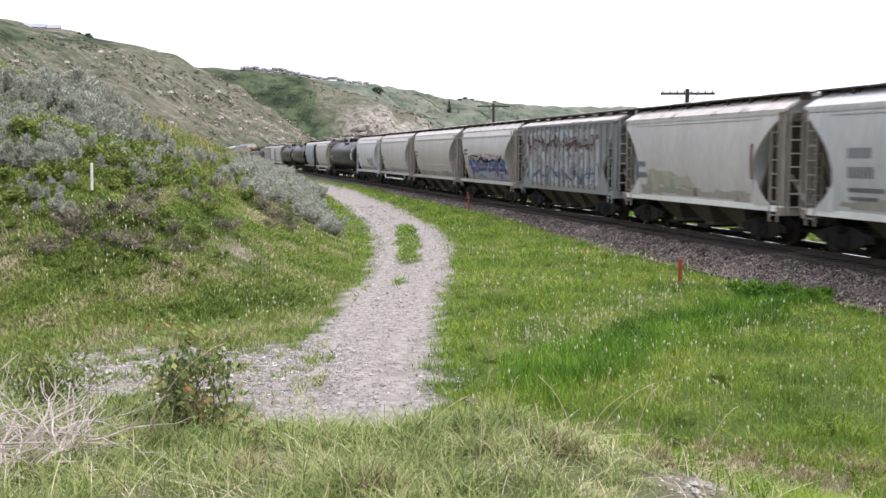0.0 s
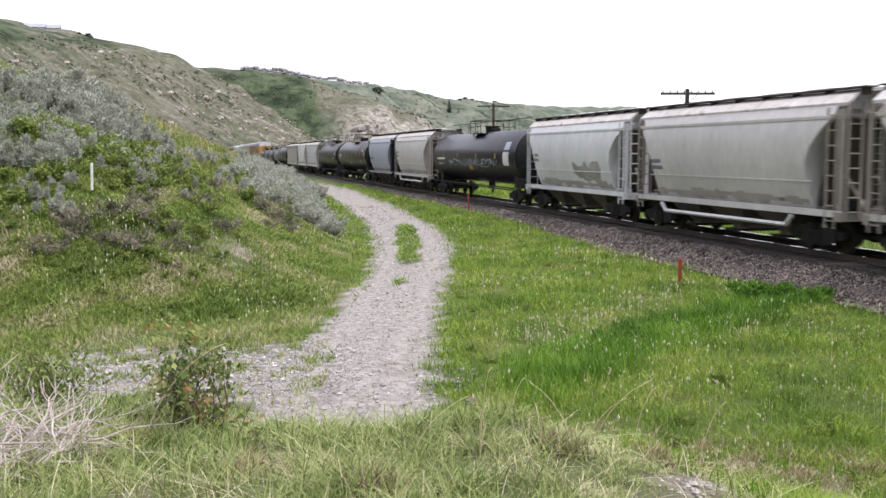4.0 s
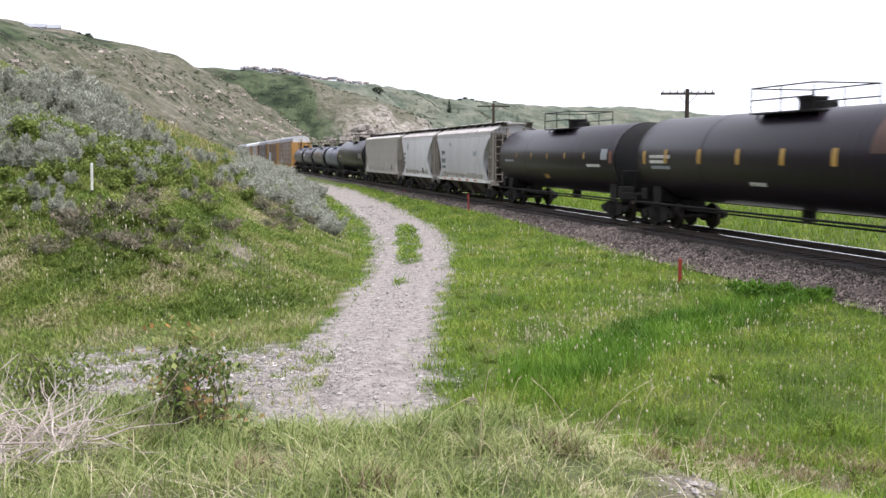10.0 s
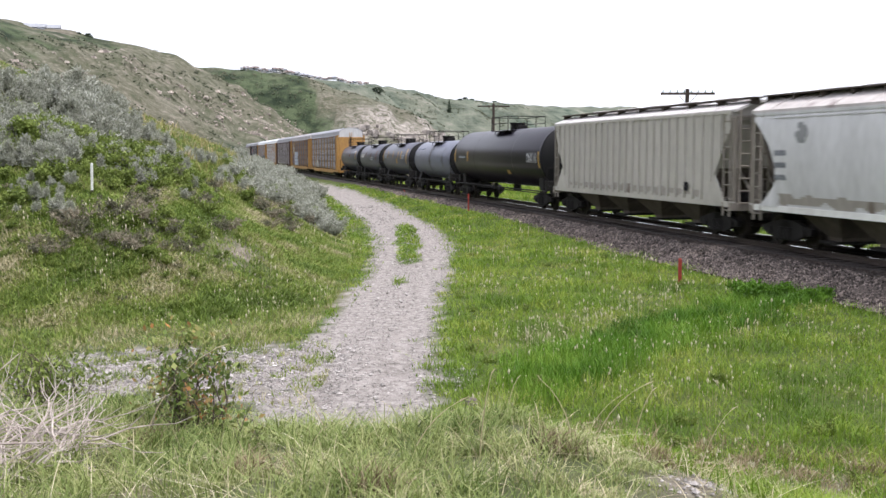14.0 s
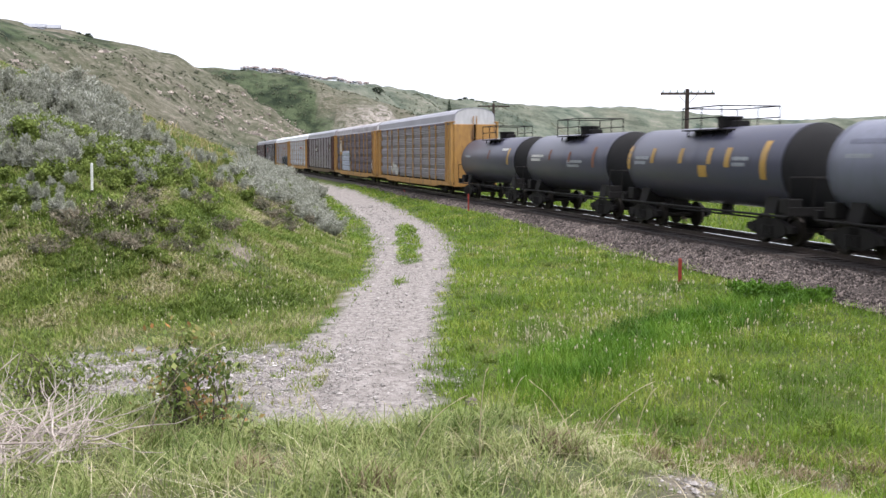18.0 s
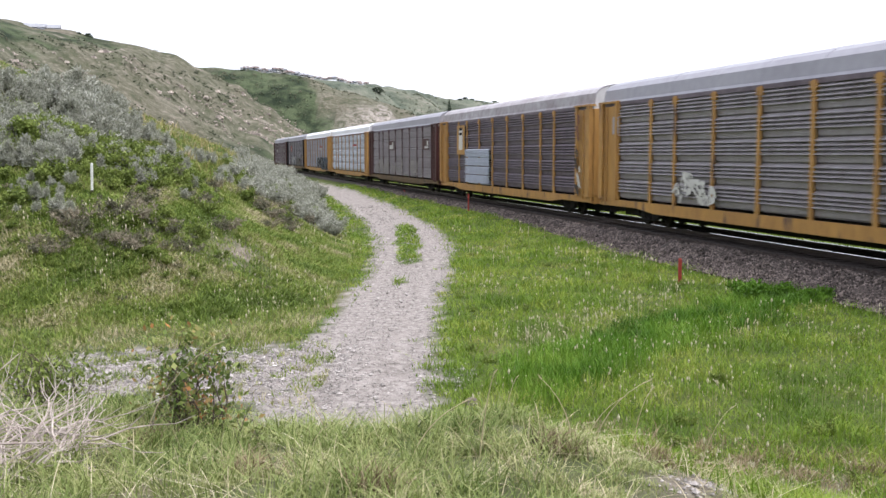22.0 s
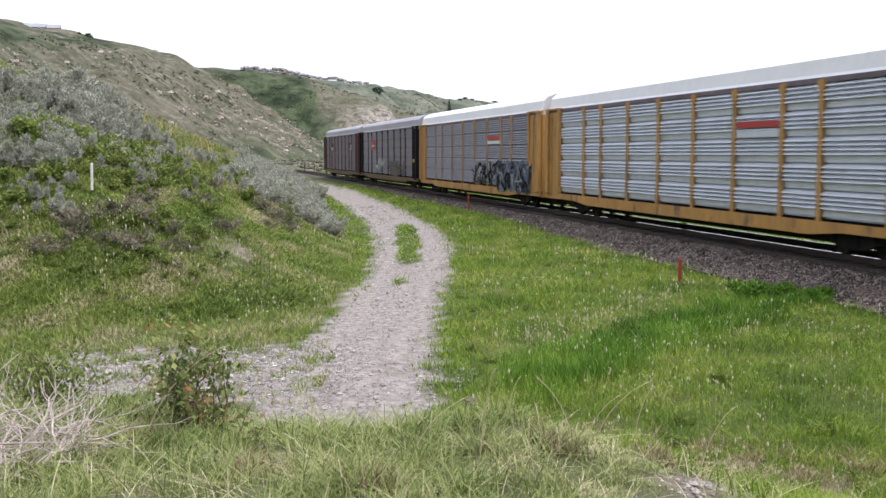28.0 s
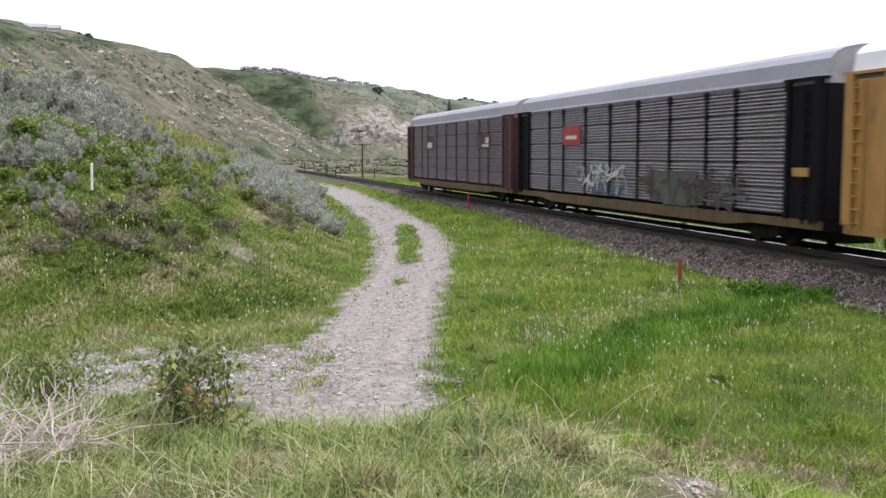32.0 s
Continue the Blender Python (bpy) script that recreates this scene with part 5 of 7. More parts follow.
    bars(c, wid, -4.1, 2.9, [(0.6, 0.16, 0.2), (0.6, 0.16, 0.2), (0.6, 0.16, 0.1)])
    side_patch(c, "stain", wid, -3.2, -2.5, 3.1, 3.7, P["grey"], "grey stain", 0.2, 4, cell=0.08)
    side_patch(c, "stencil", wid, 2.1, 2.5, 1.4, 1.75, P["soot"])
    TRAIN.append(c)
    c, wid = hopper_car(LEN[14], "ribbed", "sand", "sand coloured hopper car with upright side ribs", bays=4, end_colour="end_brown", roof="beige")
    side_patch(c, "stencil", wid, 5.0, 5.4, 1.5, 1.8, P["soot"], proud=0.06)
    TRAIN.append(c)
    marks = [(-7.2, 2.65, 1.6, 0.14, "decal_grey"), (6.3, 2.85, 1.6, 0.5, "smoke"), (2.5, 1.9, 0.5, 0.2, y), (8.1, 2.9, 0.2, 0.8, y), (-8.4, 3.1, 0.28, 0.8, y), (-5.3, 2.95, 0.26, 0.6, y)]
    c, wid = tank_car(LEN[15], 1.6, "black", "glossy black long tank car with a railed manway", centre=2.62, bands=2, marks=marks, platform=1.6)
    TRAIN.append(c)
    marks = [(-4.8, 3.2, 2.0, 0.25, "pale_slate"), (-4.8, 2.8, 1.2, 0.22, "decal_grey"), (2.0, 3.3, 1.2, 0.7, "pale_slate")]
    c, wid = tank_car(LEN[16], 1.36, "pale_slate", "short grey tank car with a stained middle band", centre=2.38, bands=1, marks=marks)
    for x0, x1, z0, z1, m, sd in ((-0.9, 0.1, 1.5, 3.6, "slate", 81), (-0.6, -0.1, 2.0, 3.6, "dark_brown", 82), (3.1, 3.8, 1.8, 2.7, "slate", 83)):
        side_patch(c, "oil_stain", wid, x0, x1, z0, z1, P[m], "dark oily stain running down the tank", 0.22, sd, cell=0.07, proud=0.014)
    TRAIN.append(c)
    marks = [(-4.9, 2.7, 1.2, 0.3, "decal_grey"), (-3.5, 3.0, 0.28, 0.55, y), (-1.2, 3.0, 0.28, 0.55, y), (0.9, 3.0, 0.28, 0.55, y), (2.1, 3.0, 0.34, 0.65, y), (2.6, 2.7, 1.0, 0.3, "decal_grey"), (-5.6, 3.1, 0.3, 0.9, y), (4.3, 3.2, 0.35, 1.2, y), (0.3, 2.4, 0.6, 0.4, y)]
    c, wid = tank_car(LEN[17], 1.36, "slate", "short slate grey tank car with yellow reflector bars", centre=2.38, bands=1, marks=marks)
    TRAIN.append(c)
    marks = [(-4.6, 2.75, 1.8, 0.3, w_), (-2.0, 3.0, 0.25, 0.5, "rust"), (0.7, 2.9, 0.25, 0.5, "rust"), (0.6, 2.5, 1.9, 0.3, "decal_grey"), (3.6, 3.1, 0.3, 0.9, "rust")]
    c, wid = tank_car(LEN[18], 1.36, "slate", "short slate grey tank car with white lettering bars", centre=2.38, bands=1, marks=marks)
    TRAIN.append(c)
    marks = [(-4.6, 2.7, 1.3, 0.15, "decal_grey"), (0.4, 3.0, 0.25, 0.5, "rust"), (3.0, 3.1, 1.1, 0.2, "decal_white"), (4.2, 3.1, 0.3, 0.9, y)]
    c, wid = tank_car(LEN[19], 1.36, "slate", "short dark grey tank car next to the autoracks", centre=2.38, bands=1, marks=marks)
    TRAIN.append(c)
    # autoracks
    c, wid = autorack(LEN[20], "yellow", "worn_zinc", "yellow autorack car with grey corrugated side panels", dense=False)
    strokes(c, wid, -6.9, -3.9, 1.05, 2.1, "decal_white", 14, 0.13, 22, 0.075, "white spray paint tag")
    side_patch(c, "reporting_sign", wid, -12.6, -12.0, 3.6, 4.3, P["blue_grey"], "", proud=0.05)
    TRAIN.append(c)
    c, wid = autorack(LEN[21], "yellow", "dark_zinc", "yellow autorack car with rust stained panels and dented roof", roof="stained_roof", dense=False)
    pp = part("patch_panel", corrugated(5.3, 2.1, 20, 4, P["green_zinc"], 0.8), None, c, "newer pale corrugated patch panel")
    pp.location = (-4.4, -wid(1.5) - 0.04, 0.98)
    side_patch(c, "sign_board", wid, -9.2, -7.3, 2.75, 4.6, P["yellow"], "yellow sign board", proud=0.07, cell=0.3)
    side_patch(c, "sign_shape", wid, -8.7, -7.8, 3.05, 4.4, P["decal_white"], "white shape on the board", 0.0, 2, proud=0.08)
    for z in (3.98, 4.28):
        side_patch(c, "sign_bar", wid, -8.6, -7.9, z, z + 0.16, P["soot"], "dark bar on the board", proud=0.09, cell=0.3)
    side_patch(c, "rust_stain", wid, 12.1, 12.7, 3.3, 4.6, P["rust"], "rusty wear at the corner", 0.2, 8, proud=0.165)
    side_patch(c, "rust_stain", wid, 11.9, 12.6, 2.0, 3.1, P["dark_brown"], "sooty streak on the corner", 0.2, 18, proud=0.166)
    side_patch(c, "dark_stain", wid, 12.0, 12.6, 0.95, 1.5, P["dark_brown"], "oily wear at the corner", 0.15, 9, proud=0.165)
    side_patch(c, "white_scuff", wid, 12.3, 12.9, 1.2, 2.3, P["decal_white"], "", 0.25, 6, proud=0.17)
    TRAIN.append(c)
    c, wid = autorack(LEN[22], "maroon", "grey_zinc", "maroon autorack car with grey panels and pale tags")
    side_patch(c, "logo_board", wid, -3.9, -1.7, 3.1, 3.9, P["maroon"], "", proud=0.06, cell=0.3)
    side_patch(c, "logo_shape", wid, -3.7, -2.0, 3.2, 3.55, P["decal_white"], "", proud=0.07)
    side_patch(c, "logo_shape", wid, -2.5, -2.0, 3.5, 3.8, P["decal_white"], "", proud=0.07)
    side_patch(c, "logo_board", wid, 9.0, 11.3, 3.1, 3.9, P["maroon"], "", proud=0.06, cell=0.3)
    side_patch(c, "logo_shape", wid, 9.9, 11.1, 3.2, 3.35, P["decal_white"], "", proud=0.07)
    side_patch(c, "logo_shape", wid, 10.6, 11.1, 3.4, 3.75, P["decal_white"], "", proud=0.07)
    for x0, x1, g, sd in ((-11, -7.5, "pale_tag", 31), (-7, -4.2, "smoke", 32), (-3, 2.2, "pale_tag", 33), (4.5, 7.5, "smoke", 34)):
        strokes(c, wid, x0, x1, 1.1, 2.3, "spray_pale", 13, 0.13, sd, 0.06, "pale faded spray paint")
    TRAIN.append(c)
    c, wid = autorack(LEN[23], "yellow", "green_zinc", "yellow autorack car with bright bluish silver panels", roof="new_roof", dense=False)
    side_patch(c, "flag_stripe", wid, 4.35, 6.8, 3.6, 3.8, P["decal_red"], "red stripe", proud=0.06, cell=0.3)
    side_patch(c, "flag_stripe", wid, 4.35, 6.8, 3.3, 3.5, P["green_zinc"], "pale stripe", proud=0.055, cell=0.3)
    TRAIN.append(c)
    c, wid = autorack(LEN[24], "yellow", "mid_zinc", "yellow autorack car with dark blue graffiti", roof="new_roof")
    side_patch(c, "flag_stripe", wid, 4.35, 6.8, 3.6, 3.82, P["decal_red"], "red stripe", proud=0.06, cell=0.3)
    side_patch(c, "flag_stripe", wid, 4.35, 6.8, 3.36, 3.54, P["decal_white"], "pale stripe", proud=0.055, cell=0.3)
    side_patch(c, "graffiti", wid, 1.4, 6.2, 0.95, 2.4, GRAF["smoke"], "black and white graffiti", 0.3, 41, proud=0.06)
    side_patch(c, "graffiti", wid, 6.4, 12.4, 0.7, 2.35, GRAF["dark_tag"], "dark blue graffiti", 0.12, 42, proud=0.07)
    strokes(c, wid, 1.4, 6.2, 1.0, 2.4, "decal_grey", 16, 0.16, 43)
    strokes(c, wid, 1.4, 6.4, 1.0, 2.4, "soot", 16, 0.18, 44, 0.11)
    strokes(c, wid, 6.2, 12.2, 0.9, 2.4, "spray_blue", 16, 0.24, 45, 0.1)
    strokes(c, wid, 6.2, 12.4, 0.8, 2.4, "soot", 14, 0.16, 46, 0.12)
    strokes(c, wid, 6.6, 12.2, 1.2, 2.4, "decal_grey", 7, 0.1, 47, 0.14)
    TRAIN.append(c)
    c, wid = autorack(LEN[25], "soot", "worn_zinc", "black autorack car with grey panels and white graffiti")
    side_patch(c, "logo_board", wid, -6.8, -4.6, 3.2, 4.05, P["decal_red"], "red board", proud=0.06, cell=0.3)
    side_patch(c, "logo_shape", wid, -6.4, -5.0, 3.45, 3.62, P["decal_white"], "", proud=0.07)
    strokes(c, wid, -4.4, 0.4, 1.1, 2.4, "decal_white", 15, 0.09, 51)
    strokes(c, wid, -4.4, 0.6, 1.1, 2.4, "spray_blue", 8, 0.12, 55, 0.06)
    strokes(c, wid, 1.6, 6.6, 1.0, 2.4, "dim_rust", 9, 0.1, 56, 0.1)
    strokes(c, wid, 6.0, 9.4, 0.9, 2.4, "dim_rust", 11, 0.12, 57, 0.1)
    strokes(c, wid, 6.0, 9.4, 0.9, 2.4, "spray_dim", 8, 0.08, 58, 0.12)
    side_patch(c, "graffiti", wid, 2.6, 6.4, 0.95, 2.2, GRAF["green_tag"], "dark green graffiti block", 0.05, 52, proud=0.06)
    side_patch(c, "yellow_label", wid, 12.3, 13.1, 2.15, 2.4, P["decal_yellow"], proud=0.2)
    TRAIN.append(c)
    c, wid = autorack(LEN[26], "maroon", "wine_zinc", "maroon autorack car at the end of the train")
    side_patch(c, "logo_board", wid, -7.0, -5.0, 3.1, 3.95, P["maroon"], "", proud=0.06, cell=0.3)
    side_patch(c, "logo_shape", wid, -6.7, -5.2, 3.2, 3.6, P["decal_white"], "", proud=0.07)
    side_patch(c, "logo_board", wid, 6.6, 9.2, 3.1, 3.95, P["maroon"], "", proud=0.06, cell=0.3)
    side_patch(c, "logo_shape", wid, 7.6, 9.0, 3.2, 3.36, P["decal_white"], "", proud=0.07)
    side_patch(c, "logo_shape", wid, 8.3, 9.0, 3.42, 3.75, P["decal_white"], "", proud=0.07)
    TRAIN.append(c)


assemble()


# ---- plants ----
def leaf_mat(name, stops, rough=0.6, translucent=0.25, patch=0.6, single=0.36, drift=2.5):
    """Leaves and blades: each its own tone, a little light shines through."""
    m = bpy.data.materials.new(name)
    m.use_nodes = True
    n, l = m.node_tree.nodes, m.node_tree.links
    b = n["Principled BSDF"]
    g, r = n.new("ShaderNodeNewGeometry"), n.new("ShaderNodeValToRGB")
    e = r.color_ramp.elements
    while len(e) < len(stops):
        e.new(0.5)
    for k, (p, c) in enumerate(stops):
        e[k].position, e[k].color = p, (*c, 1)
    co, nz, ad = n.new("ShaderNodeTexCoord"), n.new("ShaderNodeTexNoise"), n.new("ShaderNodeMath")
    nz.inputs["Scale"].default_value, nz.inputs["Detail"].default_value = patch, 5
    l.new(co.outputs["Object"], nz.inputs["Vector"])
    ad.operation, ad.inputs[1].default_value = "MULTIPLY_ADD", single
    l.new(g.outputs["Random Per Island"], ad.inputs[0])
    sh = n.new("ShaderNodeMath")
    sh.operation, sh.inputs[1].default_value = "MULTIPLY_ADD", drift
    sh.inputs[2].default_value = 0.5 - single / 2 - drift / 2
    l.new(nz.outputs["Fac"], sh.inputs[0])
    l.new(sh.outputs[0], ad.inputs[2])
    l.new(ad.outputs[0], r.inputs[0])
    l.new(r.outputs[0], b.inputs["Base Color"])
    b.inputs["Roughness"].default_value, b.inputs["Specular IOR Level"].default_value = rough, 0.25
    tr, mx = n.new("ShaderNodeBsdfTranslucent"), n.new("ShaderNodeMixShader")
    l.new(r.outputs[0], tr.inputs["Color"])
    mx.inputs[0].default_value = translucent
    l.new(b.outputs[0], mx.inputs[1])
    l.new(tr.outputs[0], mx.inputs[2])
    l.new(mx.outputs[0], n["Material Output"].inputs["Surface"])
    return m


meadow_leaf = leaf_mat("meadow_grass", [(0.0, (0.06, 0.11, 0.010)), (0.3, (0.105, 0.19, 0.015)), (0.6, (0.185, 0.27, 0.026)), (0.86, (0.265, 0.305, 0.055)), (1.05, (0.42, 0.38, 0.19))], patch=0.7, single=0.42, drift=1.9)
lush_leaf = leaf_mat("lush_grass", [(0.05, (0.042, 0.095, 0.009)), (0.5, (0.085, 0.19, 0.014)), (0.9, (0.165, 0.275, 0.03))])
bank_leaf = leaf_mat("bank_grass", [(0.0, (0.07, 0.105, 0.026)), (0.3, (0.135, 0.185, 0.046)), (0.58, (0.225, 0.268, 0.085)), (0.86, (0.33, 0.335, 0.15)), (1.1, (0.52, 0.46, 0.31))], patch=1.5, single=0.6, drift=1.6)
hill_leaf = leaf_mat("hill_grass", [(0.0, (0.075, 0.115, 0.02)), (0.3, (0.14, 0.205, 0.034)), (0.56, (0.21, 0.262, 0.056)), (0.78, (0.27, 0.255, 0.115)), (1.0, (0.44, 0.39, 0.26))], patch=0.55, single=0.5, drift=2.5)
crest_leaf = leaf_mat("yellowing_weeds", [(0.0, (0.14, 0.17, 0.04)), (0.4, (0.26, 0.25, 0.08)), (0.7, (0.36, 0.30, 0.14)), (1.0, (0.46, 0.37, 0.22))], patch=0.5, single=0.6)
straw_leaf = leaf_mat("dry_straw", [(0.1, (0.30, 0.25, 0.15)), (0.5, (0.45, 0.39, 0.25)), (0.9, (0.58, 0.53, 0.4))])
withered_leaf = leaf_mat("withered_grass_leaves", [(0.1, (0.13, 0.10, 0.055)), (0.5, (0.24, 0.18, 0.11)), (0.9, (0.36, 0.29, 0.18))])
silver_leaf = leaf_mat("silver_leaves", [(0.0, (0.165, 0.172, 0.125)), (0.35, (0.315, 0.325, 0.265)), (0.65, (0.44, 0.447, 0.39)), (1.0, (0.59, 0.588, 0.53))], translucent=0.35, patch=1.6, single=0.6, drift=1.8)
shrub_leaf = leaf_mat("green_shrub_leaves", [(0.0, (0.07, 0.10, 0.022)), (0.45, (0.15, 0.20, 0.042)), (0.8, (0.25, 0.31, 0.075)), (1.0, (0.36, 0.38, 0.13))], patch=1.4, single=0.55, drift=1.6)
brush_leaf = leaf_mat("dull_brush_leaves", [(0.1, (0.085, 0.088, 0.055)), (0.5, (0.17, 0.16, 0.105)), (0.9, (0.30, 0.255, 0.195))])
scrub_leaf = leaf_mat("far_scrub_leaves", [(0.1, (0.05, 0.062, 0.036)), (0.5, (0.085, 0.098, 0.055)), (0.9, (0.15, 0.145, 0.10))], patch=0.02)
sapling_leaf = leaf_mat("rose_leaves", [(0.05, (0.07, 0.11, 0.026)), (0.38, (0.15, 0.205, 0.05)), (0.6, (0.23, 0.25, 0.08)), (0.76, (0.33, 0.19, 0.08)), (0.95, (0.45, 0.17, 0.05))], patch=2.5, single=0.5)
bark = mat("shrub_bark", (0.13, 0.10, 0.08), (0.06, 0.045, 0.035), rough=0.9, big=6, fine=30)
dead_wood = mat("bleached_dead_wood", (0.52, 0.46, 0.42), (0.24, 0.19, 0.17), rough=0.85, big=6, fine=30)
flower_mat = mat("pale_seed_heads", (0.56, 0.53, 0.38), (0.40, 0.36, 0.23), rough=0.9, big=8, fine=30)


def blades(name, label, x, y, height, width, lean, leaf, seed, category="grass", joints=2, nod=0.0):
    """Grass: each blade a bent, tapered strip rooted in the ground; nod lets its tip hang."""
    r = np.random.RandomState(seed)
    n = len(x)
    z = ground_z(x, y) - 0.02
    a = r.uniform(0, 6.283, n)
    ln = lean * r.uniform(0.15, 1.0, n) * height
    dx, dy = np.cos(a), np.sin(a)
    turn = r.uniform(-1.2, 1.2, n)
    off = np.stack([np.cos(a + 1.57 + turn) * width / 2, np.sin(a + 1.57 + turn) * width / 2, np.zeros(n)], 1)
    root = np.stack([x, y, z], 1)
    top = np.sqrt(np.maximum(0.2, 1 - 0.35 * (ln / height) ** 2))
    hang = nod * r.uniform(0.0, 1.0, n)
    rows = []
    for j in range(joints + 1):
        t = j / joints
        p = root + np.stack([dx * ln * t ** 1.75, dy * ln * t ** 1.75, height * (top * t + 0.14 * t * (1 - t) - hang * t ** 3)], 1)
        rows += [p - off * (1 - 0.35 * t), p + off * (1 - 0.35 * t)] if j < joints else [p]
    v = np.stack(rows, 1).reshape(-1, 3)
    k = np.arange(n)[:, None] * (2 * joints + 1)
    f = []
    for j in range(joints - 1):
        f += [k + np.array([[2 * j, 2 * j + 1, 2 * j + 3]]), k + np.array([[2 * j, 2 * j + 3, 2 * j + 2]])]
    f.append(k + np.array([[2 * joints - 2, 2 * joints - 1, 2 * joints]]))
    return tagged(new(name, quick_mesh(name, v, np.concatenate(f, 0), leaf)), label, category, kind="stuff")


def in_wedge(n, y0, y1, r, spread_=0.47, power=1.0, margin=1.5):
    """Places over the meadow, denser near the bank."""
    y = y0 + (y1 - y0) * r.rand(n) ** power
    x = (2 * r.rand(n) - 1) * (spread_ * y + margin)
    return x, y


def free_of_road(x, y, margin=1.04):
    mid = crown_strip(x, y)
    return (road_distance(x, y) + 0.16 * wave(x, y, 1.1, 21) + 0.12 * wave(x, y, 0.5, 22) > margin) | (mid > 0.22) | (y < 10.5)


def sow_grass():
    r = np.random.RandomState(40)
    # bank under the camera: tall leaning tufts
    cx, cy = in_wedge(4600, 3.0, 12.5, r, 0.5, 0.85, 1.0)
    thin = wave(cx, cy, 0.9, 57) + 0.6 * wave(cx, cy, 2.3, 58) > -0.65
    cx, cy = cx[thin], cy[thin]
    keep = (r.rand(len(cx)) > worn_path(cx, cy) * 1.0) & ((cy < 10.4 - 0.2 * cx) | (road_distance(cx, cy) > 1.15)) & (cy < 10.0 - 1.75 * np.maximum(cx - 0.1, 0) + 0.9 * wave(cx, cy, 0.8, 59))
    cx, cy = cx[keep], cy[keep]
    per = 34
    x = np.repeat(cx, per) + r.normal(0, 0.06, len(cx) * per)
    y = np.repeat(cy, per) + r.normal(0, 0.06, len(cx) * per)
    tall = np.repeat(r.uniform(0.08, 0.30, len(cx)) * np.clip(1.1 - 0.28 * np.maximum(cx, 0), 0.35, 1.1), per) * r.uniform(0.5, 1.15, len(x))
    blades("bank_grass", "pale green tufted grass on the bank", x, y, tall, 0.0035 + 0.0005 * y, 1.5, bank_leaf, 41, joints=4, nod=0.3)
    a, d = r.uniform(0, 6.283, 14000), 9 * np.sqrt(r.rand(14000))
    blades("rough_grass", "rough tufted grass around the top of the bank", d * np.cos(a), d * np.sin(a) - 3.5, r.uniform(0.1, 0.3, 14000), 0.009, 0.9, bank_leaf, 50)
    # dry bent stalks among it
    x, y = in_wedge(3800, 3.2, 12, r, 0.48, 1.0, 0.8)
    x2, y2 = r.normal(1.5, 0.7, 260), r.normal(8.3, 0.6, 260)
    x, y = np.concatenate([x, x2]), np.concatenate([y, y2])
    t3 = r.rand(9500)
    x3, y3 = 0.5 + 5.4 * t3 + r.normal(0, 0.35, 9500), 13.2 - 2.4 * t3 + r.normal(0, 0.5, 9500)
    patchy = wave(x3, y3, 0.9, 68) > -0.1
    x3, y3 = x3[patchy], y3[patchy]
    cw = np.repeat(np.array([[-1.12, 5.75], [-0.35, 5.3], [0.75, 6.6], [-2.0, 6.9], [1.6, 7.6]]), 260, 0) + r.normal(0, 0.07, (1300, 2))
    x3, y3 = np.concatenate([x3, cw[:, 0]]), np.concatenate([y3, cw[:, 1]])
    blades("withered_grass", "withered reddish brown grass at the meadow's edge", x3, y3, r.uniform(0.06, 0.24, len(x3)), 0.010, 1.5, withered_leaf, 60, joints=3, nod=0.2)
    blades("dry_stalks", "bleached bent stalks among the bank grass", x, y, r.uniform(0.08, 0.36, len(x)), 0.0058, 2.2, straw_leaf, 42, joints=5, nod=0.45)
    # meadow between road and railway
    x, y = in_wedge(470000, 5.0, 105, r, 0.46, 1.8, 2.0)
    u, w = track_uw(x, y)
    d = line_distance(x, y, HILL_FOOT)
    right = (w > np.interp(u, [-22, -8, 25, 90], [3.0, 2.85, 2.3, 2.0]) + 0.3 * wave(x, y, 3, 51)) & (d < np.where(y < 27, -0.9, 0.2)) & free_of_road(x, y) & ((np.abs(line_distance(x, y, BRANCH)) > 2.0 + 0.6 * wave(x, y, 1.3, 52)) | (x > -0.9))
    right &= y > 9.6 - 1.4 * np.maximum(x - 0.1, 0) + 0.9 * wave(x, y, 0.8, 59)
    right &= (r.rand(len(x)) > worn_path(x, y) * 0.95) & ~((x < -2.7) & (y < 30))
    x, y = x[right], y[right]
    dip = np.exp(-((line_distance(x, y, [(0.7, 15.4), (2.0, 17.2), (4.1, 20.3), (6.5, 23.3), (9.9, 26.9)]) + 0.1) / 1.15) ** 2) * smooth01((x - 0.4) / 1.0)
    lush = dip * (0.75 + 0.3 * wave(x, y, 1.5, 53)) > 0.2 + 0.55 * r.rand(len(x))
    h = r.uniform(0.08, 0.26, len(x)) * (1 + 0.35 * wave(x, y, 4, 54) + 0.25 * wave(x, y, 1.2, 63))
    wdt = 0.0035 + 0.00056 * y
    blades("meadow_grass", "fresh green meadow grass beside the railway", x[~lush], y[~lush], np.maximum(h[~lush], 0.08), wdt[~lush], 1.35, meadow_leaf, 43, nod=0.12)
    xl, yl = np.concatenate([x[lush], x[lush] + 0.06]), np.concatenate([y[lush], y[lush] + 0.05])
    blades("lush_grass", "tall deep green grass in a damp dip", xl, yl, r.uniform(0.13, 0.38, len(xl)), 0.005 + 0.0006 * yl, 0.9, lush_leaf, 44)
    # near hill and its foot
    x, y = in_wedge(330000, 14, 110, r, 0.47, 1.5, 1.5)
    d = line_distance(x, y, HILL_FOOT)
    u, w = track_uw(x, y)
    bare = np.exp(-(((x + 5.6) / 1.2) ** 2 + ((y - 27.5) / 2.0) ** 2))
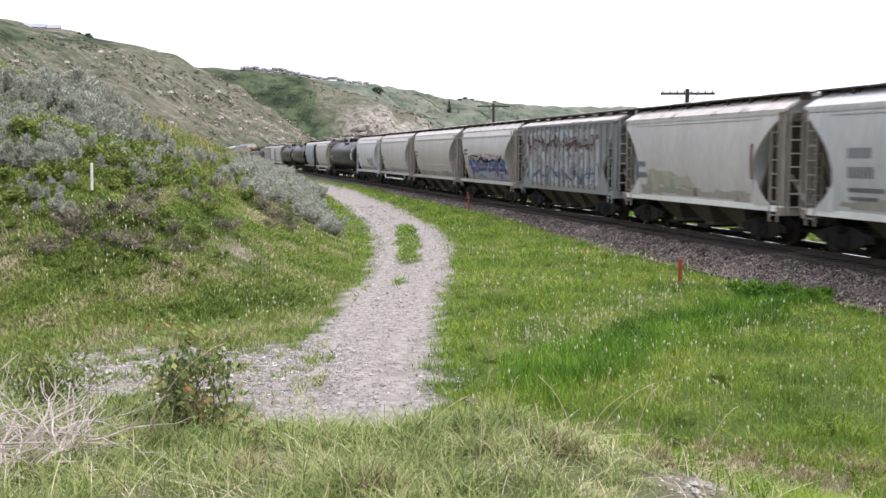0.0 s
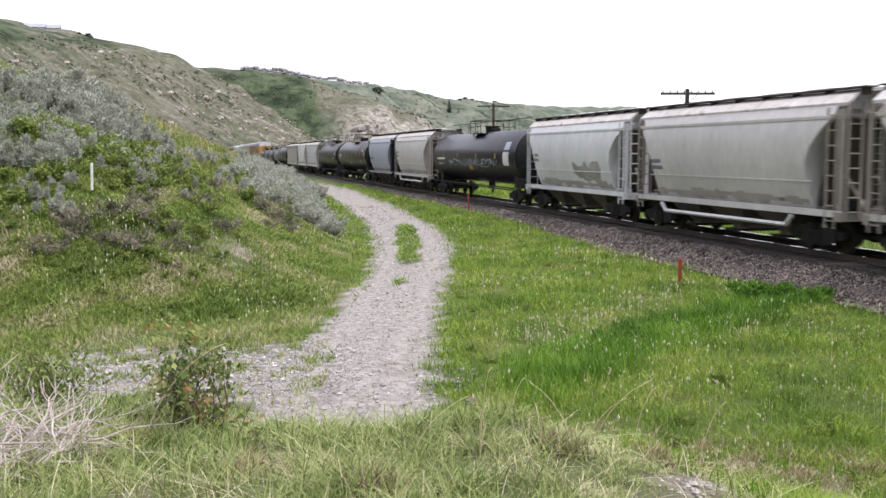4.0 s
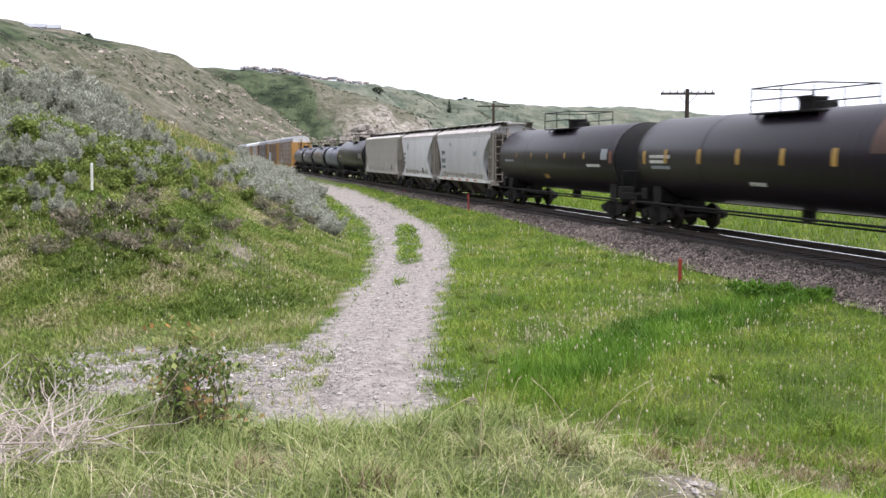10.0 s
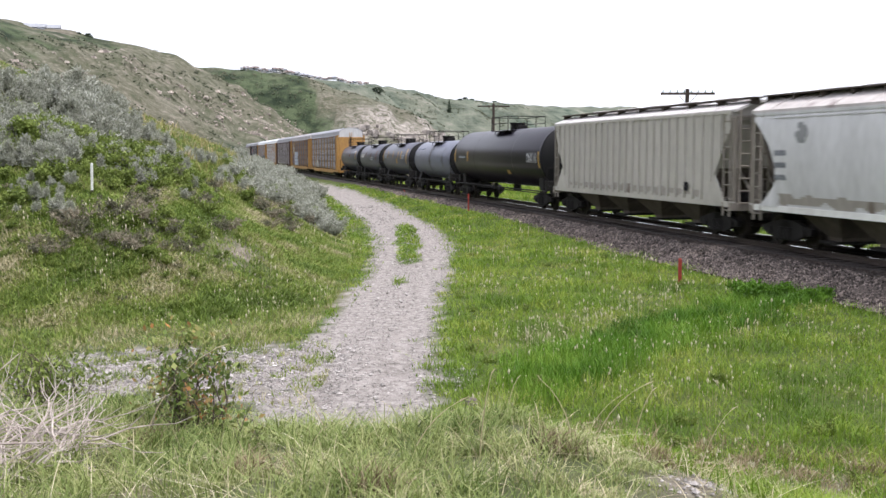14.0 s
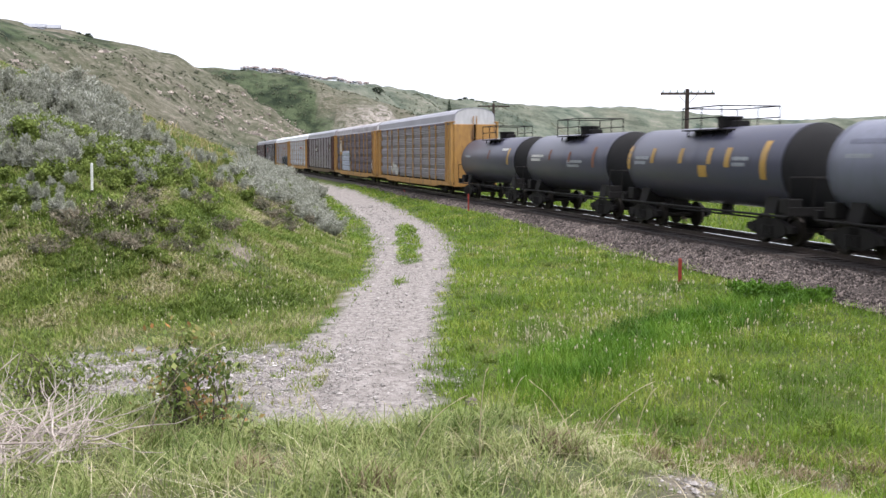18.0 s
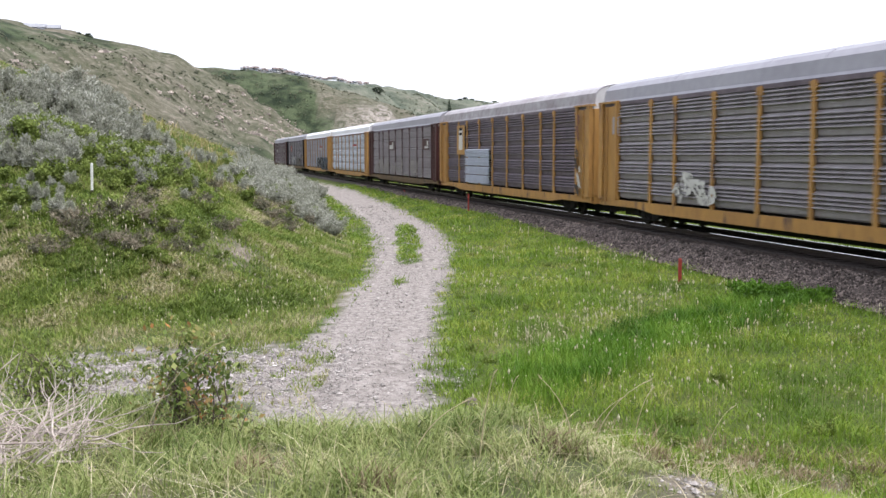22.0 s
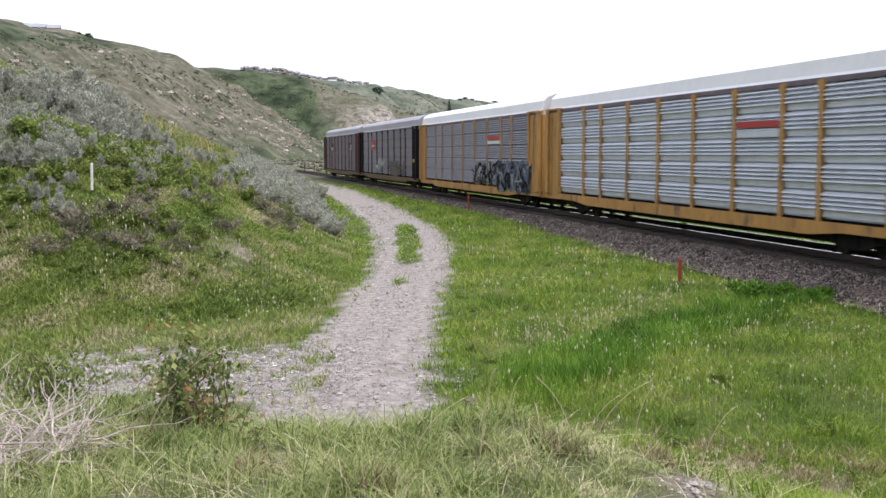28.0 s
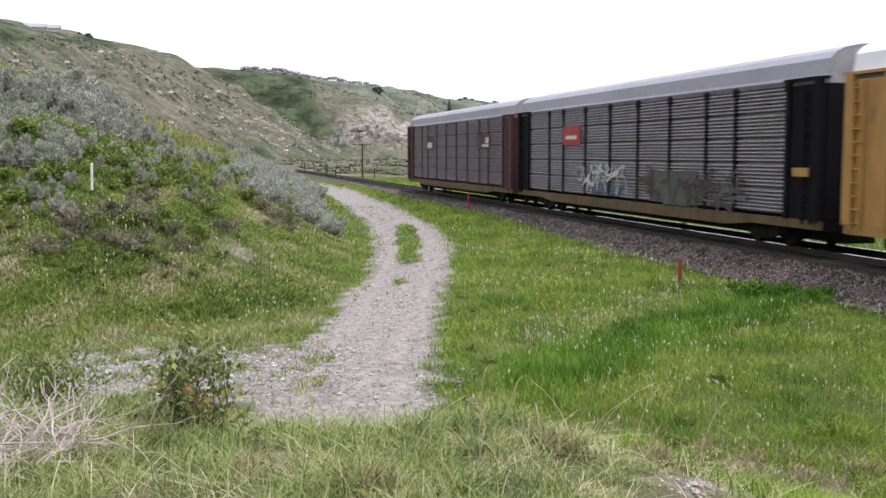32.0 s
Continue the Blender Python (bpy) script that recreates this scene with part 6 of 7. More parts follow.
    left = (d > np.where((x < -2.7) & (y < 30), -4.0, -0.3)) & (np.abs(line_distance(x, y, BRANCH)) > 1.9 + 0.6 * wave(x, y, 1.3, 52)) & (d < 30) & free_of_road(x, y) & (w > 3.4) & (r.rand(len(x)) > bare * 0.95)
    x, y, d = x[left], y[left], d[left]
    h = r.uniform(0.06, 0.2, len(x)) * (1 + 0.4 * wave(x, y, 2.6, 55))
    blades("hill_grass", "mixed green and dry grass on the hillside", x, y, np.maximum(h, 0.05), 0.007 + 0.0007 * y, 1.2, hill_leaf, 45)
    x, y = r.uniform(-13.5, -2.6, 150000), 20.5 + 25 * r.rand(150000) ** 1.3
    left = (line_distance(x, y, HILL_FOOT) > 0.1) & free_of_road(x, y) & (r.rand(len(x)) > 0.95 * np.exp(-(((x + 5.6) / 1.2) ** 2 + ((y - 27.5) / 2.0) ** 2)))
    x, y = x[left], y[left]
    blades("slope_grass", "dense low grass and herbs on the near slope", x, y, r.uniform(0.05, 0.17, len(x)), 0.016 + 0.0006 * y, 1.5, hill_leaf, 65)
    # tall yellowing weeds along the hill's crest
    y = r.uniform(38, 84, 9000)
    x = -r.uniform(0.18, 0.33, 9000) * y
    tuft = (wave(x, y, 2.2, 69) + 0.7 * wave(x, y, 0.8, 70) > 0.35) & (line_distance(x, y, HILL_FOOT) > 2)
    blades("crest_weeds", "tall yellowing weeds and dry grass on the crest", x[tuft], y[tuft], r.uniform(0.18, 0.55, tuft.sum()), 0.016 + 0.0006 * y[tuft], 0.8, crest_leaf, 67)
    # weeds on the side track and the road's crown and edges
    x = r.uniform(-13, -1.9, 24000)
    y = 17.1 + r.normal(0, 1.5, 24000)
    thick = (wave(x, y, 1.7, 23) > 0.25) | (wave(x, y, 0.6, 66) > 0.6) | (x < -6.9 + 0.6 * wave(x, y, 1.3, 40))
    thick &= (y > 14.6) | (x < -6)
    blades("track_weeds", "low weeds on the bare side track", x[thick], y[thick], r.uniform(0.04, 0.17, thick.sum()), 0.015, 1.2, hill_leaf, 46)
    x, y = in_wedge(60000, 12, 90, r, 0.2, 1.5, 1.0)
    q = road_distance(x, y) + 0.16 * wave(x, y, 1.1, 21)
    fringe = (q > 0.74) & (q < 1.15) & (wave(x, y, 0.9, 56) > 0.35)
    blades("road_edge_weeds", "small weeds along the gravel edges", x[fringe], y[fringe], r.uniform(0.04, 0.14, fringe.sum()), 0.008 + 0.0006 * y[fringe], 0.9, meadow_leaf, 47)
    # beyond the railway
    u = -40 + 140 * r.rand(60000) ** 1.3
    w = -3.6 - 26 * r.rand(60000) ** 1.4
    x, y = TRACK.x + u * AWAY.x + w * LEFT.x, TRACK.y + u * AWAY.y + w * LEFT.y
    blades("far_meadow_grass", "rough meadow grass beyond the railway", x, y, r.uniform(0.15, 0.4, len(x)), 0.01 + 0.0007 * y, 0.9, meadow_leaf, 48)
    # pale seed heads
    cx, cy = in_wedge(210, 9, 60, r, 0.46, 1.5, 0)
    t = r.rand(26)
    cx = np.concatenate([cx, r.uniform(2.2, 8.5, 36), 0.8 + 4.2 * t + r.normal(0, 0.3, 26), r.uniform(-10, -4, 26)])
    cy = np.concatenate([cy, r.uniform(12.5, 21, 36), 17.6 + 7.0 * t + r.normal(0, 0.5, 26), r.uniform(22, 27, 26)])
    n = 11
    x, y = np.repeat(cx, n) + r.normal(0, 0.38, len(cx) * n), np.repeat(cy, n) + r.normal(0, 0.45, len(cx) * n)
    u, w = track_uw(x, y)
    ok = (w > 3.8) & (line_distance(x, y, HILL_FOOT) < 5) & (road_distance(x, y) > 1.25) & (np.abs(line_distance(x, y, BRANCH)) > 2.3)
    x, y = x[ok], y[ok]
    n = len(x)
    z = ground_z(x, y) + r.uniform(0.18, 0.42, n)
    s = 0.0046 + 0.00044 * y
    octa = np.array([(1, 0, 0), (0, 1, 0), (-1, 0, 0), (0, -1, 0), (0, 0, 2.6), (0, 0, -2.6)])
    tri = np.array([(0, 1, 4), (1, 2, 4), (2, 3, 4), (3, 0, 4), (1, 0, 5), (2, 1, 5), (3, 2, 5), (0, 3, 5)])
    v = octa[None] * s[:, None, None] * r.uniform(0.4, 1.3, (n, 6, 1)) * np.where(r.rand(n) < 0.3, 1.5, 0.8)[:, None, None] + np.stack([x, y, z], 1)[:, None]
    f = (np.arange(n)[:, None, None] * 6 + tri[None]).reshape(-1, 3)
    tagged(new("seed_heads", quick_mesh("seed_heads", v.reshape(-1, 3), f, flower_mat)), "pale fluffy seed heads standing above the grass", "seed heads", kind="stuff")
    blades("seed_stalks", "thin stalks below the pale seed heads", x, y, z - ground_z(x, y), 0.4 * s, 0.05, straw_leaf, 49)
    # loose pebbles on the gravel
    n = 60000
    x, y = in_wedge(n, 12, 75, r, 0.2, 1.6, 1.0)
    x2 = r.uniform(-7.2, -1.6, 7000)
    x, y = np.concatenate([x, x2]), np.concatenate([y, 17.0 + r.normal(0, 1.2, 7000)])
    t3 = r.rand(500)
    x = np.concatenate([x, 1.5 + 2.6 * t3 + r.normal(0, 0.25, 500)])
    y = np.concatenate([y, 6.2 + 4.6 * t3])
    ok = (worn_path(x, y) > 0.55) | (road_distance(x, y) < 0.98) | (np.abs(line_distance(x, y, BRANCH)) < 1.8)
    x, y = x[ok], y[ok]
    n = len(x)
    s = r.uniform(0.006, 0.026, n) * (0.7 + 0.012 * y) * np.where(r.rand(n) < np.where(x < -2.6, 0.16, 0.03), 2.3, 1)
    octa = np.array([(1, 0, 0), (0, 1, 0), (-1, 0, 0), (0, -1, 0), (0, 0, 0.6), (0, 0, -0.6)])
    v = octa[None] * s[:, None, None] * r.uniform(0.6, 1.4, (n, 6, 1)) + np.stack([x, y, ground_z(x, y) + 0.3 * s], 1)[:, None]
    f = (np.arange(n)[:, None, None] * 6 + tri[None]).reshape(-1, 3)
    pebble = mat("road_pebbles", (0.36, 0.335, 0.32), (0.17, 0.155, 0.145), rough=0.9, big=3, fine=30, random_tint=0.5)
    tagged(new("road_pebbles", quick_mesh("road_pebbles", v.reshape(-1, 3), f, pebble)), "loose pale pebbles on the gravel road", "pebbles", kind="stuff")


sow_grass()


def bush_meshes(name, height, spread_, stems, leaves, leaf_len, leaf_wid, leaf, seed, upright=0.6):
    """A shrub: forking stems and separate leaves gathered round the twigs."""
    r = np.random.RandomState(seed)
    wood, tips = MB(), []
    for k in range(stems):
        a, lean_ = r.uniform(0, 6.283), r.uniform(0.1, 1.0)
        p = np.array([0.12 * spread_ * math.cos(a), 0.12 * spread_ * math.sin(a), -0.05])
        h = height * r.uniform(0.55, 1.0) * (1 - 0.35 * lean_)
        d = np.array([math.cos(a) * lean_ * spread_ / max(height, 0.1), math.sin(a) * lean_ * spread_ / max(height, 0.1), 1.0])
        segs = 5
        for s in range(segs):
            q = p + d * h / segs + r.normal(0, 0.05 * height, 3) * np.array([1, 1, 0.3])
            rad = 0.012 * height * (1 - s / (segs + 1))
            wood.rod(p, q, rad, 4, rad * 0.75)
            if s >= 1:
                for b in range(3):
                    e = q + r.normal(0, 0.16 * height, 3) * np.array([1, 1, upright]) + np.array([0, 0, 0.08 * height])
                    wood.rod(q, e, rad * 0.4, 3, rad * 0.2)
                    tips += [(q, e)]
            p = q
    n = leaves
    pick = r.randint(0, len(tips), n)
    qa, qe = np.array([t[0] for t in tips])[pick], np.array([t[1] for t in tips])[pick]
    c = qa + (qe - qa) * r.rand(n, 1) * 1.15 + r.normal(0, 0.045 * height, (n, 3))
    c[:, 2] = np.maximum(c[:, 2], 0.03)
    d = r.normal(0, 1, (n, 3)) + np.array([0, 0, 0.7])
    d /= np.linalg.norm(d, axis=1)[:, None]
    o = np.cross(d, r.normal(0, 1, (n, 3)))
    o /= np.linalg.norm(o, axis=1)[:, None]
    L, W = leaf_len * r.uniform(0.6, 1.25, (n, 1)), leaf_wid * r.uniform(0.6, 1.2, (n, 1))
    v = np.stack([c, c + d * L * 0.5 + o * W * 0.5, c + d * L, c + d * L * 0.5 - o * W * 0.5], 1).reshape(-1, 3)
    f = np.arange(n)[:, None] * 4 + np.array([[0, 1, 2, 3]])
    return wood.mesh(name + "_stems", bark), quick_mesh(name + "_leaves", v, f, leaf)


def plume_meshes(name, height, spread_, shoots, leaves, leaf_len, leaf_wid, leaf, seed):
    """A shrub of upright leafy wands, bare near the ground, with gaps between them."""
    r = np.random.RandomState(seed)
    wood, c, d = MB(), [], []
    for k in range(shoots):
        a, q = r.uniform(0, 6.283), spread_ * math.sqrt(r.rand())
        h = height * r.uniform(0.45, 1.0) * (1 - 0.4 * q / spread_)
        out = np.array([math.cos(a), math.sin(a), 0.0])
        p = 0.25 * q * out + np.array([0, 0, -0.05])
        for i in range(4):
            e = (0.25 + 0.75 * ((i + 1) / 4) ** 0.8) * q * out + np.array([0, 0, h * (i + 1) / 4]) + r.normal(0, 0.02 * height, 3) * np.array([1, 1, 0])
            wood.rod(p, e, 0.011 * height * (1 - i / 5), 4, 0.011 * height * (1 - (i + 1) / 5))
            if i:
                m = leaves // (shoots * 3)
                t = r.rand(m, 1)
                tuft = (0.085 - 0.016 * i) * height
                c.append(p + (e - p) * t + r.normal(0, 1, (m, 3)) * tuft * np.array([1, 1, 0.6]))
                d.append((c[-1] - (p + (e - p) * t)) / tuft * 0.6 + np.array([0, 0, 0.9]) + r.normal(0, 0.5, (m, 3)))
            p = e
    c, d = np.concatenate(c), np.concatenate(d)
    n = len(c)
    c[:, 2] = np.maximum(c[:, 2], 0.03)
    d /= np.linalg.norm(d, axis=1)[:, None]
    o = np.cross(d, r.normal(0, 1, (n, 3)))
    o /= np.linalg.norm(o, axis=1)[:, None]
    L, W = leaf_len * r.uniform(0.6, 1.25, (n, 1)), leaf_wid * r.uniform(0.6, 1.2, (n, 1))
    v = np.stack([c, c + d * L * 0.5 + o * W * 0.5, c + d * L, c + d * L * 0.5 - o * W * 0.5], 1).reshape(-1, 3)
    return wood.mesh(name + "_stems", bark), quick_mesh(name + "_leaves", v, np.arange(n)[:, None] * 4 + np.array([[0, 1, 2, 3]]), leaf)


def shrub(name, label, meshes, x, y, scale, turn, group="", category="shrub"):
    root = tagged(new(name), label, category, group)
    part("woody_base", meshes[0], None, root)
    part("foliage", meshes[1], None, root)
    root.matrix_basis = pose(x, y, float(ground_z(x, y)) - 0.03, 0, 0, turn) @ Matrix.Diagonal((*([scale] * 3), 1))
    return root


def plant_shrubs():
    rr = random.Random(12)
    silver = [plume_meshes("silverberry", 1.5, 0.42, 11, 1700, 0.12, 0.05, silver_leaf, s) for s in (1, 2, 3, 10)]
    low_silver = [plume_meshes("low_silverberry", 1.0, 0.75, 20, 2000, 0.10, 0.045, silver_leaf, s) for s in (4, 5, 11)]
    green = [bush_meshes("green_shrub", 0.7, 0.8, 9, 1300, 0.095, 0.07, shrub_leaf, s, 0.8) for s in (6, 7)]
    brush = [bush_meshes("dull_brush", 0.45, 1.0, 12, 900, 0.08, 0.03, brush_leaf, s, 0.5) for s in (8, 9)]
    # silver thicket on the hill's brow, thinning out down the slope: bearings x / y, reach, heights
    for b0, b1, y0, y1, n, lo, hi in ((-0.455, -0.352, 27.6, 31.5, 54, 0.45, 0.75), (-0.455, -0.35, 31.5, 36.5, 36, 0.5, 0.85), (-0.39, -0.325, 35.0, 42, 30, 0.8, 1.35), (-0.352, -0.25, 29.3, 41, 40, 0.35, 0.72), (-0.34, -0.28, 40, 48, 12, 0.6, 1.0), (-0.445, -0.36, 25.4, 27.4, 15, 0.22, 0.5), (-0.315, -0.245, 32, 46, 14, 0.35, 0.62), (-0.26, -0.2, 33, 52, 12, 0.3, 0.6)):
        for k in range(n):
            y = rr.uniform(y0, y1)
            x = rr.uniform(b0, b1) * y
            if abs(x + 0.342 * y) < 0.5 and y < 28.8:
                continue
            shrub("silverberry_shrub", "silvery grey-green shrub on the hillside", rr.choice(silver), x, y, rr.uniform(lo, hi), rr.uniform(0, 360), "silver shrubs on the hill")
    # low silver band above the road's bend
    for k in range(105):
        y = 42 + 46 * rr.random() ** 1.2
        x = float(np.interp(y, [41, 50, 70, 92], [-3.6, -5.0, -8.4, -12.4])) - rr.uniform(0.5, 6.0) * (0.7 + 0.3 * rr.random())
        shrub("silverberry_shrub", "low silvery shrub above the gravel road", rr.choice(low_silver), x, y, rr.uniform(0.7, 1.2), rr.uniform(0, 360), "silver shrubs by the road")
    for k in range(40):
        y = 38 + 40 * rr.random()
        x = float(np.interp(y, [38, 50, 70, 80], [-3.9, -5.0, -7.9, -9.4])) - 0.6 - 5 * rr.random()
        shrub("green_shrub", "low olive green shrub between silver shrubs", rr.choice(green), x, y, rr.uniform(0.5, 0.95), rr.uniform(0, 360), "green shrubs on the hill")
    for k in range(46):
        y = rr.uniform(78, 116)
        x = float(np.interp(y, [70, 92, 118], [-7.9, -11.2, -17.6])) - 0.2 - 4.5 * rr.random() ** 1.4
        shrub("silverberry_shrub", "silvery shrub where the road bends away", rr.choice(low_silver), x, y, rr.uniform(1.0, 1.5), rr.uniform(0, 360), "silver shrubs by the road")
    for k in range(50):
        x, y = rr.uniform(-12.5, -6.5), rr.uniform(23.6, 27.5)
        if abs(x + 9.0) > 0.9:
            shrub("green_shrub", "low bright green leafy shrub on the slope", rr.choice(green), x, y, rr.uniform(0.25, 0.5), rr.uniform(0, 360), "green shrubs on the hill")
    for k in range(42):
        shrub("green_shrub", "tall leafy green shrub among silver shrubs", rr.choice(green), rr.uniform(-13.0, -9.6), rr.uniform(28.5, 34), rr.uniform(0.7, 1.15), rr.uniform(0, 360), "green shrubs on the hill")
    for k in range(34):
        shrub("green_shrub", "fresh green leafy shrub on the slope", rr.choice(green), rr.uniform(-11.4, -8.4), rr.uniform(29, 36), rr.uniform(0.5, 0.95), rr.uniform(0, 360), "green shrubs on the hill")
    for k in range(130):
        x, y = rr.uniform(-13.0, -6.0), rr.uniform(25.2, 40)
        if abs(x + 9.1) < 1.0 and y < 28.2 or x / y > -0.22 - 0.08 * rr.random():
            continue
        shrub("green_shrub", "bright green leafy shrub on the slope", rr.choice(green), x, y, rr.uniform(0.3, 0.8), rr.uniform(0, 360), "green shrubs on the hill")
    for k in range(48):
        x, y = ((rr.gauss(-8.0, 0.9), rr.gauss(25.4, 0.8)), (rr.gauss(-6.1, 0.5), rr.gauss(40, 2.5)), (rr.uniform(-9.5, -5.2), rr.uniform(28, 48)))[k % 3]
        if float(line_distance(np.array(x), np.array(y), HILL_FOOT)) < 1.0:
            continue
        shrub("brush_shrub", "low dull grey-brown brush", rr.choice(brush), x, y, rr.uniform(0.6, 1.15), rr.uniform(0, 360), "dull brush on the hill")
    sap = bush_meshes("rose_sapling", 0.9, 0.10, 10, 760, 0.044, 0.028, sapling_leaf, 21, 0.8)
    shrub("rose_bush", "young rose bush with reddish new leaves on the bank", sap, -1.98, 7.5, 1.1, 30)
    sap3 = bush_meshes("leafy_sapling", 0.85, 0.09, 5, 330, 0.06, 0.04, sapling_leaf, 27, 0.8)
    shrub("leafy_sapling", "slim leafy sapling beside the rose bush", sap3, -1.68, 7.35, 1.0, 80)
    sap2 = bush_meshes("small_sapling", 0.55, 0.2, 3, 60, 0.05, 0.03, sapling_leaf, 22, 0.9)
    shrub("small_sapling", "thin young sapling in the bank grass", sap2, -1.27, 6.6, 0.95, 10)
    weed = bush_meshes("tall_weed", 1.0, 0.5, 8, 700, 0.07, 0.03, shrub_leaf, 23, 1.1)
    shrub("tall_weed", "tall dark green weed at the side track", weed, -5.2, 13.6, 1.5, 50, category="weed")
    shrub("tall_weed", "tall dark green weed at the side track", weed, -5.75, 14.2, 1.25, 150, category="weed")
    for k in range(70):
        y = 9 + 34 * rr.random() ** 1.4
        x = rr.uniform(0.3, 0.42 * y)
        u, w = track_uw(x, y)
        if w > 4 and float(road_distance(np.array(x), np.array(y))) > 1.3:
            shrub("meadow_weed", "small broad-leaved weed in the meadow", rr.choice(green), x, y, rr.uniform(0.18, 0.36), rr.uniform(0, 360), "weeds in the meadow", "weed")
    for k in range(130):
        y = 22.3 + 8 * rr.random() ** 1.2
        x = -rr.uniform(0.13, 0.44) * y
        if float(line_distance(np.array(x), np.array(y), HILL_FOOT)) > 0.3:
            tone = rr.random()
            kind = rr.choice(green) if tone < 0.75 else rr.choice(brush)
            shrub("slope_herb", "small leafy herb in the grass of the slope", kind, x, y, rr.uniform(0.14, 0.34), rr.uniform(0, 360), "herbs on the slope", "herb")
    clump = bush_meshes("leafy_clump", 0.5, 0.8, 10, 1500, 0.10, 0.06, lush_leaf, 24, 0.8)
    for k in range(9):
        shrub("leafy_clump", "deep green leafy clump beside the ballast", clump, rr.uniform(7.5, 9.5), rr.uniform(25.0, 27.0), rr.uniform(0.6, 1.0), rr.uniform(0, 360), "leafy clumps by the ballast", "weed")


plant_shrubs()


STALKS = []


def dead_branches():
    """A heap of bleached twigs on the bank."""
    r = random.Random(8)
    heap = tagged(new("dead_branch_heap"), "heap of bleached grey dead twigs in the grass", "dead branches")
    base = Vector((-2.5, 5.9, float(ground_z(-2.5, 5.9)) + 0.04))
    for k in range(150):
        mb = MB()
        a = r.uniform(-0.6, 3.6)
        p = base + Vector((r.uniform(-0.5, 0.35), r.uniform(-0.4, 0.45), r.uniform(0.0, 0.16)))
        d = Vector((math.cos(a), 0.5 * math.sin(a) + 0.1, r.uniform(-0.1, 0.9))).normalized()
        ln, rad = r.uniform(0.18, 0.6), r.uniform(0.0035, 0.0095)
        for s in range(4):
            q = p + d * ln / 4
            mb.rod(p, q, rad * (1 - s / 5), 5, rad * (1 - (s + 1) / 5))
            if s and r.random() < 0.7:
                e = q + (d + Vector((r.uniform(-0.8, 0.8), r.uniform(-0.5, 0.5), r.uniform(-0.1, 0.7)))).normalized() * ln * 0.25
                mb.rod(q, e, rad * 0.5, 4, rad * 0.25)
            d = (d + Vector((r.uniform(-0.45, 0.45), r.uniform(-0.3, 0.3), r.uniform(-0.4, 0.22)))).normalized()
            p = q
        part("dead_twig", mb, dead_wood, heap)
    for x, y, h, lx, ly in ((0.23, 6.3, 0.62, 0.05, 0.0), (2.12, 8.3, 0.68, 0.22, 0.05), (1.55, 8.2, 0.62, 0.16, 0.1), (1.2, 8.5, 0.5, 0.3, 0.1), (2.95, 8.6, 0.5, 0.03, 0), (-2.1, 7.1, 0.75, 0.45, 0.2), (0.55, 9.0, 0.6, 0.12, 0.1), (-0.2, 6.2, 0.45, 0.3, 0.1), (0.9, 7.0, 0.5, -0.25, 0.1), (1.1, 7.3, 0.55, 0.35, 0.0), (-0.75, 6.6, 0.42, -0.2, 0.1)):
        z = float(ground_z(x, y))
        mb = MB()
        p = Vector((x, y, z - 0.03))
        for s in range(1, 7):
            t = s / 6
            q = Vector((x + lx * t ** 1.7, y + ly * t, z + h * (t - 0.12 * t ** 4)))
            mb.rod(p, q, 0.0045 * (1.15 - 0.6 * t), 5)
            p = q
        mb.rod(p, p + Vector((0.012 + 0.15 * lx, 0, 0.03)), 0.006, 5, 0.002)
        mb.v = [Vector(q) - Vector((x, y, z)) for q in mb.v]
        st = tagged(new("dry_grass_stalk", mb.mesh("dry_grass_stalk", straw_leaf)), "single tall bleached grass stalk", "grass stalk", "tall dry stalks")
        st.location = (x, y, z)
        STALKS.append(st)


dead_branches()

# ---- posts, poles, houses, far trees ----
wood_pole = mat("creosoted_pole", (0.07, 0.05, 0.04), (0.035, 0.025, 0.02), rough=0.9, big=2, fine=14)
red_paint = mat("red_stake_paint", (0.33, 0.035, 0.022), (0.2, 0.03, 0.02), rough=0.7, big=4, fine=20)
white_paint = mat("white_post_paint", (0.75, 0.75, 0.72), (0.6, 0.6, 0.57), rough=0.6, big=4, fine=20)
glass_mat = mat("insulator_glass", (0.12, 0.2, 0.17), rough=0.2, big=5, fine=9)


def stake(x, y, h, lean_=0.0, tone=red_paint, name="marker_stake", label="red painted wooden survey stake in the grass", r=0.045, category="stake"):
    mb = MB().box(-r, r, -r * 0.6, r * 0.6, -0.2, h)
    mb.loft([[(-r, -r * 0.6, h), (r, -r * 0.6, h), (r, r * 0.6, h), (-r, r * 0.6, h)], [(-r * 0.5, -r * 0.3, h + 0.03), (r * 0.5, -r * 0.3, h + 0.03), (r * 0.5, r * 0.3, h + 0.03), (-r * 0.5, r * 0.3, h + 0.03)]])
    ob = tagged(new(name, mb.mesh(name, tone)), label, category, "survey stakes" if tone is red_paint else "")
    ob.matrix_basis = pose(x, y, float(ground_z(x, y)), 0, lean_, 0)
    return ob


stake(6.6, 28.44, 0.72)
stake(1.47, 59.5, 0.98)
stake(-2.9, 81.3, 0.72, -14)
stake(-6.5, 102.5, 0.55, -20)
post = stake(-9.17, 26.87, 0.78, 1.0, white_paint, "marker_post", "slim white marker post with a dark foot on the slope", 0.029, "post")
part("dark_foot", MB().box(-0.033, 0.033, -0.022, 0.022, -0.02, 0.1), wood_pole, post)


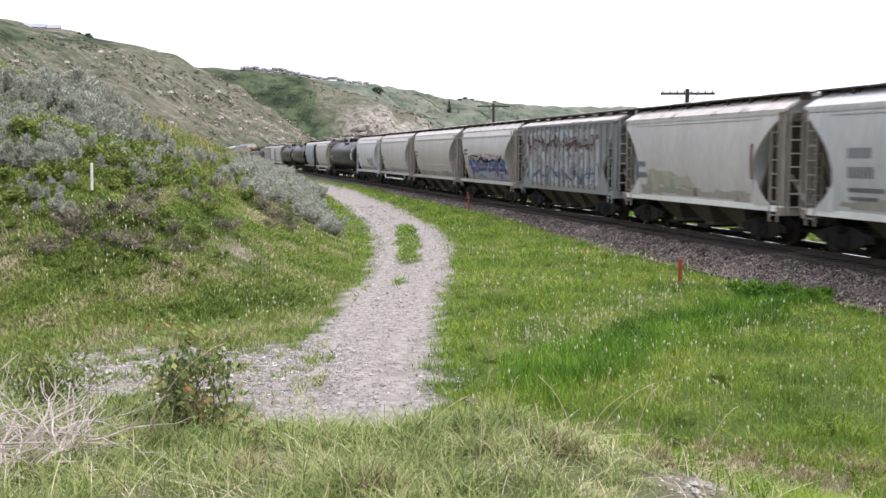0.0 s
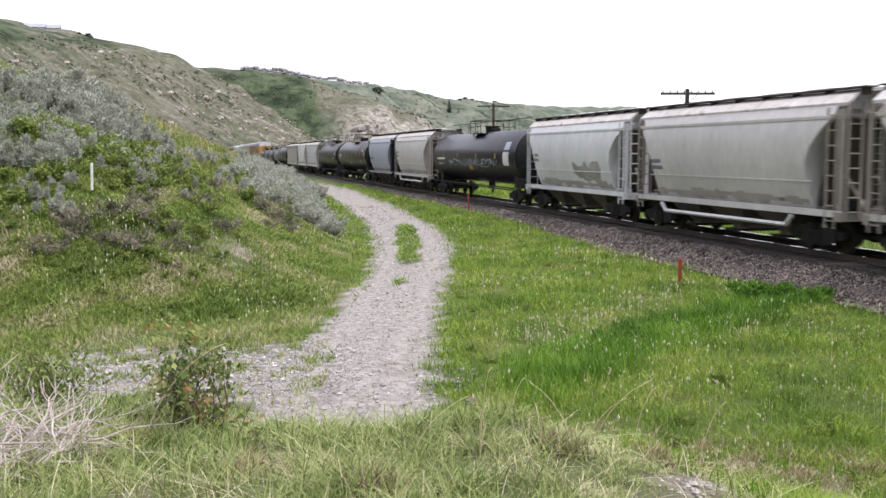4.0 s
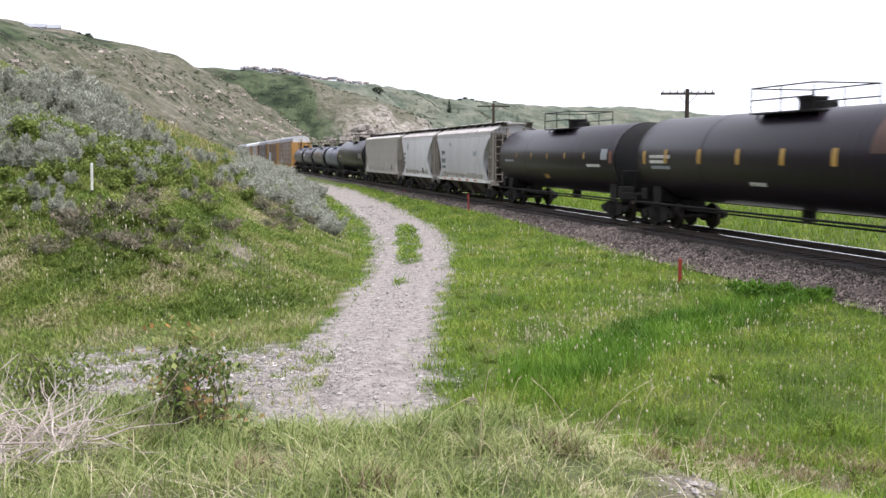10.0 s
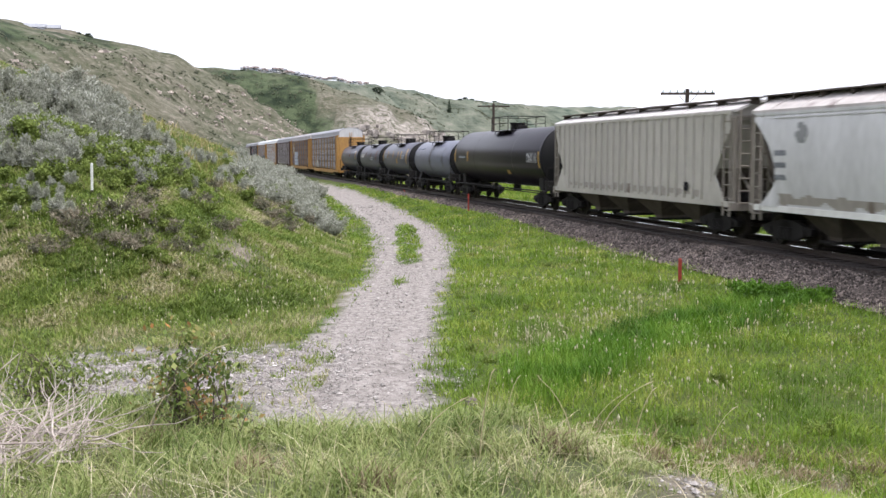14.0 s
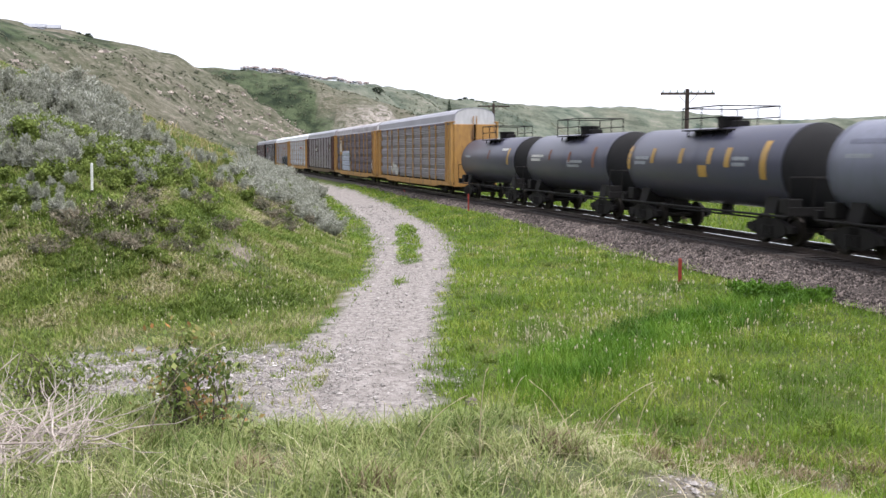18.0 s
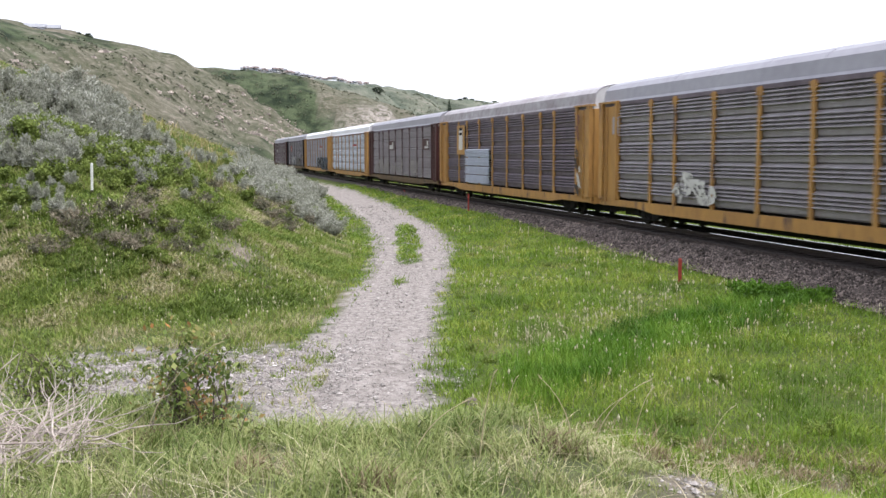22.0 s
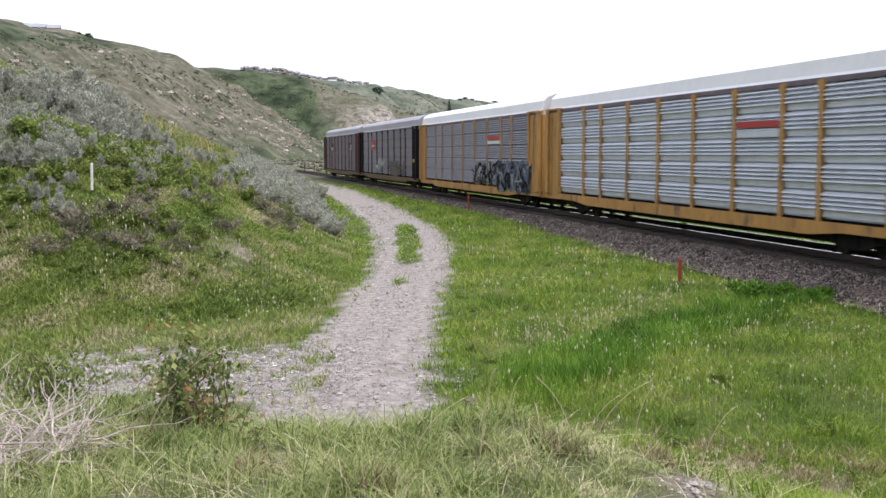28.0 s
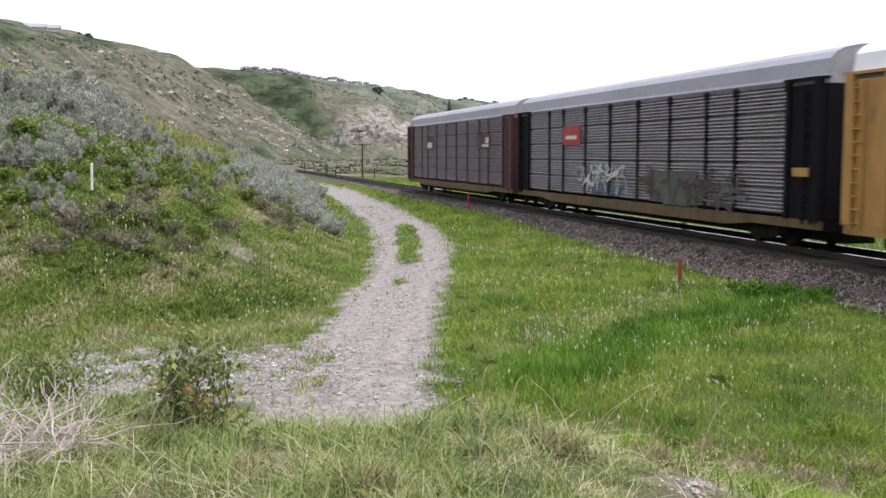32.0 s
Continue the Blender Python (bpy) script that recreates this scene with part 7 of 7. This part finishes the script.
def pole(u, w, top, arm, arms=1, lean_=0.0):
    x, y = on_track(u, w)
    base = float(ground_z(x, y))
    p = tagged(new("utility_pole"), "dark wooden telegraph pole with a crossarm", "utility pole", "telegraph poles")
    p.matrix_basis = pose(x, y, base, 0, lean_, 0)
    h = top - base
    part("pole_shaft", MB().rod((0, 0, -0.5), (0, 0, h), 0.15, 10, 0.11), wood_pole, p)
    for k in range(arms):
        z = h - 0.25 - 0.6 * k
        a = part("crossarm", MB().box(-arm / 2, arm / 2, -0.13, -0.03, z - 0.06, z + 0.06), wood_pole, p)
        for i in range(8):
            q = -arm / 2 + 0.12 + i * (arm - 0.24) / 7
            part("insulator", MB().rod((q, -0.08, z + 0.06), (q, -0.08, z + 0.2), 0.035, 6, 0.02), glass_mat, a)
        part("brace", MB().rod((-0.5, -0.09, z - 0.05), (0, -0.09, z - 0.6), 0.02, 4).rod((0.5, -0.09, z - 0.05), (0, -0.09, z - 0.6), 0.02, 4), wood_pole, p)


pole(8.6, -7.25, 6.22, 2.85)
pole(46.5, -7.9, 7.25, 2.85)
pole(112.0, -7.0, 4.4, 2.8)
for u, w, h, ln in ((118, -3.6, 1.6, 10), (112, -8.8, 1.5, 4), (140, -5.2, 1.7, 8), (150, -6.5, 1.7, -3), (165, -6.0, 1.7, 2), (180, -5.8, 1.7, 0), (150, -16, 1.6, 5), (170, -14, 1.6, 0)):
    x, y = on_track(u, w)
    ob = stake(x, y, h, ln, wood_pole, "fence_post", "weathered leaning wooden fence post", 0.09, "fence post")
    ob["group"] = "fence posts by the railway"
for k, (x, y) in enumerate(((0.42, 14.7), (11.9, 48.5), (12.4, 48.2))):
    rk = MB()
    rr = random.Random(k)
    rk.loft([[(s * math.cos(i * 1.047) * (1 + 0.2 * rr.random()), s * 0.8 * math.sin(i * 1.047) * (1 + 0.2 * rr.random()), z) for i in range(6)] for s, z in ((0.08, -0.05), (0.11, 0.02), (0.09, 0.08), (0.04, 0.11))])
    ob = tagged(new("stone", rk.mesh("stone", stone_mat)), "pale grey stone lying in the grass", "stone")
    ob.location = (x, y, float(ground_z(x, y)))

wall_mats = [mat("house_siding_" + n, c, rough=0.8, big=0.3, fine=2, bump=0) for n, c in (("beige", (0.50, 0.47, 0.43)), ("grey", (0.46, 0.48, 0.53)), ("white", (0.75, 0.75, 0.75)))]
roof_mats = [mat("house_roof_" + n, c, rough=0.9, big=0.3, fine=3, bump=0.1) for n, c in (("brown", (0.20, 0.16, 0.15)), ("grey", (0.30, 0.31, 0.34)))]
window_mat = mat("house_window", (0.05, 0.06, 0.07), rough=0.15, big=1, fine=4, bump=0)


def house(x, y, w, d, h, turn, k, sunk=1.6):
    z = float(ground_z(x, y)) - sunk
    hs = tagged(new("house"), "small far house with a pitched roof on the plateau", "house", "houses on the plateau")
    hs.matrix_basis = pose(x, y, z, 0, 0, turn)
    part("wall", MB().box(-w / 2, w / 2, -d / 2, d / 2, 0, h), wall_mats[k % 3], hs)
    o = 0.5
    part("roof", MB().loft([[(-w / 2 - o, -d / 2 - o, h), (-w / 2 - o, d / 2 + o, h), (-w / 2 - o, 0, h + d * 0.32)], [(w / 2 + o, -d / 2 - o, h), (w / 2 + o, d / 2 + o, h), (w / 2 + o, 0, h + d * 0.32)]]), roof_mats[k % 2], hs)
    for i in range(3):
        q = -w / 2 + (i + 0.5) * w / 3
        for zz in (1.2, 3.8):
            if zz + 1.2 < h:
                part("window", MB().box(q - 0.7, q + 0.7, -d / 2 - 0.05, -d / 2 + 0.05, zz, zz + 1.3), window_mat, hs)


def build_houses():
    r = random.Random(3)
    for k in range(46):
        px = -0.192 + 0.119 * (k + r.uniform(-0.45, 0.45)) / 45
        reach = np.arange(1000.0, 1600.0, 6.0)
        y = float(reach[np.argmax(ground_z(px * reach, reach) / reach)]) + 6
        house(px * y, y, r.uniform(3.5, 6.5), 6, r.uniform(1.8, 3.4), r.uniform(-40, 40), r.randrange(6), 0.7)
    for px, y, w, h in ((-0.391, 690, 13, 4.2), (-0.374, 700, 9, 4.6)):
        house(px * y, y, w, 9, h, 12, 1, 5.0)


build_houses()


def far_tree(x, y, h, wd, k, leafmesh):
    t = tagged(new("tree"), "dark far tree on the valley edge", "tree", "trees on the plateau")
    part("trunk", MB().rod((0, 0, -0.5), (0, 0, h * 0.5), 0.25, 6, 0.12), bark, t)
    part("crown", leafmesh, None, t).matrix_basis = Matrix.Diagonal((wd, wd, h, 1))
    t.matrix_basis = pose(x, y, float(ground_z(x, y)) - (0.62 if h < 8 else 0.25) * h, 0, 0, k * 77)


def crown_mesh(seed, conic):
    """A crown of many small leaf clumps, one unit high."""
    r = np.random.RandomState(seed)
    n = 420
    z = 0.12 + 0.88 * r.rand(n) ** (1.3 if conic else 0.8)
    rad = (1 - z) * 0.55 + 0.04 if conic else 0.5 * np.sqrt(np.clip(1 - ((z - 0.58) / 0.46) ** 2, 0.03, 1))
    a = r.uniform(0, 6.283, n)
    q = np.sqrt(r.rand(n)) * rad * r.uniform(0.75, 1.15, n)
    c = np.stack([q * np.cos(a), q * np.sin(a), z], 1)
    s = r.uniform(0.05, 0.11, (n, 1))
    d1, d2 = r.normal(0, 1, (n, 3)), r.normal(0, 1, (n, 3))
    d1 /= np.linalg.norm(d1, axis=1)[:, None]
    d2 = np.cross(d1, d2)
    d2 /= np.linalg.norm(d2, axis=1)[:, None]
    v = np.stack([c - d1 * s, c + d2 * s * 0.7, c + d1 * s, c - d2 * s * 0.7], 1).reshape(-1, 3)
    return quick_mesh("crown", v, np.arange(n)[:, None] * 4 + np.array([[0, 1, 2, 3]]), far_leaf)


far_leaf = leaf_mat("far_tree_leaves", [(0.1, (0.03, 0.042, 0.028)), (0.5, (0.055, 0.075, 0.045)), (0.9, (0.09, 0.11, 0.07))])


def plant_far():
    rr = random.Random(31)
    round_, cone = crown_mesh(1, False), crown_mesh(2, True)
    for k in range(22):
        px, y = rr.uniform(-0.195, -0.075), rr.uniform(1090, 1150)
        far_tree(px * y, y, rr.uniform(2, 4), rr.uniform(3, 5), k, rr.choice((round_, round_, cone)))
    for px, y, h, w in ((-0.340, 690, 4.8, 6), (-0.349, 690, 3.2, 3), (0.006, 1598, 21, 9), (-0.0632, 1439, 9, 18), (0.0165, 1700, 6, 10), (0.0215, 1705, 6, 10), (0.028, 1712, 6, 10), (0.035, 1722, 6, 10), (0.042, 1760, 6, 10), (0.05, 1790, 6, 10)):
        far_tree(px * y, y, h, w, 1, cone if h > 15 else round_)
    # scrub on the valley sides, far off
    r = np.random.RandomState(9)
    n = 44000
    y = 300 + 1500 * r.rand(n) ** 1.2
    x = (-0.45 + 0.62 * r.rand(n)) * y
    spur, bluff, rim = valley_side(x, y)
    patchy = wave(x, y, 90, 61) + 0.6 * wave(x, y, 30, 62)
    green = (bluff > 0) & (x < -104 + 0.55 * np.maximum(1010 - y, -60))
    v = np.maximum(np.maximum(spur, bluff), rim * 0.8)
    ok = (v > 4) & (v < 125) & (patchy > np.where(green, -0.25, 0.55) - 1.3 * r.rand(n)) & ~((np.abs(x + 45) < 62) & (y > 930) & (y < 1080) & (bluff < 60))
    ok &= (rim < 5) | (r.rand(n) < np.where(x < 240, 0.9, 0.3))
    x, y = x[ok], y[ok]
    fy = 170 + 560 * r.rand(1500) ** 1.4
    fx = (-0.2 + 0.32 * r.rand(1500)) * fy
    floor_ok = (track_uw(fx, fy)[1] < -7) & (wave(fx, fy, 40, 67) > -0.2) & (valley_side(fx, fy)[0] < 0)
    x, y = np.concatenate([x, fx[floor_ok]]), np.concatenate([y, fy[floor_ok]])
    n = len(x)
    per = 3
    s = r.uniform(0.3, 0.8, n) * (1 + y / 1100)
    cx = np.repeat(x, per) + r.normal(0, 0.7, n * per) * np.repeat(s, per)
    cy = np.repeat(y, per) + r.normal(0, 0.7, n * per) * np.repeat(s, per)
    cz = ground_z(cx, cy) + r.uniform(0.05, 0.6, n * per) * np.repeat(s, per)
    q = np.repeat(s, per)[:, None, None] * r.uniform(0.35, 0.8, (n * per, 6, 1))
    octa = np.array([(1, 0, 0), (0, 1, 0), (-1, 0, 0), (0, -1, 0), (0, 0, 0.8), (0, 0, -0.8)])
    tri = np.array([(0, 1, 4), (1, 2, 4), (2, 3, 4), (3, 0, 4), (1, 0, 5), (2, 1, 5), (3, 2, 5), (0, 3, 5)])
    vv = octa[None] * q * r.uniform(0.7, 1.3, (n * per, 6, 1)) + np.stack([cx, cy, cz], 1)[:, None]
    f = (np.arange(n * per)[:, None, None] * 6 + tri[None]).reshape(-1, 3)
    tagged(new("hillside_scrub", quick_mesh("hillside_scrub", vv.reshape(-1, 3), f, scrub_leaf)), "dark scrub scattered over the dry valley slopes", "scrub", kind="stuff")


plant_far()


def rock_outcrops():
    """Pale broken rock along the eroded face across the valley."""
    r = np.random.RandomState(77)
    n = 2600
    x, y = r.uniform(-125, 25, n), r.uniform(940, 1120, n)
    v = valley_side(x, y)[1]
    band = 22 + 5 * wave(x, y, 60, 71)
    ok = (np.abs(v - band) < 7 + 4 * wave(x, y, 25, 72)) & (wave(x, y, 18, 73) > -0.3)
    x, y = x[ok], y[ok]
    n = len(x)
    s = r.uniform(0.8, 2.6, n)
    cube = np.array([(-1, -1, -1), (1, -1, -1), (1, 1, -1), (-1, 1, -1), (-0.8, -0.8, 1), (0.8, -0.8, 1), (0.8, 0.8, 1), (-0.8, 0.8, 1)])
    quad = np.array([(4, 5, 6, 7), (0, 1, 5, 4), (1, 2, 6, 5), (2, 3, 7, 6), (3, 0, 4, 7)])
    p = cube[None] * r.uniform(0.6, 1.4, (n, 8, 3)) * s[:, None, None] * np.array([1.2, 1.0, 0.9]) + np.stack([x, y, ground_z(x, y) + 0.2 * s], 1)[:, None]
    f = (np.arange(n)[:, None, None] * 8 + quad[None]).reshape(-1, 4)
    rock = mat("pale_outcrop_rock", (0.34, 0.31, 0.285), (0.15, 0.13, 0.118), rough=0.95, big=0.15, fine=1.2, bump=0.3, random_tint=0.35)
    tagged(new("rock_outcrop", quick_mesh("rock_outcrop", p.reshape(-1, 3), f, rock)), "pale broken rock on the eroded valley face", "rocks", kind="stuff")


rock_outcrops()


def hillside_rocks():
    """Pale stones that lie scattered over the dry valley side."""
    r = np.random.RandomState(78)
    n = 26000
    y = 320 + 520 * r.rand(n)
    x = (-0.46 + 0.36 * r.rand(n)) * y
    v = valley_side(x, y)[0]
    ok = (v > 6) & (v < 105) & (wave(0.346 * x + 0.938 * y, 0.15 * x, 20, 81) + 0.7 * wave(x, y, 14, 82) > 0.7 - 0.5 * smooth01((y - 560) / 120))
    x, y = x[ok], y[ok]
    n = len(x)
    s = r.uniform(0.12, 0.5, n) * np.where(r.rand(n) < 0.12, 2.3, 1.0)
    cube = np.array([(-1, -1, -1), (1, -1, -1), (1, 1, -1), (-1, 1, -1), (-0.7, -0.7, 0.8), (0.7, -0.7, 0.8), (0.7, 0.7, 0.8), (-0.7, 0.7, 0.8)])
    quad = np.array([(4, 5, 6, 7), (0, 1, 5, 4), (1, 2, 6, 5), (2, 3, 7, 6), (3, 0, 4, 7)])
    p = cube[None] * r.uniform(0.6, 1.4, (n, 8, 3)) * s[:, None, None] * np.array([1.5, 1.0, 0.8]) + np.stack([x, y, ground_z(x, y) + 0.2 * s], 1)[:, None]
    f = (np.arange(n)[:, None, None] * 8 + quad[None]).reshape(-1, 4)
    rock = mat("hillside_stone", (0.40, 0.35, 0.31), (0.24, 0.2, 0.17), rough=0.95, big=0.4, fine=3, bump=0.3, random_tint=0.5)
    tagged(new("hillside_rocks", quick_mesh("hillside_rocks", p.reshape(-1, 3), f, rock)), "pale stones scattered over the dry hillside", "rocks", kind="stuff")


hillside_rocks()


# ---- what moves ----
def along(mid, t):
    """How far up the track a car's middle stands at t seconds: the train slows a little."""
    d = t - 20
    return mid - 13.262 * d + 0.01707 * d * d


def motions():
    for car, mid in zip(TRAIN, MIDS):
        walk(car, [(float(t), pose(*on_track(along(mid, t)), 0.0, 0, 0, YAW)) for t in (0, 4, 8, 12, 16, 20, 24, 28, 32)])
    # wheelsets roll; all of them turn alike, so those at the same place in their trucks share one set of keys
    for k, wheels in WHEELS.items():
        rows = []
        for i in range(961):
            t = i / 30
            turn = math.degrees((along(0, 0) - along(0, t)) / 0.457)
            rows.append((t, pose(k * 0.88, 0, 0.457) @ Matrix.Rotation(radians(turn % 360), 4, "Y")))
        walk(wheels[0], rows)
        keys = wheels[0].animation_data
        for w in wheels[1:]:
            w.rotation_mode = "QUATERNION"
            w.animation_data_create()
            w.animation_data.action = keys.action
            w.animation_data.action_slot = keys.action_slot
    # tall stalks nod in the breeze
    for n, stalk in enumerate(STALKS):
        x, y, z = stalk.location
        rows = []
        for i in range(41):
            t = i * 0.8
            a = 2.6 * math.sin(0.9 * t + 1.7 * n) + 1.8 * math.sin(2.3 * t + n)
            rows.append((t, pose(x, y, z, 0.5 * a, a + 1.0, 0)))
        walk(stalk, rows)


motions()
